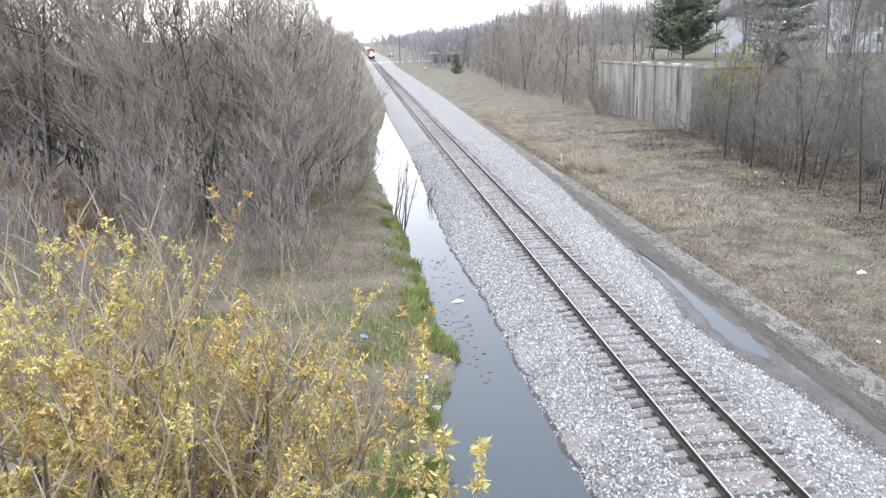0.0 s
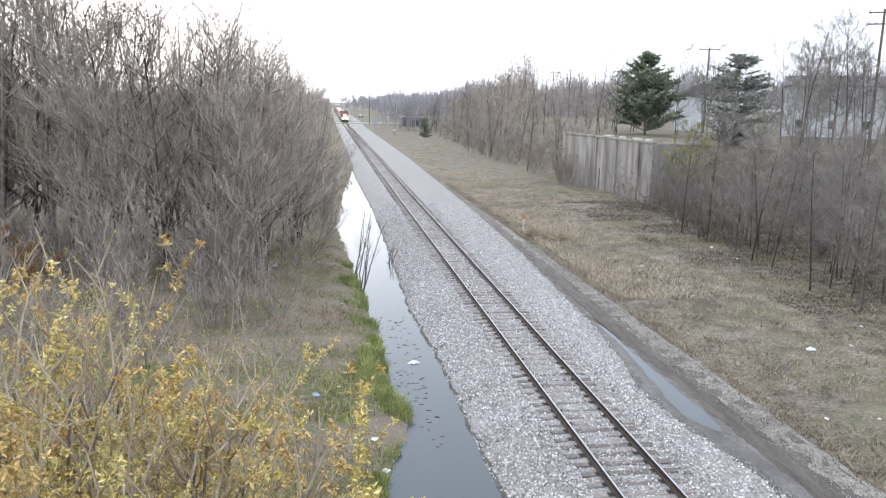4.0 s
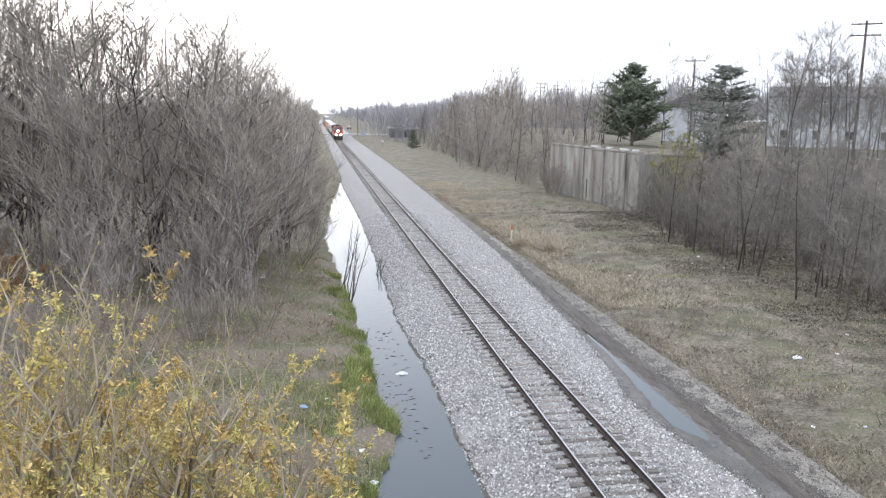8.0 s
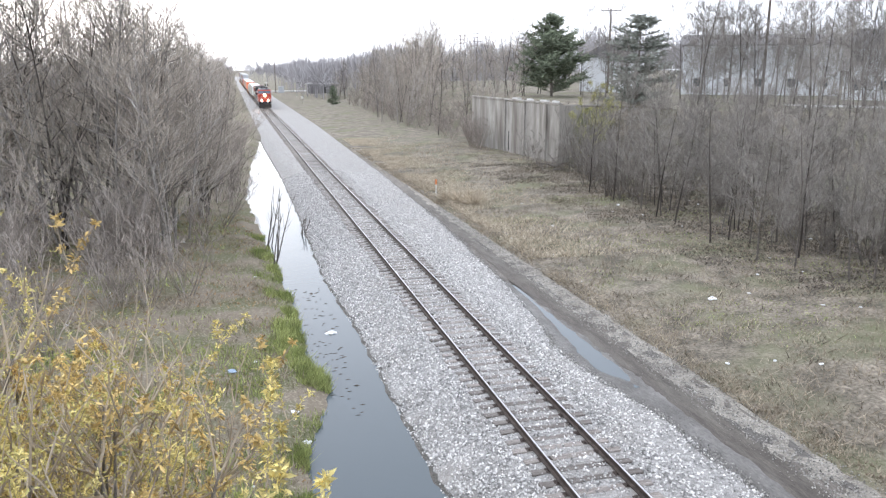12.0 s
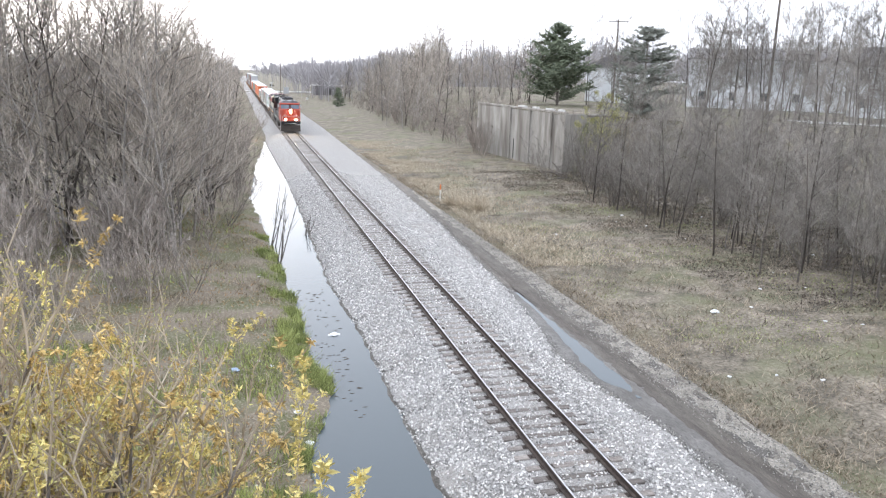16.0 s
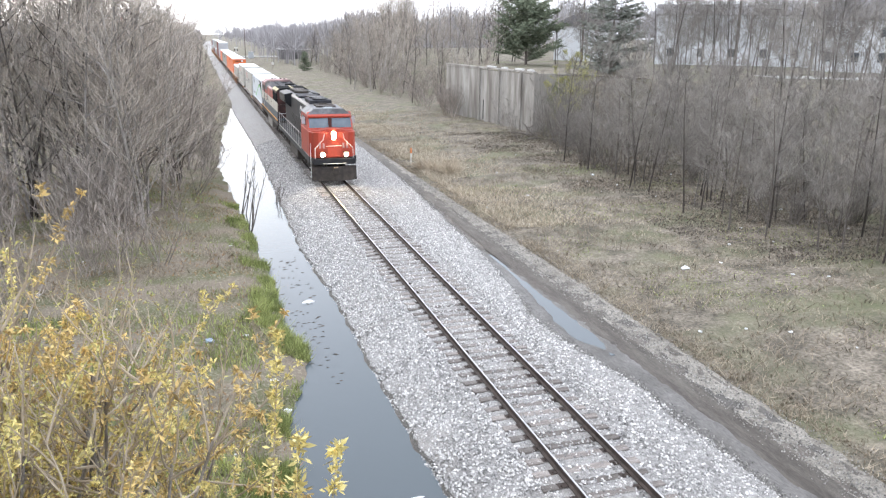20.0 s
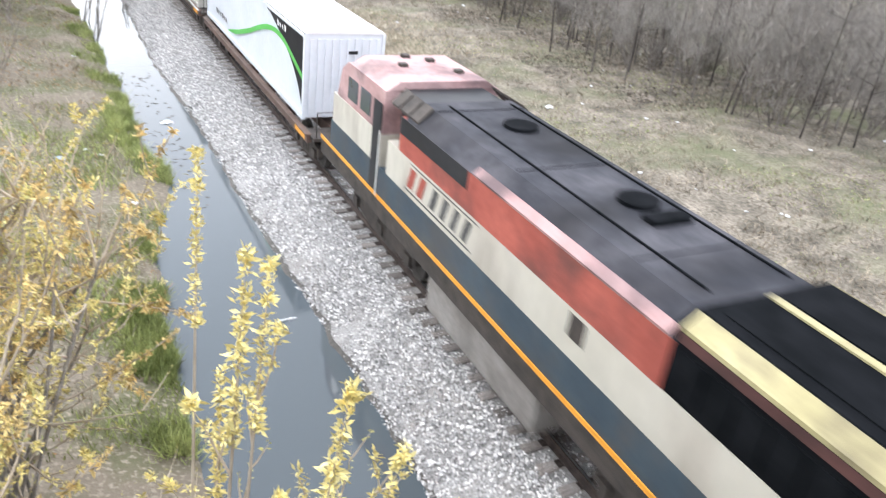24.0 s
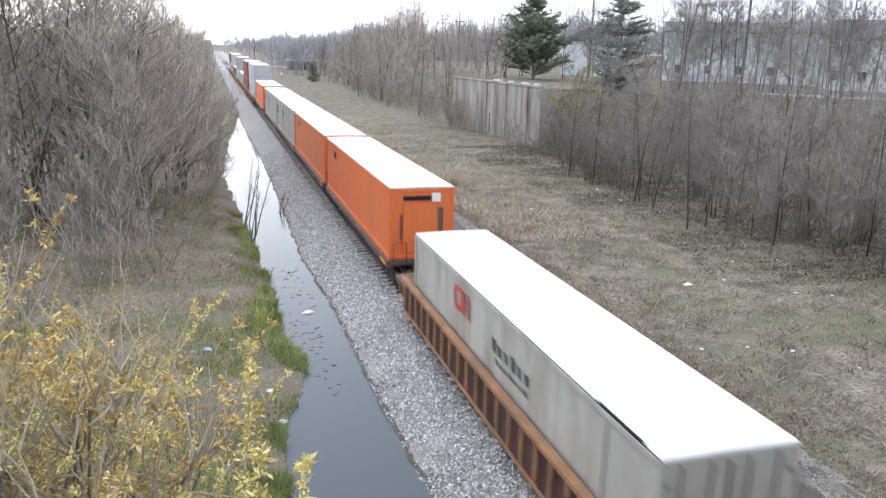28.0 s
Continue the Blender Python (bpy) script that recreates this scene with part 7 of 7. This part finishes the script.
for _ in range(46):
    x, y = rng.uniform(7, 26), rng.uniform(9, 60)
    crumpled("litter", "small scrap of pale litter on the ground", "litter", x, y, float(height(x, y)), rng.uniform(0.04, 0.10), rng.randrange(9999), M_LITTER, 0.4, "scraps of litter")
for _ in range(16):
    x, y = rng.uniform(-20, -6.6), rng.uniform(14, 45)
    crumpled("litter", "small scrap of pale litter on the ground", "litter", x, y, float(height(x, y)), rng.uniform(0.04, 0.09), rng.randrange(9999), M_LITTER, 0.4, "scraps of litter")

rng = np.random.default_rng(17)
V, F = [], []
for _ in range(90):
    x, y = rng.uniform(-5.3, -4.0), rng.uniform(21, 35)
    s, w = rng.uniform(0.04, 0.13), rng.uniform(0.012, 0.03)
    n = len(V)
    V += [(x - s, y, WATER_Z + 0.002), (x, y - w, WATER_Z + 0.002), (x + s, y + w * 0.5, WATER_Z + 0.002), (x, y + w, WATER_Z + 0.002), (x, y, WATER_Z + 0.02)]
    F += [(n, n + 1, n + 4), (n + 1, n + 2, n + 4), (n + 2, n + 3, n + 4), (n + 3, n, n + 4)]
tagged(mesh_object("floating_debris", V, F, M_DEADWEED), "dark leaf and twig scraps afloat on the ditch", "debris", kind="stuff")

e = base("floating_stick", "pale peeled stick afloat on the ditch", "stick", "", pose(-3.78, 14.7, WATER_Z + 0.015, 0, 0, 12))
V, F = [], []
tube(V, F, branch_line(random.Random(2), Vector((-0.28, 0, 0)), Vector((1, 0, 0)), 0.56, 5, 0.05, 0), [0.02, 0.032, 0.03, 0.034, 0.03, 0.012], 6)
mesh_object("wood", V, F, M_LITTER, e)


def log_pile():
    rng = random.Random(12)
    for k in range(9):
        x, y = 21.6 + rng.uniform(-2.2, 2.6), 66.5 + rng.uniform(-2.5, 2.2)
        e = base("fallen_branch", "dead grey branch lying below the wall", "branch", "fallen branches", pose(x, y, float(height(x, y)) + 0.08))
        V, F = [], []
        a = rng.uniform(0, 6.28)
        pts = branch_line(rng, Vector((0, 0, 0)), Vector((math.cos(a), math.sin(a), rng.uniform(0, 0.25))).normalized(), rng.uniform(1.2, 3.2), 4, 0.1, 0)
        tube(V, F, pts, [0.09, 0.08, 0.07, 0.05, 0.02], 6)
        for q in range(3):
            tw = branch_line(rng, pts[1 + q], rand_dir(rng, 0.6), rng.uniform(0.4, 1.0), 2, 0.1, 0)
            tube(V, F, tw, [0.035, 0.025, 0.01], 4)
        mesh_object("wood", V, F, M_BARK, e)


log_pile()


# ---- the train runs past, keyed last of all ----
def motions():
    for ob, d in MOVERS:
        walk(ob, [(t, pose(0, d - SPEED * (t - 20.0), 0)) for t in range(0, 29, 2)])


motions()
